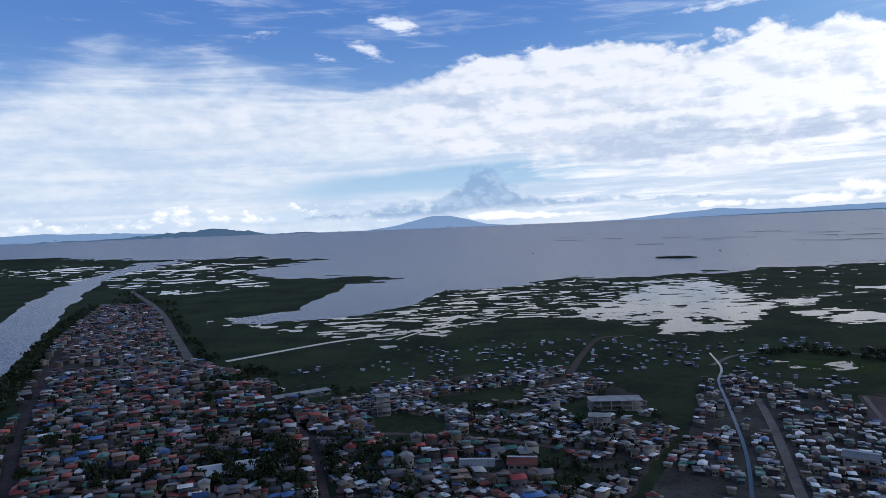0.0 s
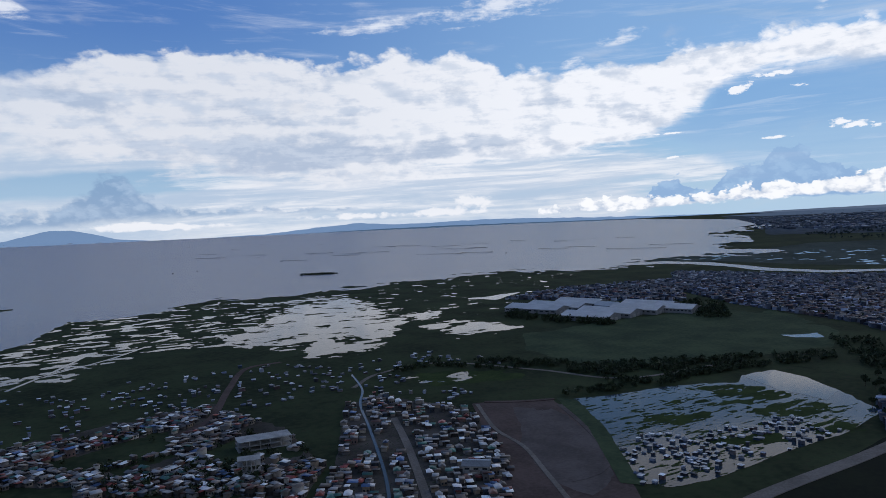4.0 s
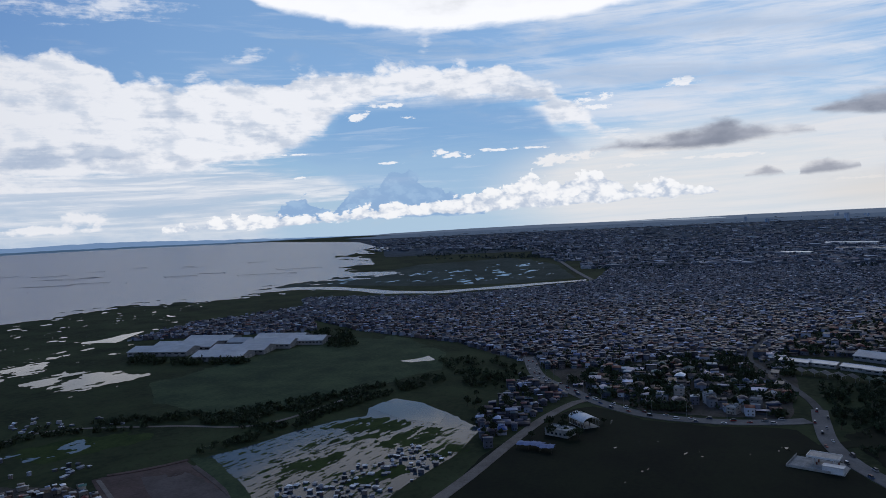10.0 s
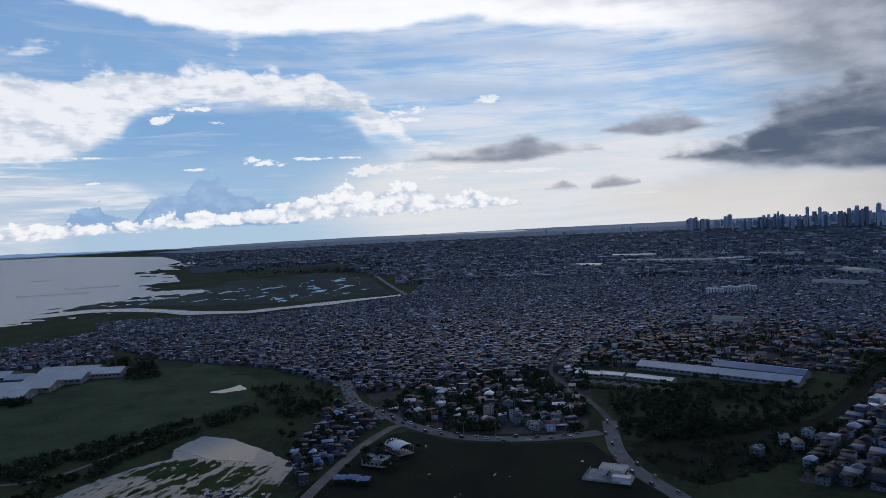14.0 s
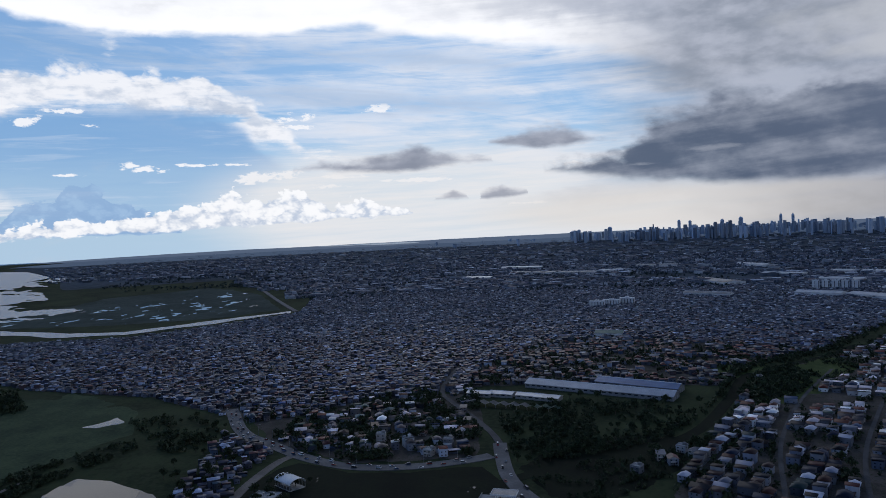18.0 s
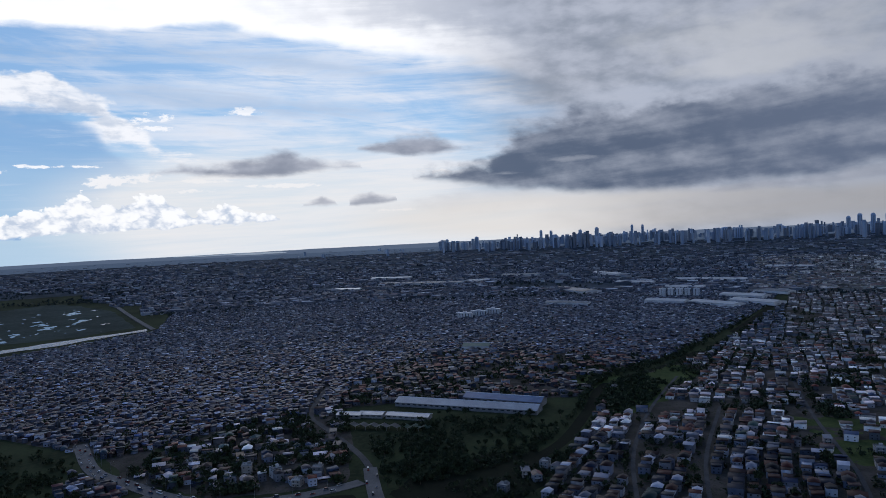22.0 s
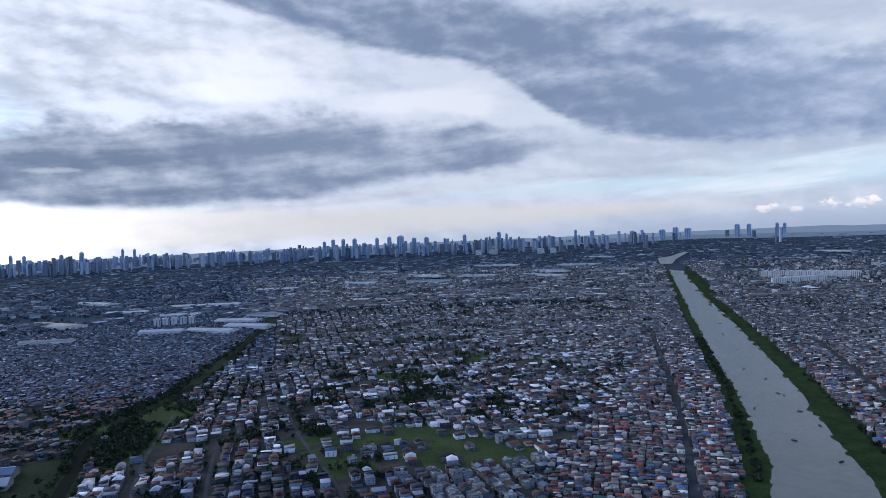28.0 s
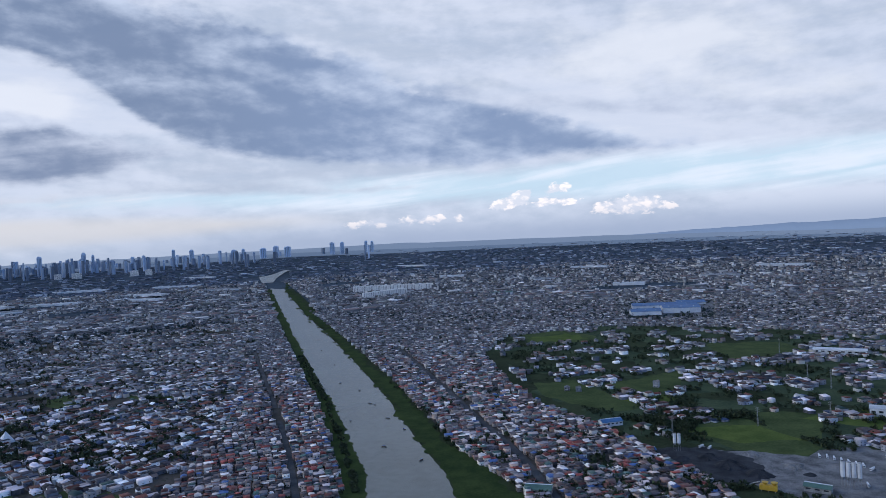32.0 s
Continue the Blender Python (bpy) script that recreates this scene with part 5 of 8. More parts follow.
CREEK_GREEN = [(104.9, 765), (109.6, 805), (109.8, 735), (105.5, 655)]
region("creek_lawn", [CREEK_GREEN], CROP, 0.15, 0.2, 14, 0.10, 0.05, label="green bank with trees beside the creek", category="meadow")
region("bay_water", [[(71.2, 20800), (73.2, 22000), (79.2, 22500), (79.8, 17500), (77.5, 17000), (75, 18500), (72.5, 19500)]], POND, 0.16, 0.02, 600, 0.12, 0.008, label="bright strip of sea on the horizon", category="sea")
region("far_creek", [[(189.3, 1728), (191.5, 1810), (199, 1800), (199, 1500), (191.5, 1403), (189.9, 1481)]], RIVER, 0.3, 0.05, 40, 0.1, 0.03, label="grey backwater beyond the fields", category="river")
region("factory_yard", [[(177.4, 1640), (184.4, 1640), (184.4, 1960), (177.4, 1960)]], GRAVEL, 0.2, 0.05, 40, 0.12, 0.03, label="pale yard round the blue factory", category="yard")
region("rice_plots", [[(180, 735), (187, 760), (190, 720), (186, 695)], [(176.5, 860), (179, 900), (182, 860), (179, 830)], [(169.6, 1365), (173, 1390), (175.2, 1340), (171, 1300)], [(190, 800), (196, 880), (200, 850), (198, 760)]], RICE, 0.20, 0.10, 16, 0.10, 0.05,
       label="bright green planted plots", category="field")
region("lily_basin", [[(60.5, 400), (64.5, 455), (67.8, 500), (69.5, 512), (73.6, 478), (79, 471), (84.4, 478), (85.6, 455), (87.5, 415), (91, 380), (96, 330), (97, 230), (50, 230), (52.5, 290), (57, 340)]], BASIN, 0.10, 0.10, 20, 0.15, 0.08, label="dark basin overgrown with water plants", category="pond")
region("gravel_yard", [[(184, 668), (189, 690), (194, 715), (203, 735), (203, 560), (192, 560), (187, 585)]], GRAVEL, 0.14, 0.2, 14, 0.10, 0.06, label="pale gravel yard of a concrete plant", category="yard")
region("coal_yard", [[(178.6, 660), (184, 680), (187.5, 640), (187, 585), (182, 600)]], COAL, 0.17, 0.2, 12, 0.10, 0.06, label="dark yard with heaps of aggregate", category="yard")

# ---------------------------------------------------------------- roads
ROADS = []


def spline(pts, step=8.0):
    p = [Vector(q) for q in pts]
    p = [p[0] * 2 - p[1]] + p + [p[-1] * 2 - p[-2]]
    out = []
    for i in range(1, len(p) - 2):
        n = max(2, int((p[i + 1] - p[i]).length / step))
        for k in range(n):
            t = k / n
            a, b, c, d = p[i - 1], p[i], p[i + 1], p[i + 2]
            out.append(0.5 * ((2 * b) + (c - a) * t + (2 * a - 5 * b + 4 * c - d) * t * t + (3 * b - a - 3 * c + d) * t ** 3))
    out.append(p[-2])
    return out


def ribbon(name, pts, width, mat, lift, label, category="road", thick=0.25, avoid=True, keep=False):
    """A road or ditch along places given by bearing and distance, with a small edge."""
    line = spline([spot(a, d) for a, d in pts])
    if avoid:
        ROADS.append((np.array([(v.x, v.y) for v in line]), width / 2))
    verts, faces = [], []
    for i, v in enumerate(line):
        t = (line[min(i + 1, len(line) - 1)] - line[max(i - 1, 0)]).normalized()
        n = Vector((-t.y, t.x, 0)).normalized() * (width / 2)
        zz = Vector((0, 0, lift))
        verts += [v + n + zz - Vector((0, 0, thick)), v + n + zz, v - n + zz, v - n + zz - Vector((0, 0, thick))]
    for i in range(len(line) - 1):
        for k in range(3):
            a = i * 4 + k
            faces.append((a, a + 1, a + 5, a + 4))
    ob = new(name, mesh_of(name, verts, faces, [mat]))
    tagged(ob, label, category, kind="structure")
    return line


MAIN_ROAD = [(64.5, 700), (65.3, 610), (67.6, 561), (70.3, 518), (74, 489), (78.9, 482), (83, 490), (85.2, 500)]
main_line = ribbon("main_road", MAIN_ROAD, 15, ASPHALT, 0.5, "wide grey concrete road with traffic on a low causeway", thick=0.8)
SOUTH_ROAD = [(85.9, 530), (86.05, 500), (86.6, 455), (88.2, 420), (91.3, 386), (96, 340), (102, 300)]
south_line = ribbon("south_road", SOUTH_ROAD, 13, ASPHALT, 0.55, "grey concrete road past the fuel station", thick=0.8)
ribbon("dirt_road", [(48, 262), (53.1, 304), (59.3, 366), (62.8, 422), (65.7, 478), (68.2, 520), (69.5, 528)], 9, TRACK, 0.4, "unpaved earth road beside the grass basin")
ribbon("shack_road", [(28.5, 225), (26.8, 269), (25, 350), (23.9, 405)], 5, TRACK, 0.3, "pale earth lane between shacks", "lane")
ribbon("left_road", [(-24, 1300), (-22.2, 960), (-21, 691), (-20, 555)], 9, TRACK, 0.3, "pale straight road along the marsh edge")
ribbon("left_lane", [(-33, 300), (-31.5, 420), (-29.5, 600), (-27.5, 800)], 5, DIRT, 0.3, "lane through crowded houses", "lane")
ribbon("left_lane_b", [(-10, 240), (-11, 310), (-12, 350), (-15, 430)], 4, DIRT, 0.3, "lane through crowded houses", "lane")
ribbon("marsh_path", [(7, 410), (9.5, 439), (10.9, 512), (12.3, 583), (15, 600)], 6, DIRT, 0.25, "brown dike path in the marsh", "path")
ribbon("shack_dike", [(-18, 330), (-8, 335), (2, 320), (12, 300)], 5, DIRT, 0.25, "brown path past scattered shacks", "path")
ribbon("grass_path", [(20.7, 487), (22.8, 528), (27.9, 559), (35.9, 525), (42.8, 500), (50, 560)], 4, TRACK, 0.25, "pale footpath along the tree line", "path")
ribbon("lot_track", [(30.8, 428), (32.2, 377), (34.5, 347), (36.3, 311), (38.0, 282)], 3, TRACK, 0.3, "wheel track across the bare lot", "path")
ribbon("lot_dike", [(31.4, 433), (34.3, 433), (37.1, 439)], 4, DIRT, 0.6, "low earth dike along the filled lot", "dike", thick=0.8)
ribbon("lot_track_b", [(37.5, 426), (39.8, 376), (41.3, 336), (40.5, 312), (38.2, 301)], 4, MUD, 0.3, "wheel track across the bare lot", "path")
ribbon("ditch", [(23.5, 225), (23.4, 263), (23, 314), (21.9, 385), (21.2, 440), (21.4, 480), (20.6, 530)], 2.0, POND, 0.28, "narrow water ditch between shacks", "ditch", thick=0.1)
ribbon("straight_canal", [(-17.5, 552), (-8.7, 608), (-3.2, 630)], 8, POND, 0.34, "straight silvery canal along the marsh", "canal", thick=0.1)
ribbon("straight_canal_b", [(-4, 600), (-1, 660), (1, 720)], 4, POND, 0.34, "narrow drainage canal in the marsh", "canal", thick=0.1)
ribbon("straight_canal_c", [(-2, 640), (2.5, 690), (5, 740)], 4, POND, 0.34, "narrow drainage canal in the marsh", "canal", thick=0.1)
ribbon("villa_lane", [(82.7, 842), (81.7, 764), (81.3, 700), (82.0, 668), (83.4, 620), (85.2, 560), (86.2, 515)], 7, LANE, 0.4, "grey side street beside the villas", "street")
ribbon("estate_street", [(107.5, 440), (107.2, 560), (108.5, 700), (110.5, 860)], 4.0, LANE, 0.3, "grey street of the housing estate", "street")
ribbon("estate_street_b", [(113, 440), (112.6, 560), (113.6, 720)], 4.0, LANE, 0.3, "grey street of the housing estate", "street")
ribbon("estate_street_c", [(124, 470), (122.6, 560), (120, 700), (118.6, 860)], 4.0, LANE, 0.3, "grey street of the housing estate", "street")
ribbon("creek", [(84, 430), (90.6, 477), (97.6, 522), (101.5, 580), (103.7, 690), (105.3, 815), (110.6, 960), (114.8, 1270), (117.3, 1668)], 13, BASIN, 0.2, "overgrown green creek bed", "creek", thick=0.1)
ribbon("bank_street_east", [(176, 440), (171.7, 540), (168.7, 653), (165.6, 780), (163.2, 931), (159.5, 1300)], 9, LANE, 0.35, "grey street parallel to the floodway", "street")
ribbon("bank_street_west", [(151.5, 430), (150.8, 560), (150.2, 720), (149.2, 960), (148, 1400)], 7, LANE, 0.3, "grey street parallel to the floodway", "street")
ribbon("expressway", [(64.3, 4600), (66.5, 2800), (68.3, 1950), (69.7, 1611)], 13, ASPHALT, 2.0, "pale causeway road crossing the far marsh", "road", thick=2)

# ---------------------------------------------------------------- houses by the thousand
rng = np.random.RandomState(11)
CLEAR = [[(-19.2, 276), (-14, 276), (-14, 310), (-19.2, 310)], [(0.4, 268), (8, 268), (8, 291), (0.4, 291)], [(-14, 398), (-9.6, 398), (-9.6, 436), (-14, 436)]] + LOTS_W + LOTS_E + [CREEK_GREEN]  # outlines kept free of houses


def free_of_roads(x, y, margin):
    ok = np.ones(len(x), bool)
    for line, half in ROADS:
        for p, q in zip(line[:-1:2], line[2::2]):
            d = q - p
            t = np.clip(((x - p[0]) * d[0] + (y - p[1]) * d[1]) / (d @ d + 1e-9), 0, 1)
            ok &= np.hypot(x - p[0] - t * d[0], y - p[1] - t * d[1]) > half + margin
    return ok


def bearings(x, y):
    az = np.degrees(np.arctan2(x, y))
    return np.where(az < -90, az + 360, az), np.hypot(x, y)


def house_mass(name, x, y, z, s, w, l, h, rot, kind, roofmat, wallmat, label, windows=False):
    """Many small houses in one mesh: walls, then gable (0), flat (1) or lean-to (2) roofs, and dark window openings."""
    n = len(x)
    c, sn = np.cos(rot), np.sin(rot)
    w, l, h = w * s, l * s, h * s

    def put(lx, ly, lz):
        return np.c_[x + lx * c - ly * sn, y + lx * sn + ly * c, z + lz]

    V, F, I = [], [], []
    base = 0

    def add(corners, quads, mat, sel):
        nonlocal base
        k = len(corners)
        v = np.stack([q[sel] for q in corners], 1).reshape(-1, 3)
        m = int(sel.sum())
        f = np.array(quads)[None] + (np.arange(m) * k)[:, None, None] + base
        V.append(v)
        F.append(f.reshape(-1, 4))
        I.append(np.full(m * len(quads), mat))
        base += m * k

    every = np.ones(n, bool)
    a, b = w / 2, l / 2
    low = -0.3 * s
    add([put(-a, -b, low), put(a, -b, low), put(a, b, low), put(-a, b, low), put(-a, -b, h), put(a, -b, h), put(a, b, h), put(-a, b, h)],
        [(0, 1, 5, 4), (1, 2, 6, 5), (2, 3, 7, 6), (3, 0, 4, 7)], 0, every)
    o = 0.35 * s
    p = np.where(kind == 0, np.minimum(0.22 * w, 2.4 * s), 0.0)
    top = h + 0.06 * s
    g = kind == 0
    if g.any():
        add([put(-a - o, -b - o, top - 0.1 * s), put(a + o, -b - o, top - 0.1 * s), put(a + o, b + o, top - 0.1 * s), put(-a - o, b + o, top - 0.1 * s), put(0 * a, -b - o, top + p), put(0 * a, b + o, top + p)],
            [(0, 4, 5, 3), (1, 2, 5, 4), (0, 1, 4, 4), (2, 3, 5, 5)], 1, g)
    for sel, tilt in ((kind == 1, 0.0), (kind == 2, 0.13)):
        if sel.any():
            t0, t1 = top + np.minimum(tilt * w, 1.6 * s), top
            th = 0.18 * s
            add([put(-a - o, -b - o, t0), put(a + o, -b - o, t1), put(a + o, b + o, t1), put(-a - o, b + o, t0), put(-a - o, -b - o, t0 + th), put(a + o, -b - o, t1 + th), put(a + o, b + o, t1 + th), put(-a - o, b + o, t0 + th)],
                [(4, 5, 6, 7), (0, 1, 5, 4), (1, 2, 6, 5), (2, 3, 7, 6), (3, 0, 4, 7)] if windows else [(4, 5, 6, 7)], 1, sel)
    if windows:
        for side in range(4):
            nx, ny = ((0, -1), (1, 0), (0, 1), (-1, 0))[side]
            wx, wy = nx * c - ny * sn, nx * sn + ny * c
            facing = (wx * x + wy * y) < -0.25 * np.hypot(x, y)
            for floor_z in (1.0, 3.9):
                for off in (-0.26, 0.22):
                    sel = facing & (h > floor_z + 1.5)
                    if not sel.any():
                        continue
                    half = (w if ny else l) / 2
                    e = (l if ny else w) / 2 + 0.03
                    u0, u1 = off * 2 * half - 0.55, off * 2 * half + 0.55
                    if ny:
                        q = [put(u0, ny * e, floor_z), put(u1, ny * e, floor_z), put(u1, ny * e, floor_z + 1.1), put(u0, ny * e, floor_z + 1.1)]
                    else:
                        q = [put(nx * e, u0, floor_z), put(nx * e, u1, floor_z), put(nx * e, u1, floor_z + 1.1), put(nx * e, u0, floor_z + 1.1)]
                    add(q, [(0, 1, 2, 3)], 2, sel)
    V, F, I = np.concatenate(V), np.concatenate(F), np.concatenate(I)
    me = bpy.data.meshes.new(name)
    tri = F[:, 2] == F[:, 3]
    tot = np.where(tri, 3, 4)
    keep = np.ones(F.shape, bool)
    keep[tri, 3] = False
    me.vertices.add(len(V))
    me.vertices.foreach_set("co", V.astype(np.float32).ravel())
    me.loops.add(int(tot.sum()))
    me.loops.foreach_set("vertex_index", F[keep].astype(np.int32))
    me.polygons.add(len(F))
    me.polygons.foreach_set("loop_start", np.concatenate([[0], np.cumsum(tot)[:-1]]).astype(np.int32))
    me.polygons.foreach_set("loop_total", tot.astype(np.int32))
    for m in (wallmat, roofmat, GLASS):
        me.materials.append(m)
    me.polygons.foreach_set("material_index", I.astype(np.int32))
    me.update(calc_edges=True)
    me.validate()
    return tagged(new(name, me), label, "houses", kind="stuff")


def lots(poly, gap, turn, half, keep=0.95, green=0.0, green_size=60.0, dmin=0, dmax=2150, rows=0, jitter=0.25, cut=(), margin=1.5):
    """House places in rows inside an outline; green: how readily gaps open."""
    q = np.array([spot(a, min(d, 2400)) for a, d in poly])
    x0, y0 = q[:, 0].min(), q[:, 1].min()
    x1, y1 = q[:, 0].max(), q[:, 1].max()
    t = radians(turn)
    R = max(x1 - x0, y1 - y0) * 0.75
    gx, gy = gap
    U, Vv = np.meshgrid(np.arange(-R, R, gx), np.arange(-R, R, gy))
    if rows:
        Vv = Vv + np.floor(Vv / (gy * rows)) * 5.0
    U, Vv = U.ravel(), Vv.ravel()
    U = U + rng.uniform(-jitter, jitter, len(U)) * gx
    Vv = Vv + rng.uniform(-jitter, jitter, len(U)) * gy
    warp = fbm(U / 180, Vv / 180, 2)
    ang = t + warp * 0.5
    cx, cy = (x0 + x1) / 2, (y0 + y1) / 2
    x = cx + U * math.cos(t) - Vv * math.sin(t) + warp * 30
    y = cy + U * math.sin(t) + Vv * math.cos(t) + fbm(Vv / 170 + 9, U / 170, 2) * 30
    az, d = bearings(x, y)
    ok = (d > 150) & (d < 3600)
    x, y, ang, az, d = x[ok], y[ok], ang[ok], az[ok], d[ok]
    true = np.where(d > R0, R0 + SPAN * (d - R0) / np.maximum(SPAN - (d - R0), 1), d) / PLAN
    ok = (true > dmin) & (true < dmax)
    x, y, ang, az, d, true = x[ok], y[ok], ang[ok], az[ok], d[ok], true[ok]
    ok = within(az, true, poly) & (rng.rand(len(x)) < keep)
    for p in list(cut) + CLEAR:
        ok[ok] &= ~within(az[ok], true[ok], p)
    if green:
        ok &= fbm(x / green_size + 5, y / green_size + 3, 3) > green - 0.5
    ok[ok] &= free_of_roads(x[ok], y[ok], half + margin)
    return x[ok], y[ok], ang[ok], az[ok], true[ok]


def settlement(name, poly, gap, size, storeys, turn, roofmat, label, wallmat=None, flat=0.3, lean=0.3, windows_to=0, tall=1.0, far=1150, **more):
    x, y, ang, az, true = lots(poly, gap, turn, size[0] * 0.5, **more)
    n = len(x)
    _, _, z, s = land(az, true)
    w = rng.uniform(size[0], size[1], n)
    l = w * rng.uniform(0.95, 1.5, n)
    h = rng.choice([2.1, 2.6, 4.4, 5.3, 7.2], n, p=storeys) * tall
    rot = ang + (rng.rand(n) < 0.5) * (math.pi / 2) + rng.normal(0, 0.06, n)
    kind = rng.choice([0, 1, 2], n, p=[1 - flat - lean, flat, lean])
    near = true < windows_to
    if near.any():
        house_mass(name, x[near], y[near], z[near], s[near], w[near], l[near], h[near], rot[near], kind[near], roofmat, wallmat or WALLS, label, True)
    # houses farther out take the palettes with haze painted in
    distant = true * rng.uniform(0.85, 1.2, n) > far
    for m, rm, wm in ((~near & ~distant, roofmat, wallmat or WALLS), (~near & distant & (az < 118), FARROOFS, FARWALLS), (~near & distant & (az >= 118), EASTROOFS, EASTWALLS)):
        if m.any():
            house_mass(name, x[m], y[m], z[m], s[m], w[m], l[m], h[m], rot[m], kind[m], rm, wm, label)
    return n


def far_houses(name, a0, a1, d0, d1, count, size, label, roofmat, cut=(), bigger=0.0):
    """Distant houses, spread evenly over the view."""
    az = rng.uniform(a0, a1, count)
    e = rng.uniform(depress(d1), depress(d0), count)
    d = 100.0 / np.tan(np.radians(e))
    ok = d < rim(az) * 0.9
    for p in cut:
        ok &= ~within(az, d, p)
    ok &= fbm(d * np.sin(np.radians(az)) / 500, d * np.cos(np.radians(az)) / 500, 3) > -0.26
    az, d = az[ok], d[ok]
    n = len(az)
    x, y, z, s = land(az, d)
    big = rng.rand(n) < bigger
    w = np.where(big, rng.uniform(16, 40, n), rng.uniform(size[0], size[1], n)) * np.clip(d / 3500, 1, 2.6)
    l = w * rng.uniform(1.0, 1.7, n)
    h = np.where(big, rng.uniform(7, 12, n), rng.choice([4.5, 6.5, 9, 14], n, p=[0.35, 0.4, 0.18, 0.07]))
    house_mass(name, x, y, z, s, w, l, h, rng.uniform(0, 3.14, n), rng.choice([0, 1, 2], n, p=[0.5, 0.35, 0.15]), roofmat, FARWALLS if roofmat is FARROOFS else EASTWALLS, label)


FARCUT = [LAKE_EDGE, INLET, [(148.4, 5000), (148.5, 4100), (149.1, 3900), (149.1, 3450), (149.5, 2500), (149.6, 1900), (153.4, 1900), (152.2, 2800), (151.2, 3450), (150.4, 4100), (151.2, 5600), (150.6, 6300), (149.4, 5400)], [(41, 1580), (53, 1450), (64, 1560), (69.5, 1640), (67.5, 2300), (64, 3600), (52, 4200), (44, 3000)]]
NEAR_T = [(0.25, 0.25, 0.3, 0.15, 0.05), (0.1, 0.15, 0.4, 0.25, 0.1), (0.5, 0.4, 0.08, 0.02, 0.0)]

# ---------------------------------------------------------------- helpers for things


def part(name, bm, mat, parent, label=""):
    me = bpy.data.meshes.new(name)
    bm.to_mesh(me)
    bm.free()
    me.materials.append(mat)
    ob = new(name, me)
    ob.parent = parent
    if label:
        ob["label"] = label
    return ob


def thing(name, label, category, group="", at=None):
    ob = new(name)
    ob.empty_display_size = 1
    if at is not None:
        ob.matrix_world = at
    return tagged(ob, label, category, group)


def box(cx, cy, cz, sx, sy, sz, bm=None, bevel=0.0, turn=0.0):
    """A box from its base centre."""
    bm = bm or bmesh.new()
    m = Matrix.Translation((cx, cy, cz + sz / 2)) @ Matrix.Rotation(turn, 4, "Z") @ Matrix.Diagonal((sx, sy, sz, 1))
    r = bmesh.ops.create_cube(bm, size=1, matrix=m)
    if bevel:
        es = list({e for v in r["verts"] for e in v.link_edges})
        bmesh.ops.bevel(bm, geom=es, offset=bevel, segments=1, affect="EDGES")
    return bm


def tube(r0, r1, height, at=(0, 0, 0), seg=12, bm=None, tilt=None):
    bm = bm or bmesh.new()
    m = Matrix.Translation(at) @ (tilt or Matrix.Identity(4)) @ Matrix.Translation((0, 0, height / 2))
    bmesh.ops.create_cone(bm, cap_ends=True, segments=seg, radius1=r0, radius2=max(r1, 0.001), depth=height, matrix=m)
    return bm


def prism(profile, length, bm=None, x0=None):
    """A section in y and z, drawn out along x."""
    bm = bm or bmesh.new()
    x0 = -length / 2 if x0 is None else x0
    a = [bm.verts.new((x0, y, z)) for y, z in profile]
    b = [bm.verts.new((x0 + length, y, z)) for y, z in profile]
    bm.faces.new(a[::-1])
    bm.faces.new(b)
    for i in range(len(a)):
        j = (i + 1) % len(a)
        bm.faces.new((a[i], a[j], b[j], b[i]))
    bmesh.ops.recalc_face_normals(bm, faces=bm.faces)
    return bm


def stand(az, dist, turn=0.0):
    """A pose on the land; turn: degrees clockwise from lying across the view."""
    x, y, z, s = land(az, dist)
    return Matrix.Translation((float(x), float(y), float(z))) @ Matrix.Rotation(radians(-az - turn), 4, "Z") @ Matrix.Diagonal((float(s), float(s), float(s), 1))


def seat(az, dist, turn=0.0):
    x, y, z = spot(az, dist)
    return Matrix.Translation((x, y, z)) @ Matrix.Rotation(radians(-az - turn), 4, "Z")


# ---------------------------------------------------------------- large buildings
def shed(name, label, category, at, length, width, wall_h, roof_h, roof_mat, wall_mat, group="", bays=8, ends=True, doors=2, vent=False, windows=True):
    """A long hall under a shallow gable: walls, roof sheet with ridge cap, windows along the sides, roller doors."""
    t = thing(name, label, category, group, at)
    w = width / 2
    part("wall", prism([(-w, -0.3), (w, -0.3), (w, wall_h), (0, wall_h + roof_h - 0.15), (-w, wall_h)], length), wall_mat, t)
    o, th = 0.8, 0.25
    for sgn in (-1, 1):
        part("roof_slope", prism([(sgn * (w + o), wall_h - o * roof_h / w), (0, wall_h + roof_h), (0, wall_h + roof_h + th), (sgn * (w + o), wall_h - o * roof_h / w + th)], length + 1.6), roof_mat, t)
    part("ridge_cap", prism([(-0.7, wall_h + roof_h + 0.05), (0.7, wall_h + roof_h + 0.05), (0, wall_h + roof_h + 0.55)], length + 1.4), WHITE, t)
    if windows:
        for i in range(bays):
            x = -length / 2 + (i + 0.5) * length / bays
            part("window", box(x, -w - 0.02, wall_h * 0.5, length / bays * 0.55, 0.12, wall_h * 0.25), GLASS, t)
    for i in range(doors):
        y = (i - (doors - 1) / 2) * width / max(doors, 1) * 0.6
        part("roller_door", box(length / 2 + 0.03, y, 0, 0.12, width * 0.18, wall_h * 0.65), STEEL, t)
    if vent:
        for i in range(5):
            x = -length / 2 + (i + 0.5) * length / 5
            part("roof_vent", prism([(-1.6, wall_h + roof_h - 0.4), (1.6, wall_h + roof_h - 0.4), (1.2, wall_h + roof_h + 1.2), (0, wall_h + roof_h + 1.7), (-1.2, wall_h + roof_h + 1.2)], length / 9, x0=x), roof_mat, t)
    return t


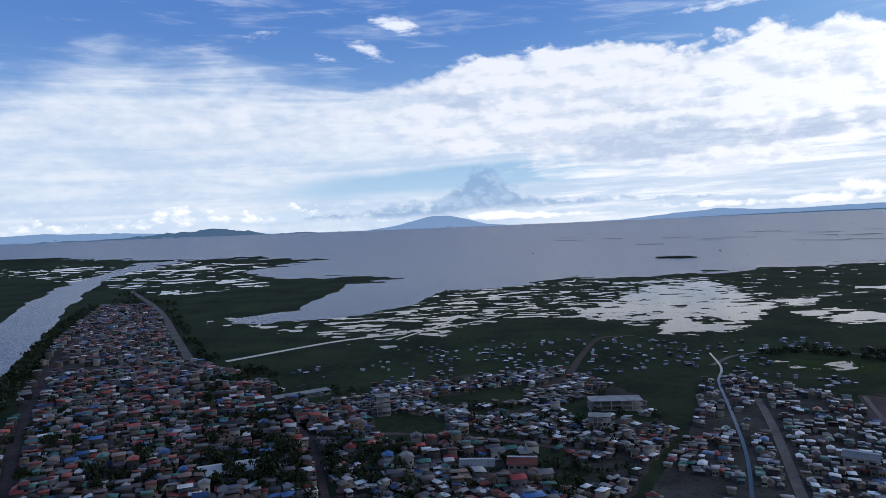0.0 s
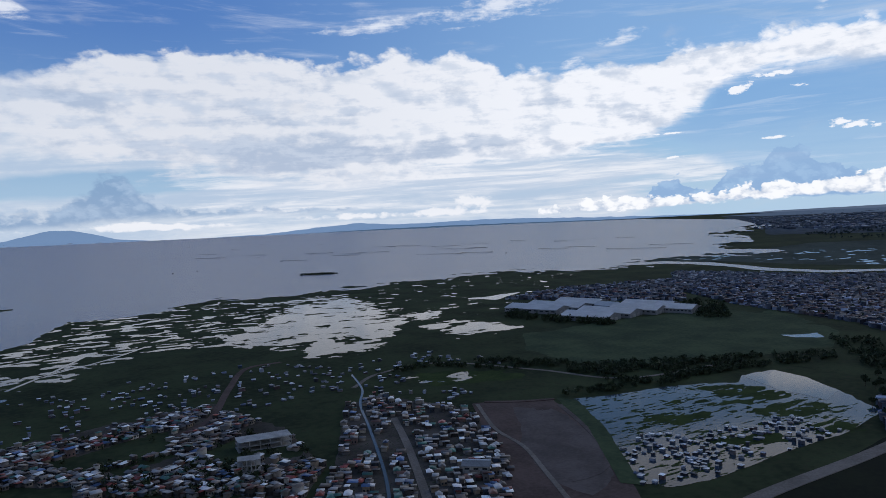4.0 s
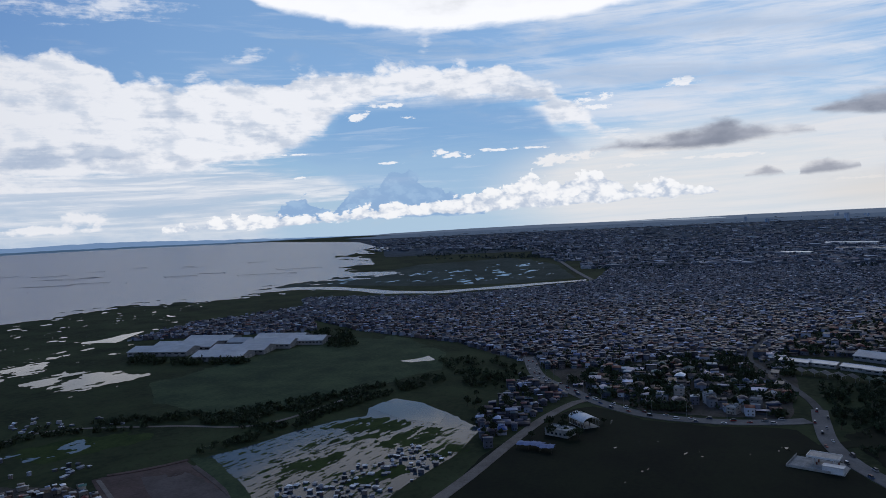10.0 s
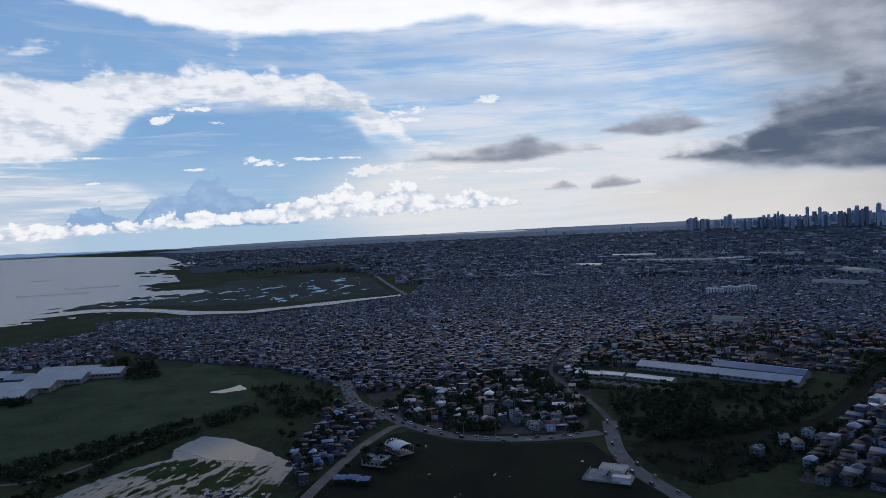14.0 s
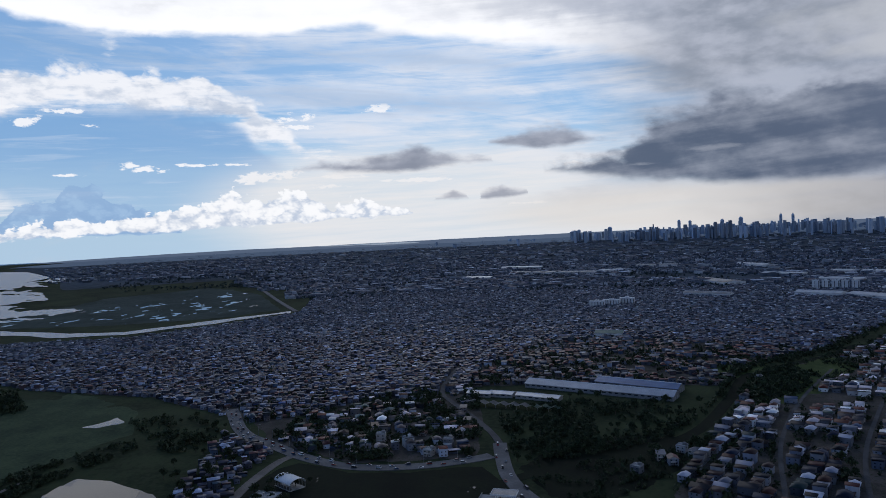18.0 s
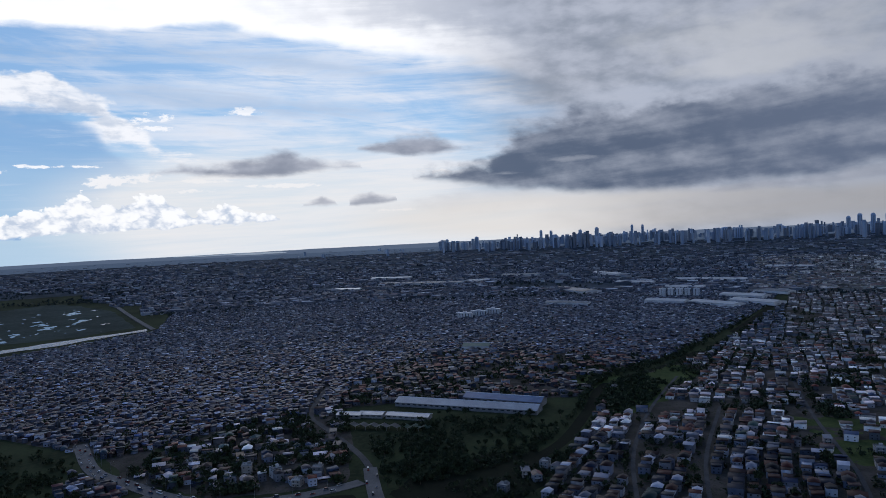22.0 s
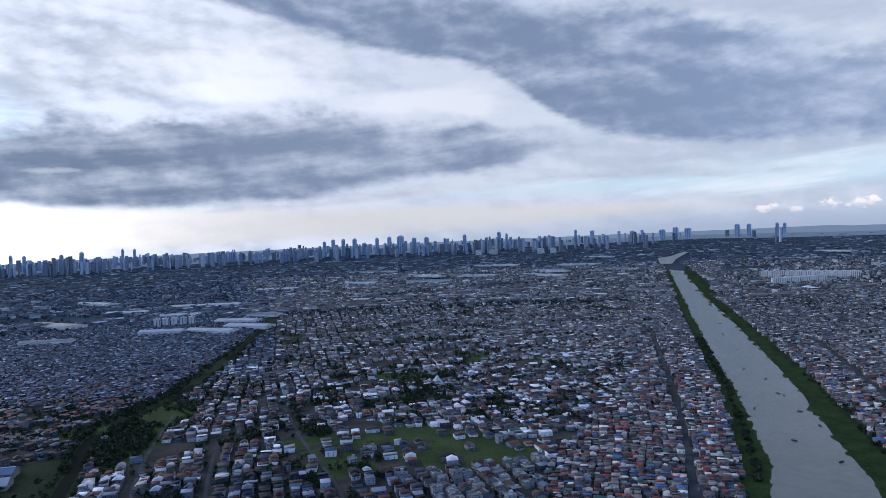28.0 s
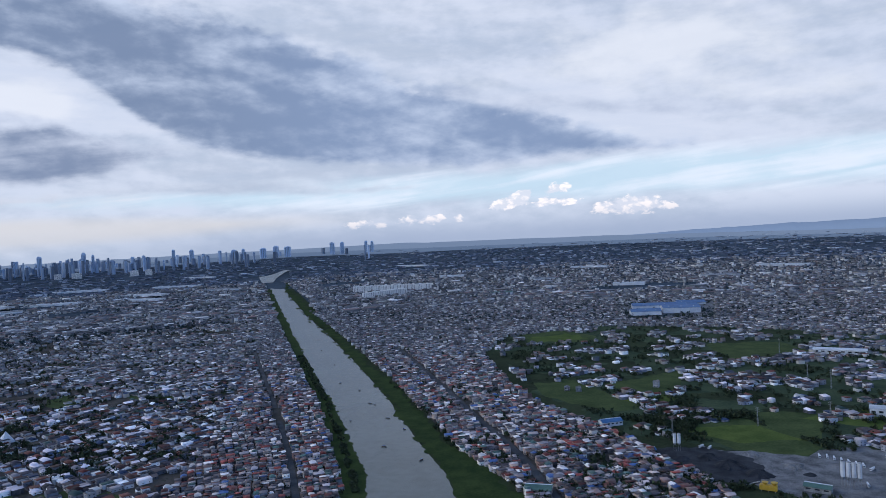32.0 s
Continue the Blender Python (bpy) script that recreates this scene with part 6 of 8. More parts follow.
for a, d, ln, wd in ((40.1, 787, 70, 46), (41.6, 821, 80, 46), (43.8, 847, 72, 46), (44.7, 886, 76, 46), (46.9, 853, 48, 42), (35.9, 857, 88, 46), (37.6, 879, 90, 46), (39.4, 913, 72, 46), (41.5, 872, 34, 24)):
    shed("warehouse", "long pale grey warehouse with a low gabled sheet roof", "warehouse", seat(a, d, 66 - a), ln, wd, 6.5, 4.6, PALE, DIMWALL, "warehouses in the meadow", bays=9)
shed("factory_hall", "very long white factory hall with a pale roof", "factory", seat(93.9, 702, 21), 150 * PLAN, 26, 5.5, 4.5, BLUEGREY, DIMWALL, bays=24, doors=2)
shed("factory_hall", "long factory hall with a blue sheet roof", "factory", seat(97.0, 722, 21), 84 * PLAN, 26, 6.5, 4.2, BLUE, DIMWALL, bays=12)
for a, d in ((84.4, 690), (86.2, 686), (88.4, 676), (89.9, 668)):
    shed("storage_shed", "low storage shed with a pale brown-grey roof", "shed", seat(a, d, 20), 30, 17, 4.5, 1.8, PALE, CONCRETE, "low sheds beside the factory", bays=4, doors=1)


def sawtooth(at, length, depth, teeth):
    t = thing("sawtooth_shed", "open shed with a folded grey-green sheet roof", "shed", "", at)
    step = length / teeth
    for i in range(teeth):
        x = -length / 2 + i * step
        bm = bmesh.new()
        v = [bm.verts.new(p) for p in ((x, -depth / 2, 3.6), (x + step / 2, -depth / 2, 6.4), (x + step, -depth / 2, 3.6), (x, depth / 2, 3.6), (x + step / 2, depth / 2, 6.4), (x + step, depth / 2, 3.6))]
        bm.faces.new((v[0], v[1], v[4], v[3]))
        bm.faces.new((v[1], v[2], v[5], v[4]))
        bmesh.ops.solidify(bm, geom=bm.faces[:], thickness=0.2)
        part("roof_fold", bm, GREENROOF if i > teeth * 0.6 else GREYROOF, t)
        for y in (-depth / 2 + 0.5, depth / 2 - 0.5):
            part("post", box(x + 0.2, y, -0.2, 0.35, 0.35, 3.9), STEEL, t)
    return t


sawtooth(seat(87.0, 637, 20), 90 * PLAN, 12, 9)
shed("covered_market", "long low hall with a weathered pale sheet roof among trees", "hall", seat(-16.6, 294, -4), 34 * PLAN, 16, 5, 2.2, PALE, CONCRETE, bays=10)
shed("covered_market", "low hall with a rust-red sheet roof", "hall", seat(5.9, 279, 2), 11 * PLAN, 11, 4.5, 1.8, REDROOF, CONCRETE, bays=4)
shed("covered_market", "low hall with a pale grey sheet roof", "hall", seat(2.2, 277, 2), 13 * PLAN, 11, 4.5, 1.8, GREYROOF, CONCRETE, bays=4)
shed("barn", "small barn with a grey sheet roof among shacks", "barn", seat(30.6, 313, 6), 15, 9, 4.5, 1.8, GREYROOF, CONCRETE, bays=3)
shed("blue_roof_hall", "hall with a bright blue sheet roof beside the fields", "hall", seat(176.2, 744, -25), 22 * PLAN, 15, 6, 2.6, BLUE, WHITE, bays=5)
shed("blue_roof_hall", "small shed with a blue sheet roof", "shed", seat(178.9, 654, -25), 15 * PLAN, 9, 4, 1.6, BLUE, CONCRETE, bays=3)
shed("green_roof_hall", "shed with a green sheet roof in the gravel yard", "shed", seat(190.9, 588, 10), 18 * PLAN, 13, 5, 2.0, GREENROOF, CONCRETE, bays=3)
shed("green_roof_hall", "green-roofed hall beside the floodway street", "hall", seat(170.4, 550, 10), 20 * PLAN, 17, 6, 2.4, GREENROOF, CONCRETE, bays=4)
shed("white_block_building", "white industrial building at the edge of the meadow", "factory", seat(195.6, 835, 0), 40 * PLAN, 22, 10, 1.2, PALE, WHITE, bays=6)
shed("white_block_building", "long white factory with a flat pale roof", "factory", seat(192.5, 1195, 4), 70 * PLAN, 25, 9, 1.5, WHITE, WHITE, bays=8)

FARSHEDS = [(90.4, 2676, 320, 40, 0, 14), (95.0, 2706, 100, 70, 1, -30), (102.7, 2105, 200, 62, 2, 60), (102.2, 1701, 108, 22, 0, 23), (105.4, 2900, 220, 60, 1, 60), (94.8, 1066, 40, 22, 3, 7), (109.8, 1718, 94, 36, 1, 20), (113.4, 1664, 120, 40, 1, 40), (116.2, 1705, 115, 44, 1, 36),
            (113.0, 2430, 220, 60, 1, 12), (111.2, 2120, 110, 46, 1, 20), (115.4, 1850, 110, 46, 1, 30), (117.4, 1960, 90, 40, 0, 30), (107.5, 2350, 120, 50, 1, 20), (98.5, 3000, 160, 50, 0, 10), (88.0, 3150, 180, 50, 1, 10), (84.5, 2500, 90, 36, 1, 16), (118.5, 3100, 180, 60, 1, 20),
            (124.8, 3250, 190, 55, 1, 30), (129.8, 3656, 330, 60, 1, 50), (130.5, 3173, 204, 50, 0, 2), (134.6, 3450, 180, 60, 1, 20), (139.4, 3314, 300, 50, 1, 40), (139.7, 3699, 320, 55, 1, 40), (145.6, 3638, 215, 45, 0, 27), (142.5, 4300, 260, 60, 1, 20), (160.7, 5368, 300, 60, 1, 40),
            (144.0, 5588, 300, 60, 1, 40), (136, 4600, 300, 60, 1, 20), (126, 4400, 300, 60, 0, 20), (164, 3600, 120, 45, 1, 10), (171.5, 3050, 100, 40, 0, -8), (178, 2600, 110, 40, 1, 6), (184.5, 2900, 130, 45, 0, -6), (189, 3500, 220, 50, 1, 10), (175, 3900, 200, 50, 1, 20), (168, 2400, 70, 30, 3, 10)]
for a, d, ln, wd, tone, turn in FARSHEDS:
    shed("far_factory", ("grey", "pale", "rust-streaked", "green-roofed")[tone] + " low factory hall in the crowded town", "factory", stand(a, d, turn), ln * PLAN, wd * PLAN, 9, 4, (GREYROOF, PALE, RUSTY, GREENROOF)[tone], WHITE, "factory halls in the town", bays=6, windows=False)



def blue_factory():
    t = thing("blue_factory", "large factory with bright blue roofs and white walls", "factory", "", stand(180.9, 1770, -8))
    for x, y, w, d, h in ((-76, -70, 84, 64, 11), (28, -30, 104, 76, 15), (-6, 62, 190, 62, 13), (82, 120, 84, 60, 12)):
        part("hall_wall", box(x, y, -0.5, w, d, h), WHITE, t)
        part("roof", prism([(y - d / 2 - 1, h - 0.4), (y, h + 5.2), (y + d / 2 + 1, h - 0.4), (y + d / 2 + 1, h - 0.1), (y, h + 5.6), (y - d / 2 - 1, h - 0.1)], w + 2, x0=x - w / 2 - 1), BLUE, t)
        for k in range(3):
            part("roof_light", box(x - w / 3 + k * w / 3, y - d / 4, h + 2.75, 2, d / 5, 0.5), TRIM, t)


blue_factory()
CLEAR.append([(177.5, 1600), (184.3, 1600), (184.3, 1960), (177.5, 1960)])


def arched_hall():
    t = thing("arched_hall", "open court hall with a white arched roof on posts", "hall", "", seat(68.8, 463, 58))
    r, ln, h = 7.5, 23, 5.0
    prof = [(r * math.cos(a), h + 3.8 * math.sin(a)) for a in np.linspace(0, math.pi, 13)]
    inner = [(y * 0.985, z - 0.25) for y, z in prof[::-1]]
    part("arched_roof", prism(prof + inner, ln), WHITE, t)
    for i in range(6):
        for y in (-r + 0.3, r - 0.3):
            part("post", tube(0.25, 0.25, h + 0.3, (-ln / 2 + 0.8 + i * (ln - 1.6) / 5, y, -0.2), 8), STEEL, t)
    part("floor_slab", box(0, 0, -0.1, ln, 2 * r, 0.25), CONCRETE, t)
    part("bleacher", prism([(-r + 1, 0.1), (-r + 1, 2.2), (-r + 2, 2.2), (-r + 2, 1.2), (-r + 3, 1.2), (-r + 3, 0.1)], ln * 0.8), WOOD, t)


arched_hall()


def flat_building():
    t = thing("flat_roof_building", "low concrete building with a flat roof and parapet", "building", "", seat(66.9, 440, 30))
    part("wall", box(0, 0, -0.2, 20, 13, 5.2), CONCRETE, t)
    for x, y, sx, sy in ((0, -6.4, 20, 0.3), (0, 6.4, 20, 0.3), (-9.9, 0, 0.3, 12.4), (9.9, 0, 0.3, 12.4)):
        part("parapet", box(x, y, 5.0, sx, sy, 0.9), CONCRETE, t)
    for i in range(5):
        part("window", box(-7.5 + i * 3.7, -6.52, 1.6, 1.8, 0.1, 1.6), GLASS, t)
    for x, y in ((-3, 2), (2, -1), (5, 3), (-6, -2)):
        part("roof_tank", tube(0.7, 0.7, 1.3, (x, y, 5.02), 10), STEEL, t)


flat_building()
tarp = thing("tarpaulin_shelter", "market stalls under blue tarpaulins", "shelter", "", seat(64.9, 411, 20))
for i, (x, y, rz) in enumerate(((-9, 0, 0.1), (0, 1.5, -0.15), (9, -1, 0.2))):
    bm = bmesh.new()
    bmesh.ops.create_grid(bm, x_segments=6, y_segments=6, size=5.2, matrix=Matrix.Translation((x, y, 3.4)) @ Matrix.Rotation(rz, 4, "Z"))
    for v in bm.verts:
        v.co.z += 0.9 - 0.13 * abs(v.co.y - y) + 0.25 * math.sin(v.co.x * 1.3 + i)
    part("tarpaulin", bm, TARP, tarp)
    for px in (-4.6, 4.6):
        for py in (-4.6, 4.6):
            part("pole", tube(0.08, 0.08, 3.7, (x + px, y + py, -0.1), 6), WOOD, tarp)


def fuel_station():
    t = thing("fuel_station", "fuel station with a flat pale canopy and a small shop", "fuel station", "", seat(85.9, 412, 12))
    part("forecourt", box(0, 0, -0.1, 34, 26, 0.35), CONCRETE, t)
    part("canopy", box(2, 4, 5.4, 19, 12, 0.9, bevel=0.1), GREYROOF, t, "flat canopy with a grey deck")
    for x, y, sx, sy in ((2, -2.1, 19.3, 0.25), (2, 10.1, 19.3, 0.25), (-7.6, 4, 0.25, 12), (11.6, 4, 0.25, 12)):
        part("canopy_edge", box(x, y, 5.35, sx, sy, 1.25), WHITE, t)
    for x in (-4, 8):
        for y in (1, 7):
            part("column", box(x, y, 0.2, 0.6, 0.6, 5.3), WHITE, t)
            part("fuel_pump", box(x + 2, y, 0.2, 0.9, 0.6, 1.8, bevel=0.08), REDROOF, t)
    part("shop_wall", box(10, -9, 0.2, 12, 6, 4), WHITE, t)
    part("shop_roof", box(10, -9, 4.2, 12.6, 6.6, 0.35), PALE, t)
    part("shop_window", box(10, -5.95, 1, 8, 0.1, 2.2), GLASS, t)
    part("boundary_wall", box(-17.2, 0, -0.2, 0.3, 26, 2.0), CONCRETE, t)
    part("boundary_wall", box(-4, -13, -0.2, 26, 0.3, 2.0), CONCRETE, t)


fuel_station()


def apartment(at, w, d, floors, group, label, mat=CREAM):
    t = thing("apartment_block", label, "apartment block", group, at)
    h = floors * 3.0
    part("wall", box(0, 0, -1, w, d, h + 1), mat, t)
    for k in range(int(w // 7)):
        x = -w / 2 + (k + 0.5) * w / int(w // 7)
        part("bay", box(x, -d / 2 - 0.8, -1, 3.6, 1.7, h + 1.2), mat, t)
        part("window_column", box(x + 2.6, -d / 2 - 0.05, 1, 1.4, 0.2, h - 2), GLASS, t)
    part("roof_parapet", box(0, 0, h, w + 0.4, d + 0.4, 1.1), mat, t)
    part("stair_head", box(0, 0, h + 1, w * 0.25, d * 0.5, 3), mat, t)
    return t


for i in range(11):
    f = i / 10
    apartment(stand(156.3 + 5.6 * f, 2850 - 60 * f, 8), 46, 18, 10, "cream apartment blocks", "ten-storey cream apartment block in a row above low houses")
for i in range(6):
    f = i / 5
    apartment(stand(157.0 + 2.9 * f, 2500 + 120 * f, -16), 40, 18, 9, "cream apartment blocks", "ten-storey cream apartment block in a row above low houses")
for i in range(5):
    apartment(stand(109.5 + 0.62 * i, 1885, 0), 20, 14, 8, "white slab blocks", "white mid-rise slab block among factory halls", WHITE)
for a, d, w in ((139.6, 7300, 60), (140.6, 7300, 50), (135.8, 7700, 70), (134.6, 7800, 50)):
    apartment(stand(a, d, 0), w * 1.6, 50, 22, "far apartment blocks", "distant pale apartment slab below the skyline")
for i, (x, w) in enumerate(((93.9, 30), (95.0, 34), (96.2, 30))):
    apartment(stand(x, 1480 + 30 * i, 10), w * PLAN, 16, 5, "hospital wings", "white five-storey building rising above crowded roofs", WHITE)


def construction(at, w, d, floors, label):
    """An unfinished frame: slabs, columns and some block walls."""
    t = thing("unfinished_building", label, "building", "", at)
    for f in range(floors + 1):
        part("slab", box(0, 0, f * 3.2 - 0.1, w, d, 0.28), CONCRETE, t)
        if f < floors:
            for i in range(6):
                for y in (-d / 2 + 0.4, d / 2 - 0.4):
                    part("column", box(-w / 2 + 0.4 + i * (w - 0.8) / 5, y, f * 3.2 + 0.1, 0.45, 0.45, 3.1), CONCRETE, t)
            part("block_wall", box(-w * 0.2, d / 2 - 0.45, f * 3.2 + 0.15, w * 0.55, 0.2, 2.0), CONCRETE, t)
    return t


construction(seat(13.4, 372, -10), 34, 14, 2, "unfinished grey concrete building with open floors")
construction(seat(-11.8, 417, -20), 42, 10, 1, "unfinished low concrete building beside the houses")
construction(seat(-5.3, 366, 0), 9, 9, 4, "narrow grey unfinished concrete tower house")
construction(seat(12.2, 331, 0), 13, 9, 3, "grey unfinished concrete house among shacks")

tent = thing("tent_roof_chapel", "white steep tent-roofed chapel between houses", "chapel", "", seat(131.0, 914, 25))
bm = bmesh.new()
bmesh.ops.create_cone(bm, cap_ends=True, segments=4, radius1=13, radius2=0.4, depth=15, matrix=Matrix.Translation((0, 0, 9.2)))
part("pyramid_roof", bm, WHITE, tent, "white pyramid roof")
part("wall", box(0, 0, -0.2, 15, 15, 2.4, turn=radians(45)), CONCRETE, tent)


# ---------------------------------------------------------------- concrete plant
def silo(at, n, h, label):
    t = thing("cement_silos", label, "silo", "cement silos", at)
    for i in range(n):
        x = (i - (n - 1) / 2) * 4.6
        s = part("silo", tube(1.9, 1.9, h * 0.55, (x, 0, h * 0.45), 16), WHITE, t)
        part("cone", tube(0.4, 1.9, h * 0.13, (x, 0, h * 0.32), 16), STEEL, s)
        part("top_rail", tube(1.95, 1.95, 0.35, (x, 0, h + 0.02), 16), STEEL, s)
        for a in range(4):
            part("leg", box(x + 1.6 * math.cos(a * 1.571 + 0.785), 1.6 * math.sin(a * 1.571 + 0.785), -0.3, 0.25, 0.25, h * 0.47), STEEL, s)


silo(seat(193.0, 600), 4, 25, "four tall white cement silos on steel legs")
silo(seat(181.2, 664), 2, 19, "two white cement silos on steel legs")


def heap(az, dist, r, h, mat, label):
    bm = bmesh.new()
    bmesh.ops.create_cone(bm, cap_ends=True, segments=20, radius1=r, radius2=r * 0.15, depth=h)
    bmesh.ops.subdivide_edges(bm, edges=bm.edges[:], cuts=2, use_grid_fill=True)
    for v in bm.verts:
        v.co += Vector((noise.noise(v.co * 0.15), noise.noise(v.co * 0.15 + Vector((9, 0, 0))), 0.4 * noise.noise(v.co * 0.2))) * r * 0.25
        v.co.z += h / 2 - 0.4
    me = bpy.data.meshes.new("aggregate_heap")
    bm.to_mesh(me)
    bm.free()
    me.materials.append(mat)
    ob = new("aggregate_heap", me)
    ob.matrix_world = seat(az, dist)
    tagged(ob, label, "heap", "heaps in the yard")


for az_, d_, r_, h_, m_ in ((183.5, 648, 15, 5, COAL), (185, 628, 18, 7, COAL), (187, 612, 15, 6, COAL), (181.6, 640, 10, 4, COAL), (189.5, 640, 16, 3, GRAVEL), (192.5, 650, 14, 3, GRAVEL), (190.4, 622, 7, 3, COAL), (186.5, 665, 12, 4, GRAVEL)):
    heap(az_, d_, r_, h_, m_, "heap of dark aggregate" if m_ is COAL else "heap of pale gravel")

plant = thing("batching_plant", "yellow gravel screening machine with a conveyor", "machine", "", seat(187.3, 577, 10))
part("frame", box(4, 0, 1.5, 15, 6, 4.5), YELLOW, plant)
part("hopper", tube(1.2, 3.4, 3, (9, 0, 6), 8), YELLOW, plant)
part("hopper", tube(1.2, 3.2, 2.6, (1, 0, 6), 8), YELLOW, plant)
part("conveyor", box(0, 0, -0.4, 18, 1.2, 0.8), STEEL, plant).matrix_local = Matrix.Translation((-12, 1, 4.2)) @ Matrix.Rotation(radians(-24), 4, "Y")
for x in (-2, 4, 10):
    for y in (-2.6, 2.6):
        part("leg", box(x, y, -0.2, 0.4, 0.4, 1.9), STEEL, plant)


# ---------------------------------------------------------------- vehicles
def wheel(parent, x, y, r):
    w = part("wheel", tube(r, r, 0.24, (x, y + 0.12, r), 12, tilt=Matrix.Rotation(radians(90), 4, "X")), TYRE, parent)
    part("rim", tube(r * 0.55, r * 0.55, 0.28, (x, y + 0.14, r), 10, tilt=Matrix.Rotation(radians(90), 4, "X")), STEEL, w)


def car_proto(kind):
    ln, wd, h0, h1 = {"sedan": (4.4, 1.75, 0.85, 1.42), "van": (4.9, 1.85, 1.0, 1.95), "jeepney": (6.6, 2.0, 1.15, 2.3)}[kind]
    t = thing(kind, {"sedan": "small saloon car on the road", "van": "boxy van on the road", "jeepney": "long passenger jeepney on the road"}[kind], "car", "traffic")
    part("body", prism([(-wd / 2, 0.3), (wd / 2, 0.3), (wd / 2, h0 * 0.9), (wd / 2 - 0.08, h0), (-wd / 2 + 0.08, h0), (-wd / 2, h0 * 0.9)], ln), CARPAINT, t)
    back = -ln / 2 + (0.7 if kind == "sedan" else 0.1)
    front = ln / 2 - (1.3 if kind != "van" else 0.8)
    bm = bmesh.new()
    y = wd / 2 - 0.12
    v = [bm.verts.new(p) for p in ((back, -y, h0), (front, -y, h0), (front, y, h0), (back, y, h0), (back + 0.35, -y + 0.12, h1), (front - 0.55, -y + 0.12, h1), (front - 0.55, y - 0.12, h1), (back + 0.35, y - 0.12, h1))]
    for f in ((0, 1, 5, 4), (1, 2, 6, 5), (2, 3, 7, 6), (3, 0, 4, 7), (4, 5, 6, 7)):
        bm.faces.new([v[i] for i in f])
    part("cabin", bm, GLASS, t, "dark glazed cabin")
    part("roof", box((back + front - 0.2) / 2, 0, h1 - 0.02, front - back - 0.9, wd - 0.5, 0.07), CARPAINT, t)
    for x in (-ln * 0.31, ln * 0.31):
        for yy in (-wd / 2 + 0.02, wd / 2 - 0.02):
            wheel(t, x, yy, 0.33)
    return t


def along(line, at, off, zz):
    """A pose at a share of a line's length, off to one side."""
    n = len(line) - 1
    k = min(int(at * n), n - 1)
    p, q = line[k], line[k + 1]
    v = p.lerp(q, at * n - k)
    t = (q - p).normalized()
    return Matrix.Translation((v.x - t.y * off, v.y + t.x * off, v.z + zz)) @ Matrix.Rotation(math.atan2(t.y, t.x), 4, "Z")


vr = random.Random(5)
fleet = [car_proto(k) for k in ("sedan", "van", "jeepney")]
used = [0, 0, 0]
for line, n, zz in ((main_line, 44, 0.52), (south_line, 20, 0.57)):
    for i in range(n):
        side = 1 if i % 2 else -1
        m = along(line, (i + vr.uniform(0.1, 0.7)) / n * 0.96 + 0.01, side * vr.choice((2.2, 5.2)), zz)
        if side > 0:
            m = m @ Matrix.Rotation(math.pi, 4, "Z")
        k = vr.choice((0, 0, 1, 1, 2))
        if used[k] == 0:
            fleet[k].matrix_world = m
        else:
            copy_thing(fleet[k], m)
        used[k] += 1


def mixer_truck(at):
    t = thing("mixer_truck", "white concrete mixer truck parked in the yard", "truck", "mixer trucks", at)
    part("cab", box(3.2, 0, 0.7, 1.8, 2.3, 2.1, bevel=0.15), WHITE, t)
    part("windscreen", box(4.12, 0, 1.7, 0.06, 2.0, 0.8), GLASS, t)
    part("chassis", box(-0.5, 0, 0.7, 8, 1.0, 0.35), STEEL, t)
    part("drum", tube(1.25, 0.7, 4.6, (1.6, 0, 2.2), 12, tilt=Matrix.Rotation(radians(-80), 4, "Y")), WHITE, t)
    for x in (3.0, -1.6, -3.0):
        for y in (-1.0, 1.0):
            wheel(t, x, y, 0.5)
    return t


first = mixer_truck(seat(191.0, 672, 80))
for i in range(6):
    copy_thing(first, seat(191.5 + 0.45 * i, 672 - 3 * i, 80 + vr.uniform(-8, 8)))
for a, d in ((194.3, 650), (194.0, 610), (195.2, 690), (183.0, 676), (183.6, 674)):
    copy_thing(first, seat(a, d, vr.uniform(0, 180)))


# ---------------------------------------------------------------- lamp posts and masts
def lamp_post():
    t = thing("street_lamp", "tall thin grey roadside lamp post", "street lamp", "lamps along the main road")
    part("pole", tube(0.16, 0.09, 11, (0, 0, -0.3), 8), STEEL, t)
    part("arm", box(0, 1.2, 10.5, 0.1, 2.6, 0.1), STEEL, t)
    part("lamp_head", box(0, 2.4, 10.42, 0.3, 0.8, 0.16, bevel=0.03), TRIM, t)
    return t


lp = lamp_post()
for i in range(13):
    m = along(main_line, 0.03 + i * 0.075, 9.6, 0.0)
    if i == 0:
        lp.matrix_world = m
    else:
        copy_thing(lp, m)


def mast(at, h):
    t = thing("power_mast", "slim lattice power mast in the meadow", "mast", "power masts", at)
    for x in (-0.8, 0.8):
        for y in (-0.8, 0.8):
            part("leg", tube(0.12, 0.08, h, (x, y, -0.3), 6, tilt=Matrix.Rotation(-x * 0.03, 4, "Y") @ Matrix.Rotation(y * 0.03, 4, "X")), STEEL, t)
    for k in range(6):
        part("brace", box(0, 0, h * (k + 1) / 7, 1.7 - k * 0.2, 1.7 - k * 0.2, 0.12), STEEL, t)
    for k in (0.8, 0.9, 0.99):
        part("cross_arm", box(0, 0, h * k, 5.5, 0.25, 0.25), STEEL, t)


for a, d, h in ((188.6, 1180, 30), (191.9, 945, 30), (191.8, 806, 22), (187.0, 757, 24), (180.9, 715, 22), (190.4, 1010, 26)):
    mast(seat(a, d, 30), h)
mast(stand(97.5, 905, 0), 26)


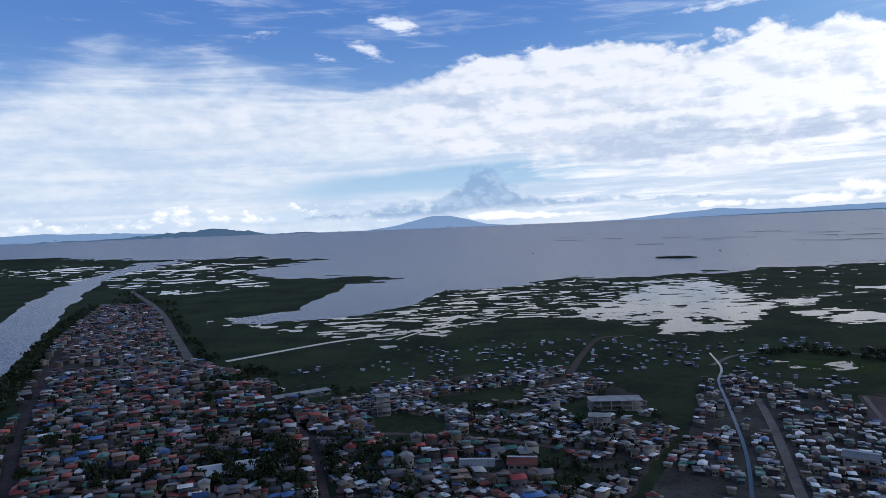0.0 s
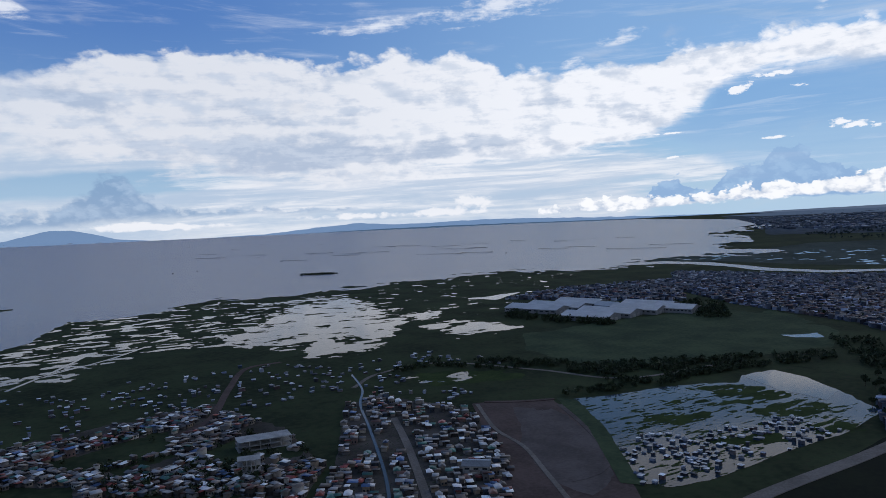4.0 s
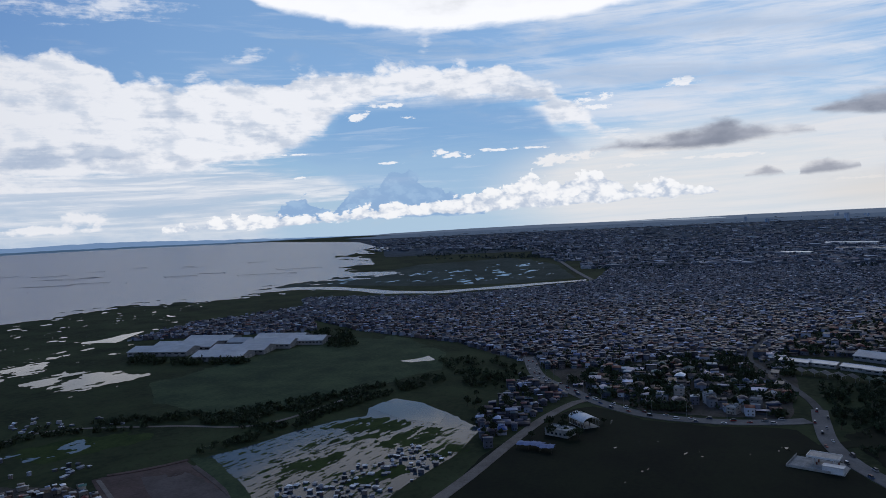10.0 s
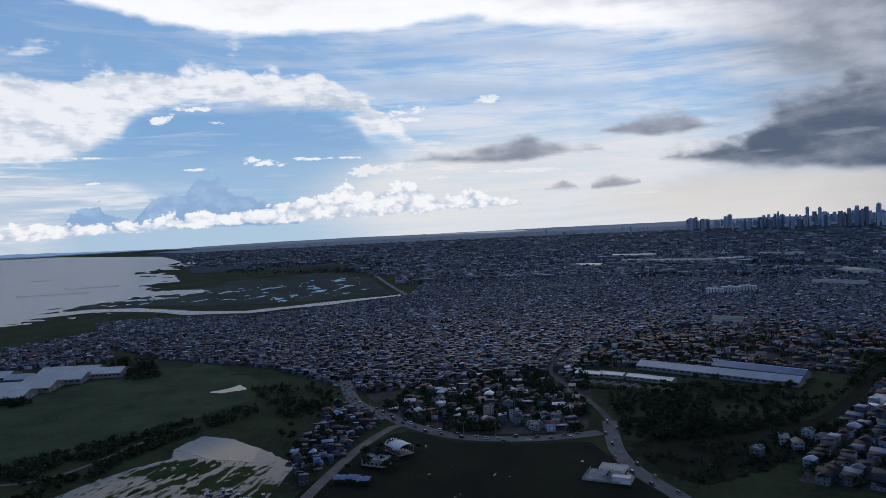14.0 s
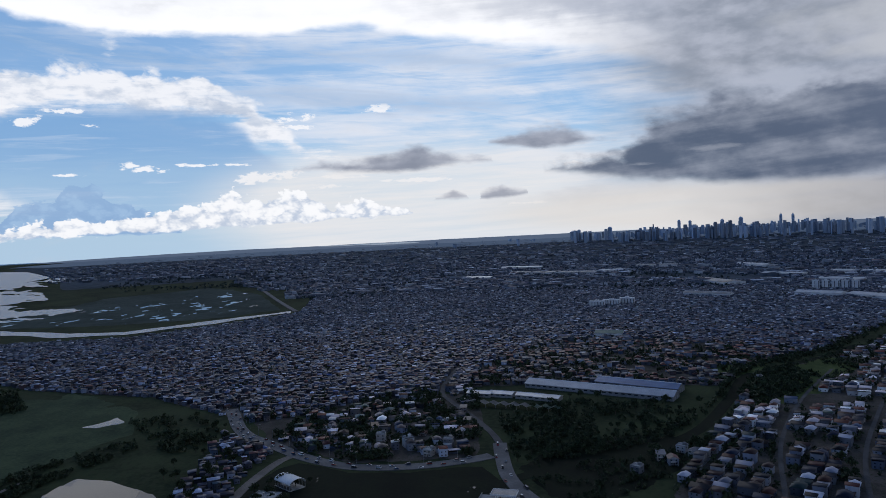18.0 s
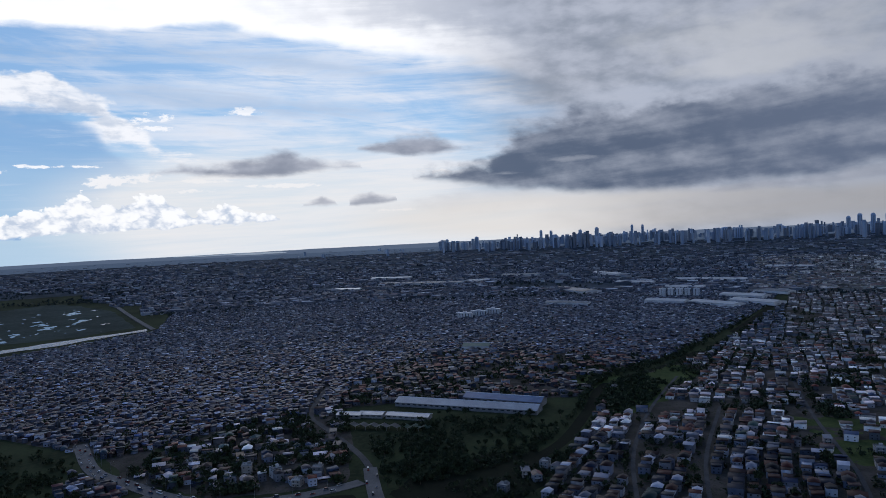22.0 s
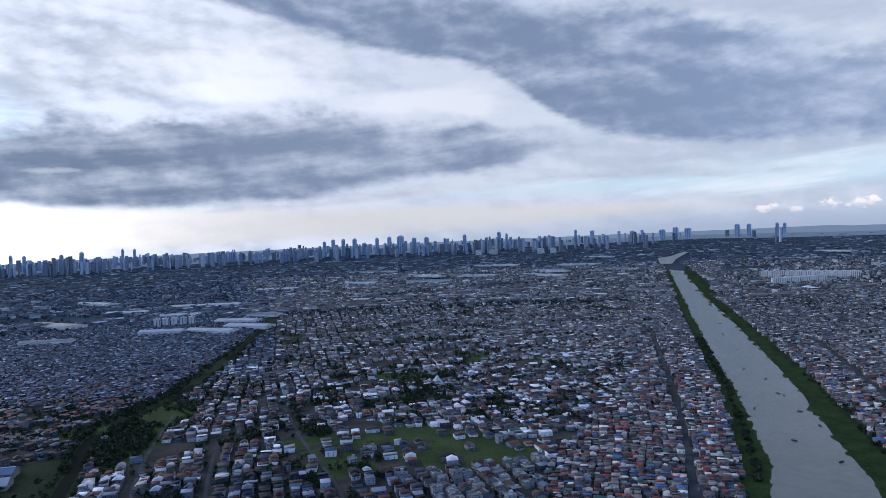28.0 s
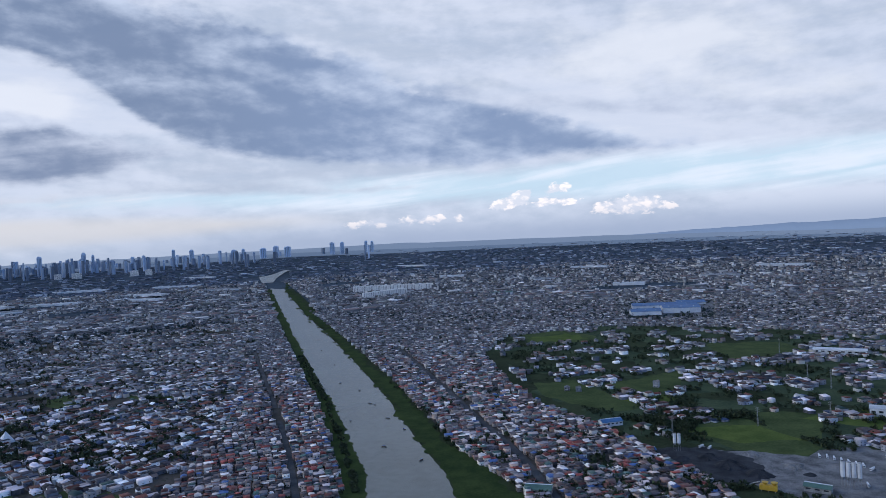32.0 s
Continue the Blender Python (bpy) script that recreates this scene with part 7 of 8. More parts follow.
# ---------------------------------------------------------------- trees
def tree_proto(seed, h, spread, label):
    r = random.Random(seed)
    t = thing("tree", label, "tree", "trees between houses")
    bm = tube(0.35, 0.16, h * 0.55, (0, 0, -0.3), 7)
    tips = []
    for i in range(6):
        a = i * 1.05 + r.uniform(-0.3, 0.3)
        z0 = h * r.uniform(0.3, 0.5)
        tilt = Matrix.Rotation(a, 4, "Z") @ Matrix.Rotation(radians(r.uniform(28, 55)), 4, "Y")
        ln = spread * r.uniform(0.6, 1.0)
        tube(0.13, 0.04, ln, (0, 0, z0), 5, bm, tilt)
        tips.append(Vector((0, 0, z0)) + tilt @ Vector((0, 0, ln)))
    part("trunk", bm, BARK, t)
    tips.append(Vector((0, 0, h * 0.75)))
    verts, faces = [], []
    for tip in tips:
        for k in range(34):
            u = Vector((r.gauss(0, 1), r.gauss(0, 1), r.gauss(0, 0.75)))
            c = tip + u.normalized() * r.uniform(0.3, 1.0) * spread * 0.52 + Vector((0, 0, spread * 0.12))
            q = Euler((r.uniform(0, 6.3), r.uniform(0, 6.3), r.uniform(0, 6.3))).to_matrix()
            s = r.uniform(0.35, 0.75)
            n = len(verts)
            for p in ((-1, -0.6, 0), (0.9, -0.7, 0.15), (1.1, 0.6, -0.1), (0, 1.0, 0.2), (-1, 0.5, 0)):
                verts.append(c + q @ Vector(p) * s)
            faces.append(tuple(range(n, n + 5)))
    cr = new("crown", mesh_of("crown", verts, faces, [LEAF]))
    cr.parent = t
    return t


TREES = [tree_proto(1, 9, 3.6, "broad dark green leafy tree"), tree_proto(2, 12, 4.2, "tall dark green leafy tree"), tree_proto(3, 6.5, 2.8, "small bushy green tree"), tree_proto(4, 10, 5.2, "wide spreading dark green tree")]
planted = [False] * 4


def plant_tree(x, y, z, size, k):
    m = Matrix.Translation((x, y, z)) @ Matrix.Rotation(rng.uniform(0, 6.28), 4, "Z")
    t = TREES[k]
    if not planted[k]:
        planted[k] = True
        t.matrix_world = m
    else:
        t = copy_thing(t, m)
    t.scale = (size, size, size * rng.uniform(0.85, 1.2))


def scatter(poly, count, seed, dense=-9.0, size=40.0, clear=True):
    r = np.random.RandomState(seed)
    az0, az1 = min(p[0] for p in poly), max(p[0] for p in poly)
    e = [float(depress(p[1])) for p in poly]
    az = r.uniform(az0, az1, count * 8)
    d = 100 / np.tan(np.radians(r.uniform(min(e), max(e), count * 8)))
    ok = within(az, d, poly)
    x, y, z, s = land(az, d)
    ok &= fbm(x / size + 40, y / size + 12, 3) > dense
    if clear:
        ok[ok] &= free_of_roads(x[ok], y[ok], 3.0)
        for p in FIELDS:
            ok[ok] &= ~within(az[ok], d[ok], p)
    i = np.where(ok)[0][:count]
    return x[i], y[i], z[i], s[i]


NEAR_GROVES = [([(85.9, 470), (88, 450), (95, 500), (102, 585), (103, 660), (90, 680), (86.5, 620), (87, 520)], 70, 31), ([(67.8, 575), (70, 670), (75, 690), (83.5, 690), (85, 610), (84.5, 520), (79, 500), (74, 510)], 55, 32),
               ([(61, 420), (66, 520), (64.5, 640), (60, 620), (58.8, 470)], 30, 33), ([(-34, 290), (-10, 270), (-11, 360), (-20, 480), (-31, 500)], 52, 34), ([(-20.5, 272), (-9, 262), (-9, 300), (-13, 330), (-20, 322)], 34, 39), ([(95, 480), (120, 480), (121, 600), (104, 600)], 40, 35), ([(-18, 285), (-12, 285), (-12, 310), (-19, 310)], 14, 36),
               ([(62, 425), (68, 425), (71, 470), (66.5, 470)], 14, 37), ([(176, 690), (190, 690), (190, 760), (178, 745)], 30, 38)]
for poly, n, sd in NEAR_GROVES:
    X, Y, Z, S = scatter(poly, n, sd)
    for x, y, z in zip(X, Y, Z):
        plant_tree(x, y, z, rng.uniform(0.6, 1.15), rng.randint(4))


def wood(name, rows, label, leaf=None):
    """Far thickets: every tree a handful of leafy facets."""
    V, F = [], []
    r = np.random.RandomState(len(name) * 7 + 3)
    for poly, n, hgt, dense, size in rows:
        X, Y, Z, S = scatter(poly, n, r.randint(9999), dense, size)
        m = len(X)
        if not m:
            continue
        k = 17
        hh = r.uniform(0.55, 1.1, m) * hgt * S
        u = r.normal(size=(m, k, 3))
        u /= np.linalg.norm(u, axis=2, keepdims=True)
        rad = r.uniform(0.45, 1.0, (m, k, 1))
        c = np.stack([X, Y, Z + hh * 0.55], 1)[:, None] + u * rad * np.stack([hh * 0.5, hh * 0.5, hh * 0.45], 1)[:, None]
        q = r.normal(size=(m, k, 4, 3)) * (hh * 0.19)[:, None, None, None]
        v = (c[:, :, None] + q).reshape(-1, 3)
        b = sum(len(a) for a in V)
        V.append(v)
        F.append(np.arange(len(v)).reshape(-1, 4) + b)
    ob = new(name, mesh_of(name, np.concatenate(V), np.concatenate(F).tolist(), [leaf or LEAF]))
    return tagged(ob, label, "trees", kind="stuff")


wood("tree_line", [([(20, 500), (27, 545), (36, 520), (44, 482), (52, 545), (57.8, 600), (57.4, 625), (49.3, 580), (40.2, 545), (28, 575)], 800, 5, -0.06, 22), ([(33, 800), (37, 765), (41, 742), (42.5, 748), (40, 772), (36, 800), (34.5, 850)], 110, 8, -9, 40),
                   ([(46, 930), (50, 925), (50.5, 800), (48.5, 800)], 90, 9, -9, 40), ([(57, 700), (62, 700), (64, 600), (60, 560)], 150, 6, -0.04, 22), ([(38, 446), (45, 475), (51, 545), (50, 560), (44, 490), (37.5, 455)], 130, 5, -0.05, 20)], "dense dark thicket between meadow and flooded lot")
wood("factory_grove", [([(87.3, 470), (89, 500), (94, 540), (99, 566), (101.6, 530), (100, 480), (97, 436), (93, 405), (90, 420)], 260, 3.5, -0.02, 16), ([(85.5, 625), (89.6, 660), (99.3, 660), (101.5, 600), (97, 535), (90, 490), (87, 508)], 420, 6.5, -0.05, 25), ([(102.6, 680), (103.8, 830), (109.6, 985), (113.6, 1270), (116.6, 1700), (118.4, 1700), (115.8, 1270), (112, 985), (107, 820), (105.4, 690)], 620, 8, -9, 30), ([(67.5, 575), (70.5, 655), (75, 700), (84, 735), (84.5, 600), (84, 500), (79, 494), (74, 500), (70, 535)], 620, 7.5, -0.04, 22),
                      ([(92.5, 475), (98, 535), (102, 600), (104.5, 700), (103, 700), (100, 600), (96, 540), (91, 490)], 150, 5, -9, 30)], "dark green trees and scrub round the factory and along the creek")
wood("river_bank_trees", [([(153.3, 900), (154.3, 710), (155.1, 600), (155.5, 520), (156.0, 520), (155.6, 600), (154.8, 710), (153.8, 900)], 220, 5, -0.05, 15), ([(151.2, 1300), (153.3, 900), (153.7, 900), (151.8, 1300)], 140, 6, -9, 15), ([(158.2, 1035), (161.6, 766), (163.6, 661), (164.2, 661), (162.2, 766), (158.8, 1035)], 160, 5, 0.0, 15)], "bushes and small trees along the floodway bank")
wood("rural_thicket", [(RURAL, 2600, 6, -0.02, 38), ([(176, 760), (183, 740), (190, 770), (190, 800), (180, 800)], 260, 7, -9, 40), ([(190, 575), (203, 560), (203, 545), (186, 545)], 90, 7, -9, 30), ([(178, 640), (182, 600), (187, 575), (183, 560), (180, 590)], 110, 7, -9, 30)], "dark thickets between the eastern fields")
wood("town_trees", [(TOWN, 1300, 6.5, 0.04, 60), ([(83.5, 730), (84.5, 850), (91, 1060), (98.7, 1040), (109, 985), (103.2, 745), (93.5, 742)], 520, 7.5, -0.05, 35), ([(106, 830), (112, 983), (118, 1700), (119, 2150), (149, 2150), (147.2, 1200), (143, 720), (127, 730), (112, 700), (105, 700)], 5200, 7, -0.03, 40), (STRIP_E, 2300, 6.5, -0.03, 34), (STRIP_W, 420, 5.5, 0.04, 45), (LEFT_TOWN, 800, 6, -0.02, 32), ([(93, 430), (98, 530), (104.6, 700), (117, 700), (118, 585), (128, 562), (141, 560), (141, 430)], 480, 6.5, -0.04, 25), (SHACK_A, 260, 4.5, 0.03, 26)], "trees scattered between the crowded houses")
wood("shack_trees", [([(-17, 388), (-13.4, 380), (-12.2, 330), (-18.8, 330)], 130, 6, -0.05, 16), ([(-19.5, 330), (-12.9, 325), (-8.2, 338), (-2.5, 300), (-3.5, 262), (-19.5, 280)], 240, 6.5, 0.0, 14), ([(-19.8, 500), (-16.4, 500), (-16.2, 420), (-19.6, 420)], 120, 6, -0.05, 18), ([(-30, 500), (-20, 480), (-18, 300), (-33, 320)], 330, 6, 0.05, 16), ([(-1, 350), (9, 360), (16, 330), (12, 250), (0, 250)], 130, 5, 0.03, 14)],
     "dark trees among the shacks and old houses")
wood("estate_clumps", [([(104.9, 765), (109.6, 805), (109.8, 745), (107.8, 700), (105.5, 655)], 130, 7, 0.0, 18), ([(126, 930), (131, 925), (131.2, 890), (126.2, 900)], 90, 7, -0.05, 18), ([(121, 925), (123.2, 918), (123.5, 840), (121.2, 842)], 110, 7.5, -9, 18), ([(117, 735), (123, 720), (123.5, 700), (117.5, 705)], 60, 6, -0.05, 18), ([(133, 720), (139, 700), (142, 760), (135, 800)], 130, 6.5, 0.02, 20), ([(108, 640), (126, 660), (127, 560), (106, 540)], 190, 6, 0.05, 14)],
     "dark tree clumps on the vacant lots of the estate")
wood("left_bank_trees", [([(-34, 420), (-30.5, 600), (-28.6, 800), (-26, 1080), (-26.8, 1080), (-30, 780), (-33, 520), (-36, 400)], 420, 7, -9, 30), ([(-26, 1100), (-21.8, 1000), (-20, 560), (-14.5, 465), (-13.5, 480), (-19, 590), (-21, 1050), (-24, 1300)], 300, 6, -0.05, 30)], "dark trees between the town and the river")
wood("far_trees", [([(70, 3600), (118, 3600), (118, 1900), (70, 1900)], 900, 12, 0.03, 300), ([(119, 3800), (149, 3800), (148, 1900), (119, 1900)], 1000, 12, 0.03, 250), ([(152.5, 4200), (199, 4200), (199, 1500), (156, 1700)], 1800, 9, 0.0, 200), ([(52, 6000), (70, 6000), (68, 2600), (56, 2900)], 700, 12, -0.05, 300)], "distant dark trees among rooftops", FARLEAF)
wood("island_trees", [([(16.7, 1635), (17.4, 1650), (18.4, 1655), (19.2, 1650), (19.8, 1640), (18.2, 1628)], 200, 5, -9, 30)], "low wooded islet in the lake")
region("island_ground", [[(16.6, 1636), (18.2, 1662), (19.9, 1640), (18.2, 1622)]], GRASS, 0.5, 0.02, 30, 0.05, 0.01, label="small dark islet in the lake", category="island")


# ---------------------------------------------------------------- far skyline and hills
def tower(az, dist, top, wide, label):
    """A far high-rise: top: degrees above the level eye; wide: degrees."""
    x, y, z, s = (float(v) for v in land(az, dist))
    d = math.hypot(x, y)
    h = float(rise(az)) + d * math.tan(radians(top)) - z
    w = d * math.tan(radians(wide))
    t = thing("tower_block", label, "skyscraper", "skyline towers", Matrix.Translation((x, y, z)) @ Matrix.Rotation(radians(-az + (az * 37) % 30 - 15), 4, "Z"))
    part("shaft", box(0, 0, -4, w, w * 0.8, h * 0.93 + 4), TOWERS, t)
    part("crown", box(0, 0, h * 0.93, w * 0.7, w * 0.55, h * 0.05), TOWERS, t)
    part("mast", box(0, 0, h * 0.98, w * 0.08, w * 0.08, h * 0.05), TOWERS, t)
    for k in (-0.28, 0.0, 0.28):
        part("window_band", box(k * w, -w * 0.4 - 0.1, h * 0.05, w * 0.12, 0.3, h * 0.84), FARGLASS, t)


TALL = [(92.6, 0.2, .3), (95, 0.32, .4), (100.2, 0.7, .3), (101, 0.6, .3), (103.3, 0.55, .35), (104.6, 0.7, .35), (107.3, 0.8, .25), (108.1, 0.75, .25), (114.1, 0.0, .7), (115, -0.1, .7), (119.3, -0.1, .4), (122.2, 0.5, .35), (122.9, 0.7, .4),
        (123.7, 0.7, .4), (124.6, 0.7, .45), (126.4, 0.7, .35), (127.4, 0.72, .4), (128.3, 0.8, .7), (129.4, 0.5, .5), (130.4, 0.5, .5), (133.5, 0.6, .4), (136.3, 0.75, .35), (136.9, 0.5, .25)]
TALL += [(140.3, 0.1, .3), (142.4, 0.55, .3), (143.7, 0.4, .4), (146.8, 0.15, .5), (147.5, 0.2, .3), (149.0, 0.15, .6), (150.0, 0.32, .5), (150.9, 0.2, .6), (154.4, 0.38, .5), (155.2, 0.36, .4), (157.1, 0.35, .3), (157.6, 0.3, .3)]
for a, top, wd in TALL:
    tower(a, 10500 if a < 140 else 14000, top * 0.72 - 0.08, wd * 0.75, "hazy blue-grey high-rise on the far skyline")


def skyline_mass():
    r = np.random.RandomState(3)
    rows = []
    for a0, a1, n, lo, hi in ((80, 93, 14, -0.55, -0.35), (92, 99, 90, -0.45, 0.10), (98, 112, 300, -0.45, 0.24), (111, 121, 110, -0.45, 0.04), (119, 140, 290, -0.45, 0.18), (139, 148, 50, -0.35, 0.10), (147, 160, 10, -0.2, 0.0)):
        for i in range(n):
            rows.append((r.uniform(a0, a1), r.uniform(8000, 16000), lo + (hi - lo) * r.beta(1.2, 2.2), r.uniform(0.08, 0.26)))
    a, d, top, wd = np.array(rows).T
    top = top - 0.16 * (0.5 + 0.5 * np.sin(a * 1.7 + 2.0 * np.sin(a * 0.53)))  # clusters
    x, y, z, s = land(a, d)
    dd = np.hypot(x, y)
    h = rise(a) + dd * np.tan(np.radians(top)) - z
    w = dd * np.tan(np.radians(wd))
    ok = h > 6
    n = int(ok.sum())
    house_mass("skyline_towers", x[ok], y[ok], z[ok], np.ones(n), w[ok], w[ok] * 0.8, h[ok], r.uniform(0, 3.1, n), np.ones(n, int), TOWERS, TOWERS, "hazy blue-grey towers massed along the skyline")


skyline_mass()


def ridge(name, profile, mat, dist, label, rough):
    """A far range: a long body with a crest that follows bearings and heights in degrees."""
    az = np.arange(profile[0][0], profile[-1][0], 0.15)
    top = np.interp(az, [p[0] for p in profile], [p[1] for p in profile])
    top = top + rough * fbm(az * 1.7 + dist, az * 0 + 3, 5) * np.clip((top + 0.75) * 2, 0, 1)
    verts, faces = [], []
    H = rise(az)
    for back, drop in ((-60, 1.0), (-30, 0.45), (0, 0.0), (40, 0.6)):
        d = dist + back
        z = H + dist * np.tan(np.radians(top)) - drop * dist * np.tan(np.radians(top + 1.1))
        z = z + (fbm(az * 3 + back, az * 2, 4) * dist * 0.0012 if drop else 0)
        verts += list(zip(d * np.sin(np.radians(az)), d * np.cos(np.radians(az)), z))
    n = len(az)
    for k in range(3):
        for j in range(n - 1):
            a = k * n + j
            faces.append((a, a + 1, a + n + 1, a + n))
    tagged(new(name, mesh_of(name, verts, faces, [mat], smooth_shade=True)), label, "mountains", kind="structure")


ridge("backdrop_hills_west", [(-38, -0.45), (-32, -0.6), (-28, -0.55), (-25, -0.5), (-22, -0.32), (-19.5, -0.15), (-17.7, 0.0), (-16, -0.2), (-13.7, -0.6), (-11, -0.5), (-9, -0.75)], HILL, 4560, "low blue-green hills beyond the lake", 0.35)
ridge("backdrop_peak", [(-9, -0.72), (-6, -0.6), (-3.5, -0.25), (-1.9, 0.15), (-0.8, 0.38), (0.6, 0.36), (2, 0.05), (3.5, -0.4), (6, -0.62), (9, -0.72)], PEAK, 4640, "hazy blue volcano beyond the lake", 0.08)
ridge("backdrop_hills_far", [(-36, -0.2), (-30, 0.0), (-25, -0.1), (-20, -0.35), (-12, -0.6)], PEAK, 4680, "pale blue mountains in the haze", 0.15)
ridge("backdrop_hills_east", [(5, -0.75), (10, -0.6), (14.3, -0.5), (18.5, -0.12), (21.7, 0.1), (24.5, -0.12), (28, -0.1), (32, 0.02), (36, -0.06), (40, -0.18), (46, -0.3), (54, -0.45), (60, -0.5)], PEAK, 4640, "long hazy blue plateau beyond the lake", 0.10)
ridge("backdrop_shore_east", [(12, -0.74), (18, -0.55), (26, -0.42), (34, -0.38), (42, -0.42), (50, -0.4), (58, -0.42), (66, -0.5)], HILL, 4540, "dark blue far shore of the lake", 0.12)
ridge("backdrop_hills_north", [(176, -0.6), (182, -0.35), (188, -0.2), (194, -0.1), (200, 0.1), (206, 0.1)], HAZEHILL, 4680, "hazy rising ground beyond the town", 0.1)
settlement("left_town_houses", LEFT_TOWN, (5.2, 5.8), (3.0, 5.8), NEAR_T[1], 26, LEFTROOFS, "crowded low houses with rusty and grey sheet roofs", windows_to=520, green=0.30, green_size=35, jitter=0.35, wallmat=OLDWALLS)
settlement("shack_houses_west", SHACK_A, (4.4, 5.0), (1.9, 4.2), NEAR_T[2], 35, SHACKS, "scattered shacks with pale and rusty sheet roofs in the grass", jitter=0.4, green=0.40, green_size=38, windows_to=450, wallmat=OLDWALLS)
settlement("mid_town_houses", [(-11, 228), (-12, 300), (-12.5, 380), (-8, 400), (-3, 350), (3, 330), (8, 290), (9, 228)], (6.2, 6.8), (3.2, 6.4), NEAR_T[0], 12, LEFTROOFS, "houses with red, grey and green sheet roofs among shacks", jitter=0.35, green=0.40, green_size=45, windows_to=450, wallmat=OLDWALLS)
settlement("shack_houses_mid", [(-16, 470), (-2, 560), (12, 600), (20, 560), (28, 620), (33, 560), (30, 440), (18, 420), (4, 430)], (8, 8), (1.7, 3.4), NEAR_T[2], 10, STILTROOFS, "lone stilt huts with pale roofs in the marsh grass", tall=0.55, jitter=0.5, cut=[[(24, 540), (31, 545), (36, 530), (35, 470), (26, 465)]], keep=0.36, green=0.44, green_size=30)
settlement("shack_houses_east", SHACK_B, (4.8, 5.4), (2.2, 4.2), NEAR_T[2], -20, SHACKS, "rows of shacks with pale sheet roofs", tall=0.85, jitter=0.4, keep=0.85, green=0.36, green_size=18, windows_to=450, wallmat=OLDWALLS)
settlement("flood_shacks", [(43.5, 375), (47, 372), (50, 392), (54.5, 424), (58.5, 412), (55.5, 372), (50.5, 322), (43.9, 300), (42.4, 345)], (4.6, 4.6), (1.5, 2.9), NEAR_T[2], 25, STILTROOFS, "stilt shacks with pale roofs standing in flood water", green=0.36, green_size=18, keep=0.42, tall=0.5, jitter=0.5, flat=0.5)
BELT = [(83.5, 730), (84.5, 850), (88.5, 960), (91, 1060), (98.7, 1040), (106, 1000), (109, 985), (104.6, 850), (103.2, 745), (99, 748), (93.5, 742), (88, 735)]
settlement("red_roof_quarter", BELT, (10.5, 11.5), (6, 9.5), NEAR_T[0], 5, REDDISH, "dull red and grey roofs among trees behind the factory", windows_to=800, green=0.42, green_size=40, flat=0.25)
settlement("town_houses", TOWN, (6.0, 6.9), (3.9, 6.6), NEAR_T[0], 15, ROOFS, "sea of crowded houses with weathered sheet roofs", windows_to=720, green=0.20, green_size=45, flat=0.3, cut=[BELT])
settlement("warehouse_town", WARE_TOWN, (7.4, 8.2), (4, 6.8), NEAR_T[0], 30, ROOFS, "crowded houses behind the warehouses", green=0.25)
settlement("villa_row_houses", [(68, 570), (70.5, 640), (76, 690), (83.5, 725), (84, 560), (83, 505), (79, 497), (74, 503), (70.5, 532)], (11, 12), (6, 10), NEAR_T[1], 20, ROOFS_B, "plastered houses and sheds among trees behind the main road", wallmat=DULLWALLS, windows_to=800, green=0.50, green_size=28, flat=0.35, lean=0.25)
settlement("roadside_houses", [(60, 470), (64.5, 640), (66.3, 600), (68, 540), (66.3, 520), (63, 440), (61, 400)], (8, 9), (4, 7), NEAR_T[0], 40, ROOFS, "low roadside houses and sheds", windows_to=800, green=0.30, green_size=25)
settlement("estate_houses", SUBDIV, (9.4, 10.8), (6.4, 10.0), NEAR_T[1], -28, ROOFS_B, "two-storey estate houses with dull red and grey roofs", wallmat=VILLAGE, windows_to=1000, dmin=600, green=0.40, green_size=75, flat=0.34, lean=0.12, rows=2, jitter=0.14,
           cut=[[(118, 661), (122.7, 715), (127, 722), (133, 700), (139, 640), (138.4, 600), (133, 575), (129.5, 570), (120, 590)], [(101, 845), (104.3, 885), (107, 860), (110.5, 955), (112.6, 900), (112, 820), (108, 770), (103, 790)]])
settlement("meadow_houses", [(118.3, 661), (122.7, 707), (126.8, 717), (132.6, 696), (138.6, 640), (138.2, 606), (133, 580), (129.5, 575), (120.4, 595)], (15, 17), (8, 12), NEAR_T[1], -28, ROOFS_B, "houses scattered over the vacant green lots", wallmat=VILLAGE, windows_to=900, green=0.47, green_size=40, flat=0.45, rows=2, jitter=0.15)
settlement("bank_houses_west", STRIP_W, (6.8, 7.8), (4.4, 7.4), NEAR_T[1], -57, BANKROOFS, "crowded houses along the floodway bank", wallmat=BANKWALLS, windows_to=900, green=0.20, green_size=35)
settlement("bank_houses_east", STRIP_E, (7.0, 8.0), (4.6, 7.8), NEAR_T[1], -64, BANKROOFS, "crowded houses east of the floodway", wallmat=BANKWALLS, windows_to=700, green=0.28, green_size=32)
settlement("rural_houses", RURAL, (11, 12), (6, 10), NEAR_T[1], 30, ROOFS_B, "scattered houses among meadows and thickets", wallmat=VILLAGE, green=0.56, green_size=40, windows_to=1000, cut=FIELDS)
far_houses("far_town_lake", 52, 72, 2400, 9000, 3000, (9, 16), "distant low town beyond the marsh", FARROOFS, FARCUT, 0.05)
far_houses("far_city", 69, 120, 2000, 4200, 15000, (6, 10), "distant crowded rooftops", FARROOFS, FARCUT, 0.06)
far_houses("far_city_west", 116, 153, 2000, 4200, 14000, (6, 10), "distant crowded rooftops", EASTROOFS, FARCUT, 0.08)
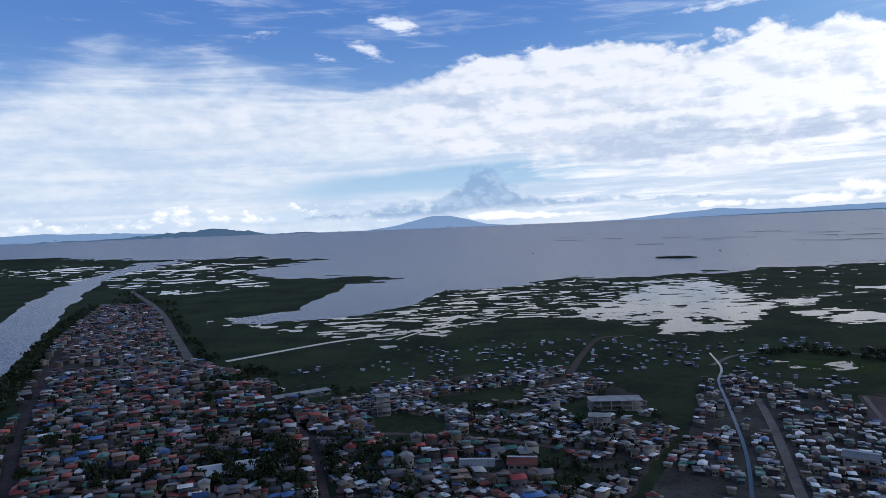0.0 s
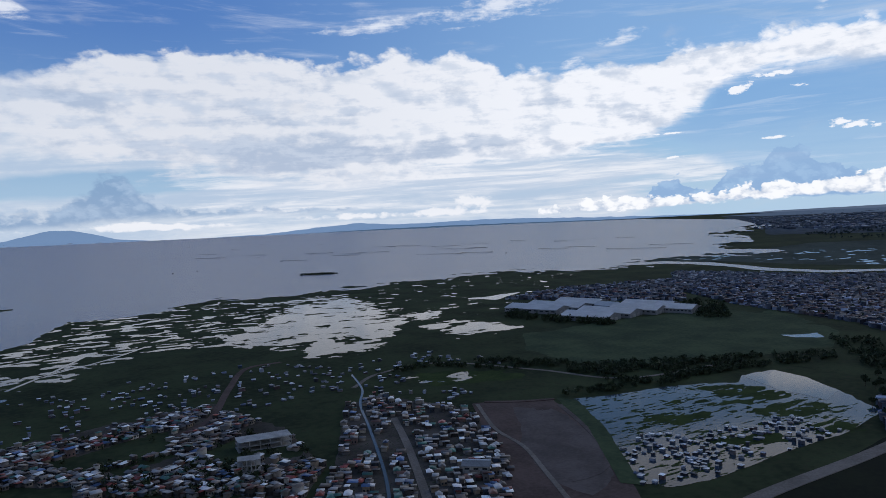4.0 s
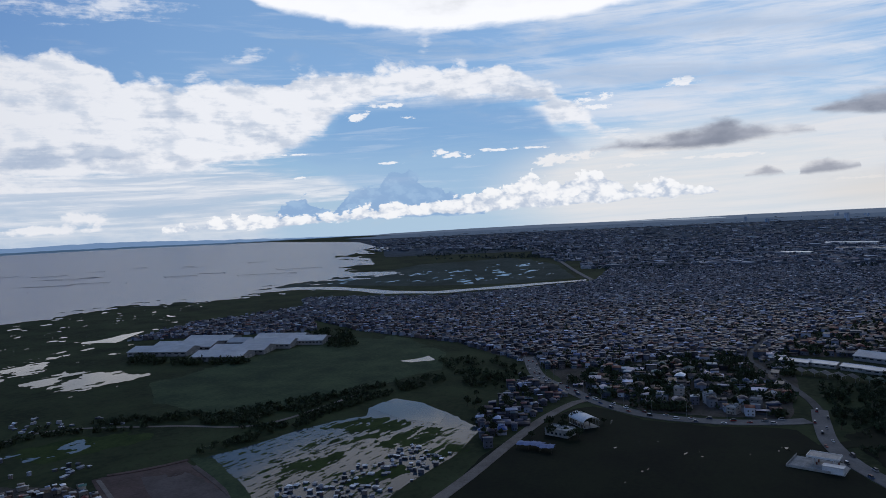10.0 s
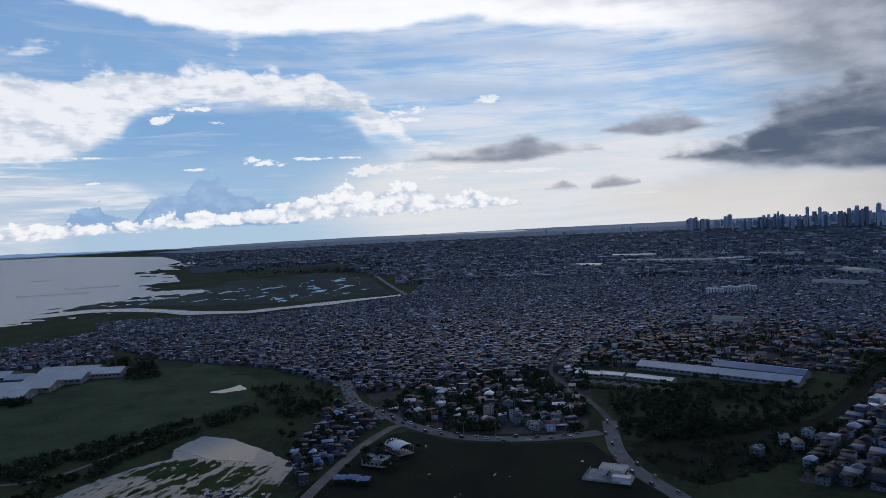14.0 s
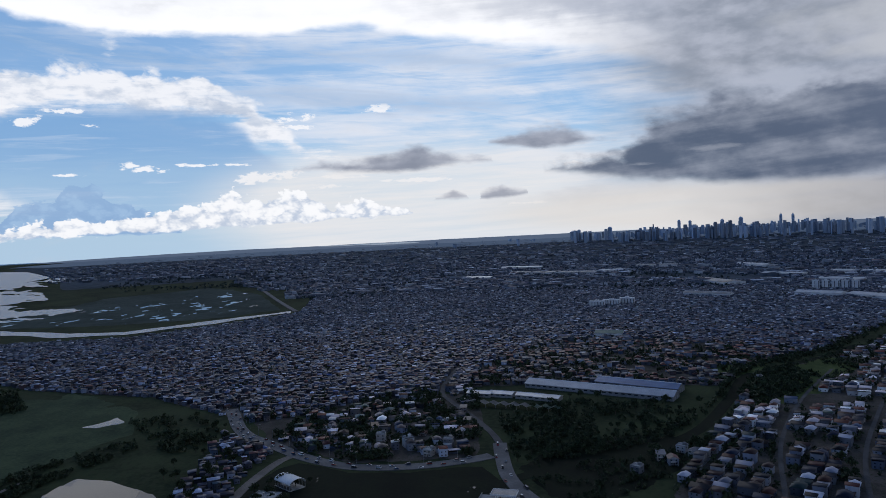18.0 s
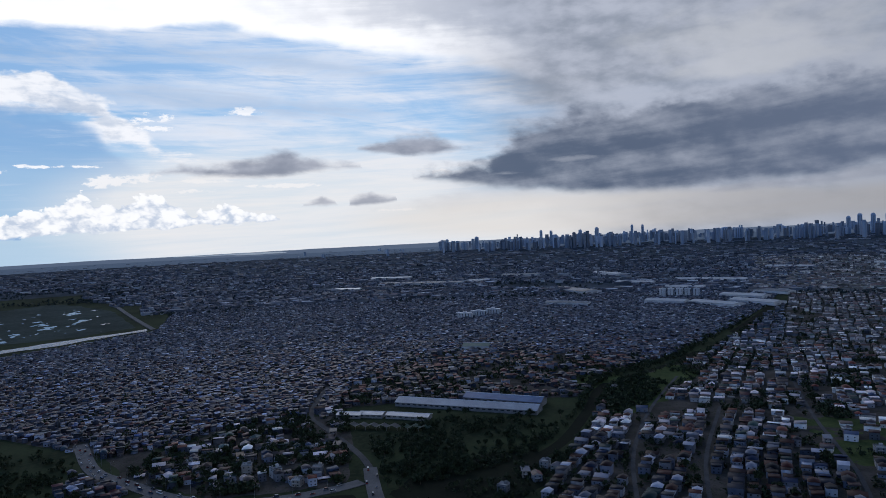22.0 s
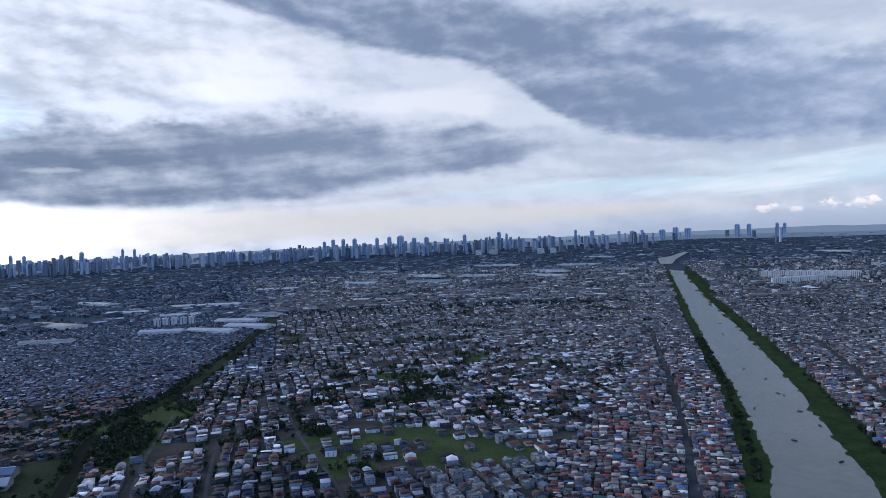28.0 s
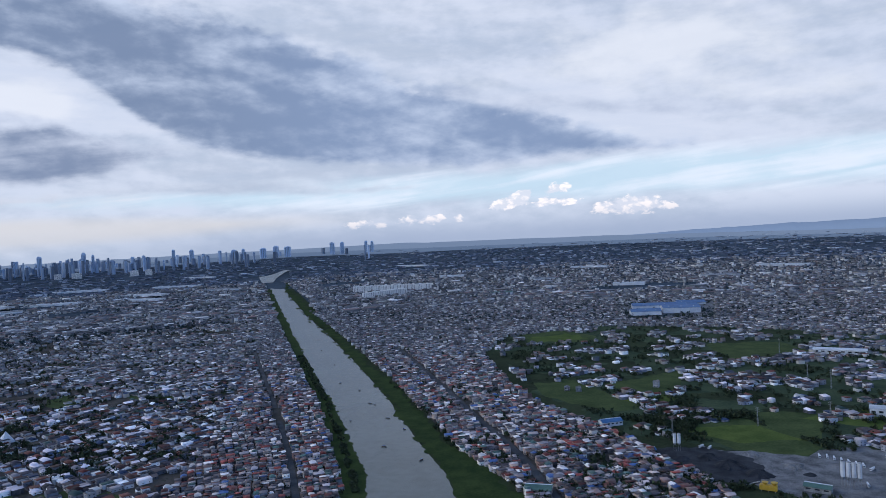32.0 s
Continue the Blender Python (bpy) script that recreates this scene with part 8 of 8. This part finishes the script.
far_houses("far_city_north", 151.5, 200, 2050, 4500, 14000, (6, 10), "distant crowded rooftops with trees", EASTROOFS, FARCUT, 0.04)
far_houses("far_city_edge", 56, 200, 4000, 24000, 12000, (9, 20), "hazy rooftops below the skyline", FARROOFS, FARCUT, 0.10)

# ---------------------------------------------------------------- houses one by one
def house_proto(w, l, floors, roof, porch, seed):
    """A plastered house: walls, windows with sills, door, roof of its kind, eaves and porch."""
    r = random.Random(seed)
    t = thing("house", ("two-storey" if floors == 2 else "three-storey" if floors == 3 else "low") + " plastered house with a " + {"gable": "gabled sheet roof", "hip": "hipped roof", "flat": "flat concrete roof and parapet", "lean": "lean-to sheet roof"}[roof], "house", "estate houses")
    h = 2.9 * floors
    part("wall", box(0, 0, -0.3, w, l, h + 0.3), HWALL, t)
    o = 0.55
    if roof == "gable":
        p = w * 0.22
        part("gable", prism([(-w / 2, h), (w / 2, h), (0, h + p)], l), HWALL, t).matrix_local = Matrix.Rotation(radians(90), 4, "Z")
        for sg in (-1, 1):
            part("roof_slope", prism([(sg * (w / 2 + o), h - o * 0.44), (0, h + p), (0, h + p + 0.16), (sg * (w / 2 + o), h - o * 0.44 + 0.16)], l + 2 * o), HROOF, t).matrix_local = Matrix.Rotation(radians(90), 4, "Z")
    elif roof == "hip":
        bm = bmesh.new()
        a, b, p = w / 2 + o, l / 2 + o, w * 0.24
        v = [bm.verts.new(q) for q in ((-a, -b, h), (a, -b, h), (a, b, h), (-a, b, h), (0, -b + a, h + p), (0, b - a, h + p))]
        for f in ((0, 1, 4), (1, 2, 5, 4), (2, 3, 5), (3, 0, 4, 5), (3, 2, 1, 0)):
            bm.faces.new([v[i] for i in f])
        part("roof", bm, HROOF, t)
        part("eaves", box(0, 0, h - 0.12, w + 2 * o - 0.1, l + 2 * o - 0.1, 0.11), TRIM, t)
    elif roof == "flat":
        part("roof_slab", box(0, 0, h, w + 0.5, l + 0.5, 0.22), CONCRETE, t)
        for x, y, sx, sy in ((0, -l / 2, w, 0.15), (0, l / 2, w, 0.15), (-w / 2, 0, 0.15, l - 0.2), (w / 2, 0, 0.15, l - 0.2)):
            part("parapet", box(x, y, h + 0.22, sx, sy, 0.8), HWALL, t)
        part("stair_head", box(w * 0.22, l * 0.2, h + 0.22, w * 0.35, l * 0.3, 2.2), HWALL, t)
        part("water_tank", tube(0.55, 0.55, 1.3, (-w * 0.25, l * 0.25, h + 0.22), 10), STEEL, t)
    else:
        part("roof_sheet", prism([(-l / 2 - o, h + 0.1), (l / 2 + o, h + 1.2), (l / 2 + o, h + 1.36), (-l / 2 - o, h + 0.26)], w + 2 * o), HROOF, t)
        part("gable", prism([(-l / 2, h), (l / 2, h), (l / 2, h + 1.1), (-l / 2, h + 0.15)], w), HWALL, t)
    for f in range(floors):
        z = f * 2.9 + 1.0
        for sg in (-1, 1):
            for k in (-0.27, 0.24):
                if r.random() < 0.88:
                    q = part("window", box(k * w, sg * (l / 2 + 0.02), z, 1.3, 0.08, 1.15), GLASS, t)
                    if sg < 0:
                        part("sill", box(k * w, sg * (l / 2 + 0.08), z - 0.1, 1.6, 0.2, 0.1), TRIM, q)
            if r.random() < 0.8:
                part("window", box(sg * (w / 2 + 0.02), l * r.uniform(-0.25, 0.25), z, 0.08, 1.3, 1.15), GLASS, t)
    part("door", box(w * 0.02, -l / 2 - 0.03, 0, 0.95, 0.1, 2.05), WOOD, t)
    if porch:
        part("porch_roof", box(0, -l / 2 - 1.1, 2.7, w * 0.8, 2.2, 0.16), HROOF, t)
        for x in (-w * 0.36, w * 0.36):
            part("porch_post", box(x, -l / 2 - 2.0, -0.2, 0.2, 0.2, 2.9), TRIM, t)
    if floors > 1:
        part("balcony", box(-w * 0.1, -l / 2 - 0.55, 2.85, w * 0.5, 1.1, 0.14), CONCRETE, t)
        part("balcony_rail", box(-w * 0.1, -l / 2 - 1.07, 2.99, w * 0.5, 0.06, 0.9), TRIM, t)
    return t


HOUSES = [house_proto(8, 10, 2, "gable", True, 1), house_proto(9, 11, 2, "hip", False, 2), house_proto(8, 9, 2, "flat", False, 3), house_proto(7, 10, 2, "lean", True, 4), house_proto(9, 9, 3, "flat", False, 5), house_proto(7.5, 9.5, 1, "gable", True, 6), house_proto(10, 12, 1, "hip", False, 7)]
built = [False] * len(HOUSES)


def put_house(x, y, z, turn, k, size=1.0):
    m = Matrix.Translation((x, y, z)) @ Matrix.Rotation(turn, 4, "Z")
    if not built[k]:
        built[k] = True
        HOUSES[k].matrix_world = m
        return HOUSES[k]
    return copy_thing(HOUSES[k], m)


X, Y, A, AZ, TD = lots(SUBDIV, (11.4, 12.6), -28, 5, dmin=425, dmax=600, rows=2, jitter=0.10, keep=0.95, green=0.30, green_size=60, cut=[[(118, 661), (122.7, 715), (127, 722), (133, 700), (139, 640), (138.4, 600), (133, 575), (129.5, 570), (120, 590)]])
NEAREST = 112
for i in range(min(len(X), NEAREST)):
    put_house(float(X[i]), float(Y[i]), 0.0, float(A[i]) + (i % 4) * math.pi / 2, int(rng.choice([0, 0, 1, 1, 2, 2, 3, 4, 5])))
rest = slice(NEAREST, None)
if len(X) > NEAREST:
    m = len(X) - NEAREST
    wide = rng.uniform(7.0, 10.5, m)
    house_mass("estate_houses_near", X[rest], Y[rest], np.zeros(m), np.ones(m), wide, wide * rng.uniform(0.9, 1.3, m), rng.choice([3.0, 5.8, 6.2, 8.6], m, p=[0.15, 0.4, 0.3, 0.15]), A[rest] + (rng.rand(m) < 0.5) * 1.5708, rng.choice([0, 1, 2], m, p=[0.5, 0.36, 0.14]), DULLROOFS, DULLWALLS, "two-storey estate houses with flat and gabled roofs", True)
# houses standing alone: villas behind the road, the meadow houses, the eastern ones
VILLAS = [(76.2, 545, 4), (78.4, 530, 4), (80.1, 506, 2), (81.7, 523, 4), (76.7, 514, 5), (77.9, 593, 2), (71.9, 582, 2), (74.9, 529, 0), (75.7, 581, 3), (81.5, 584, 2), (83.3, 586, 3), (74.5, 613, 1), (73.2, 566, 1), (79.6, 560, 5), (72.6, 548, 5), (82.7, 552, 0),
          (70.8, 600, 5), (78.9, 618, 6), (83.0, 628, 3), (76.9, 632, 1)]
ALONE = [(127.8, 558, 4), (129.6, 640, 1), (125.6, 640, 2), (122.0, 655, 2), (133.5, 632, 0), (105.7, 778, 2), (100.2, 520, 2), (101.2, 512, 1), (98.6, 500, 3), (99.5, 492, 0), (96.8, 470, 2), (136.0, 650, 4), (120.8, 622, 3), (124.0, 610, 2),
         (179.8, 925, 4), (184.3, 932, 1), (185.7, 910, 1), (181.8, 905, 2), (172.9, 905, 0), (173.8, 900, 2), (176.9, 880, 5), (183.0, 800, 3), (191.0, 860, 5), (194.0, 900, 6)]
for a, d, k in VILLAS + ALONE:
    x, y, z = spot(a, d)
    put_house(x, y, z, radians(-a) + rng.uniform(-0.5, 0.5), k)

# ---------------------------------------------------------------- on the water
def fish_pen(az, dist, w, d, turn):
    """A net pen: stakes and a sagging net line round a rectangle."""
    t = thing("fish_pen", "fish pen of bamboo stakes and nets in the lake", "fish pen", "fish pens", stand(az, dist, turn))
    for x, y, sx, sy in ((0, -d / 2, w, 0.3), (0, d / 2, w, 0.3), (-w / 2, 0, 0.3, d), (w / 2, 0, 0.3, d)):
        part("net", box(x, y, 0.2, sx, sy, 0.9), WOOD, t)
    for x in (-w / 2, w / 2):
        for y in (-d / 2, d / 2):
            part("stake", box(x, y, -0.5, 0.5, 0.5, 3.2), WOOD, t)
    return t


pr = random.Random(9)
for i in range(44):
    a = pr.uniform(8, 46)
    fish_pen(a, pr.uniform(2400, 5200), pr.uniform(80, 240), pr.uniform(80, 200), pr.uniform(-30, 30))
for i in range(10):
    fish_pen(pr.uniform(-12, 8), pr.uniform(3300, 5200), pr.uniform(120, 300), pr.uniform(60, 120), pr.uniform(-20, 20))


def boat(at):
    t = thing("river_boat", "dark narrow wooden boat on the water", "boat", "boats", at)
    bm = bmesh.new()
    ring = [(-4, 0), (-2.6, 0.6), (0, 0.8), (2.6, 0.6), (4.2, 0), (2.6, -0.6), (0, -0.8), (-2.6, -0.6)]
    lo = [bm.verts.new((x * 0.85, y * 0.6, -0.2)) for x, y in ring]
    hi = [bm.verts.new((x, y, 0.75 + 0.03 * x * x * 0.5)) for x, y in ring]
    bm.faces.new(lo)
    for k in range(8):
        bm.faces.new((lo[k], lo[(k + 1) % 8], hi[(k + 1) % 8], hi[k]))
    bmesh.ops.recalc_face_normals(bm, faces=bm.faces)
    part("hull", bm, WOOD, t)
    part("thwart", box(-1, 0, 0.55, 0.4, 1.3, 0.08), WOOD, t)
    part("thwart", box(1.2, 0, 0.55, 0.4, 1.3, 0.08), WOOD, t)
    part("canopy", box(0, 0, 1.7, 3.2, 1.5, 0.12), TARP, t)
    for x in (-1.4, 1.4):
        part("canopy_post", box(x, 0.6, 0.5, 0.07, 0.07, 1.25), WOOD, t)
    return t


b0 = boat(Matrix.Translation((0, 0, 0.3)) @ seat(159.6, 748, 60))
for a, d in ((157.3, 870), (156.9, 880), (154.2, 1180), (153.2, 1350), (158.3, 800), (155.3, 800), (157.9, 690), (160.9, 640), (154.6, 1020), (153.0, 1500), (156.1, 960)):
    copy_thing(b0, Matrix.Translation((0, 0, 0.3)) @ seat(a, d, pr.uniform(0, 180)))
for i in range(26):
    a, d = pr.uniform(4, 38), pr.uniform(1700, 3600)
    copy_thing(b0, Matrix.Translation((0, 0, 1.5)) @ seat(a, d, pr.uniform(0, 180)))
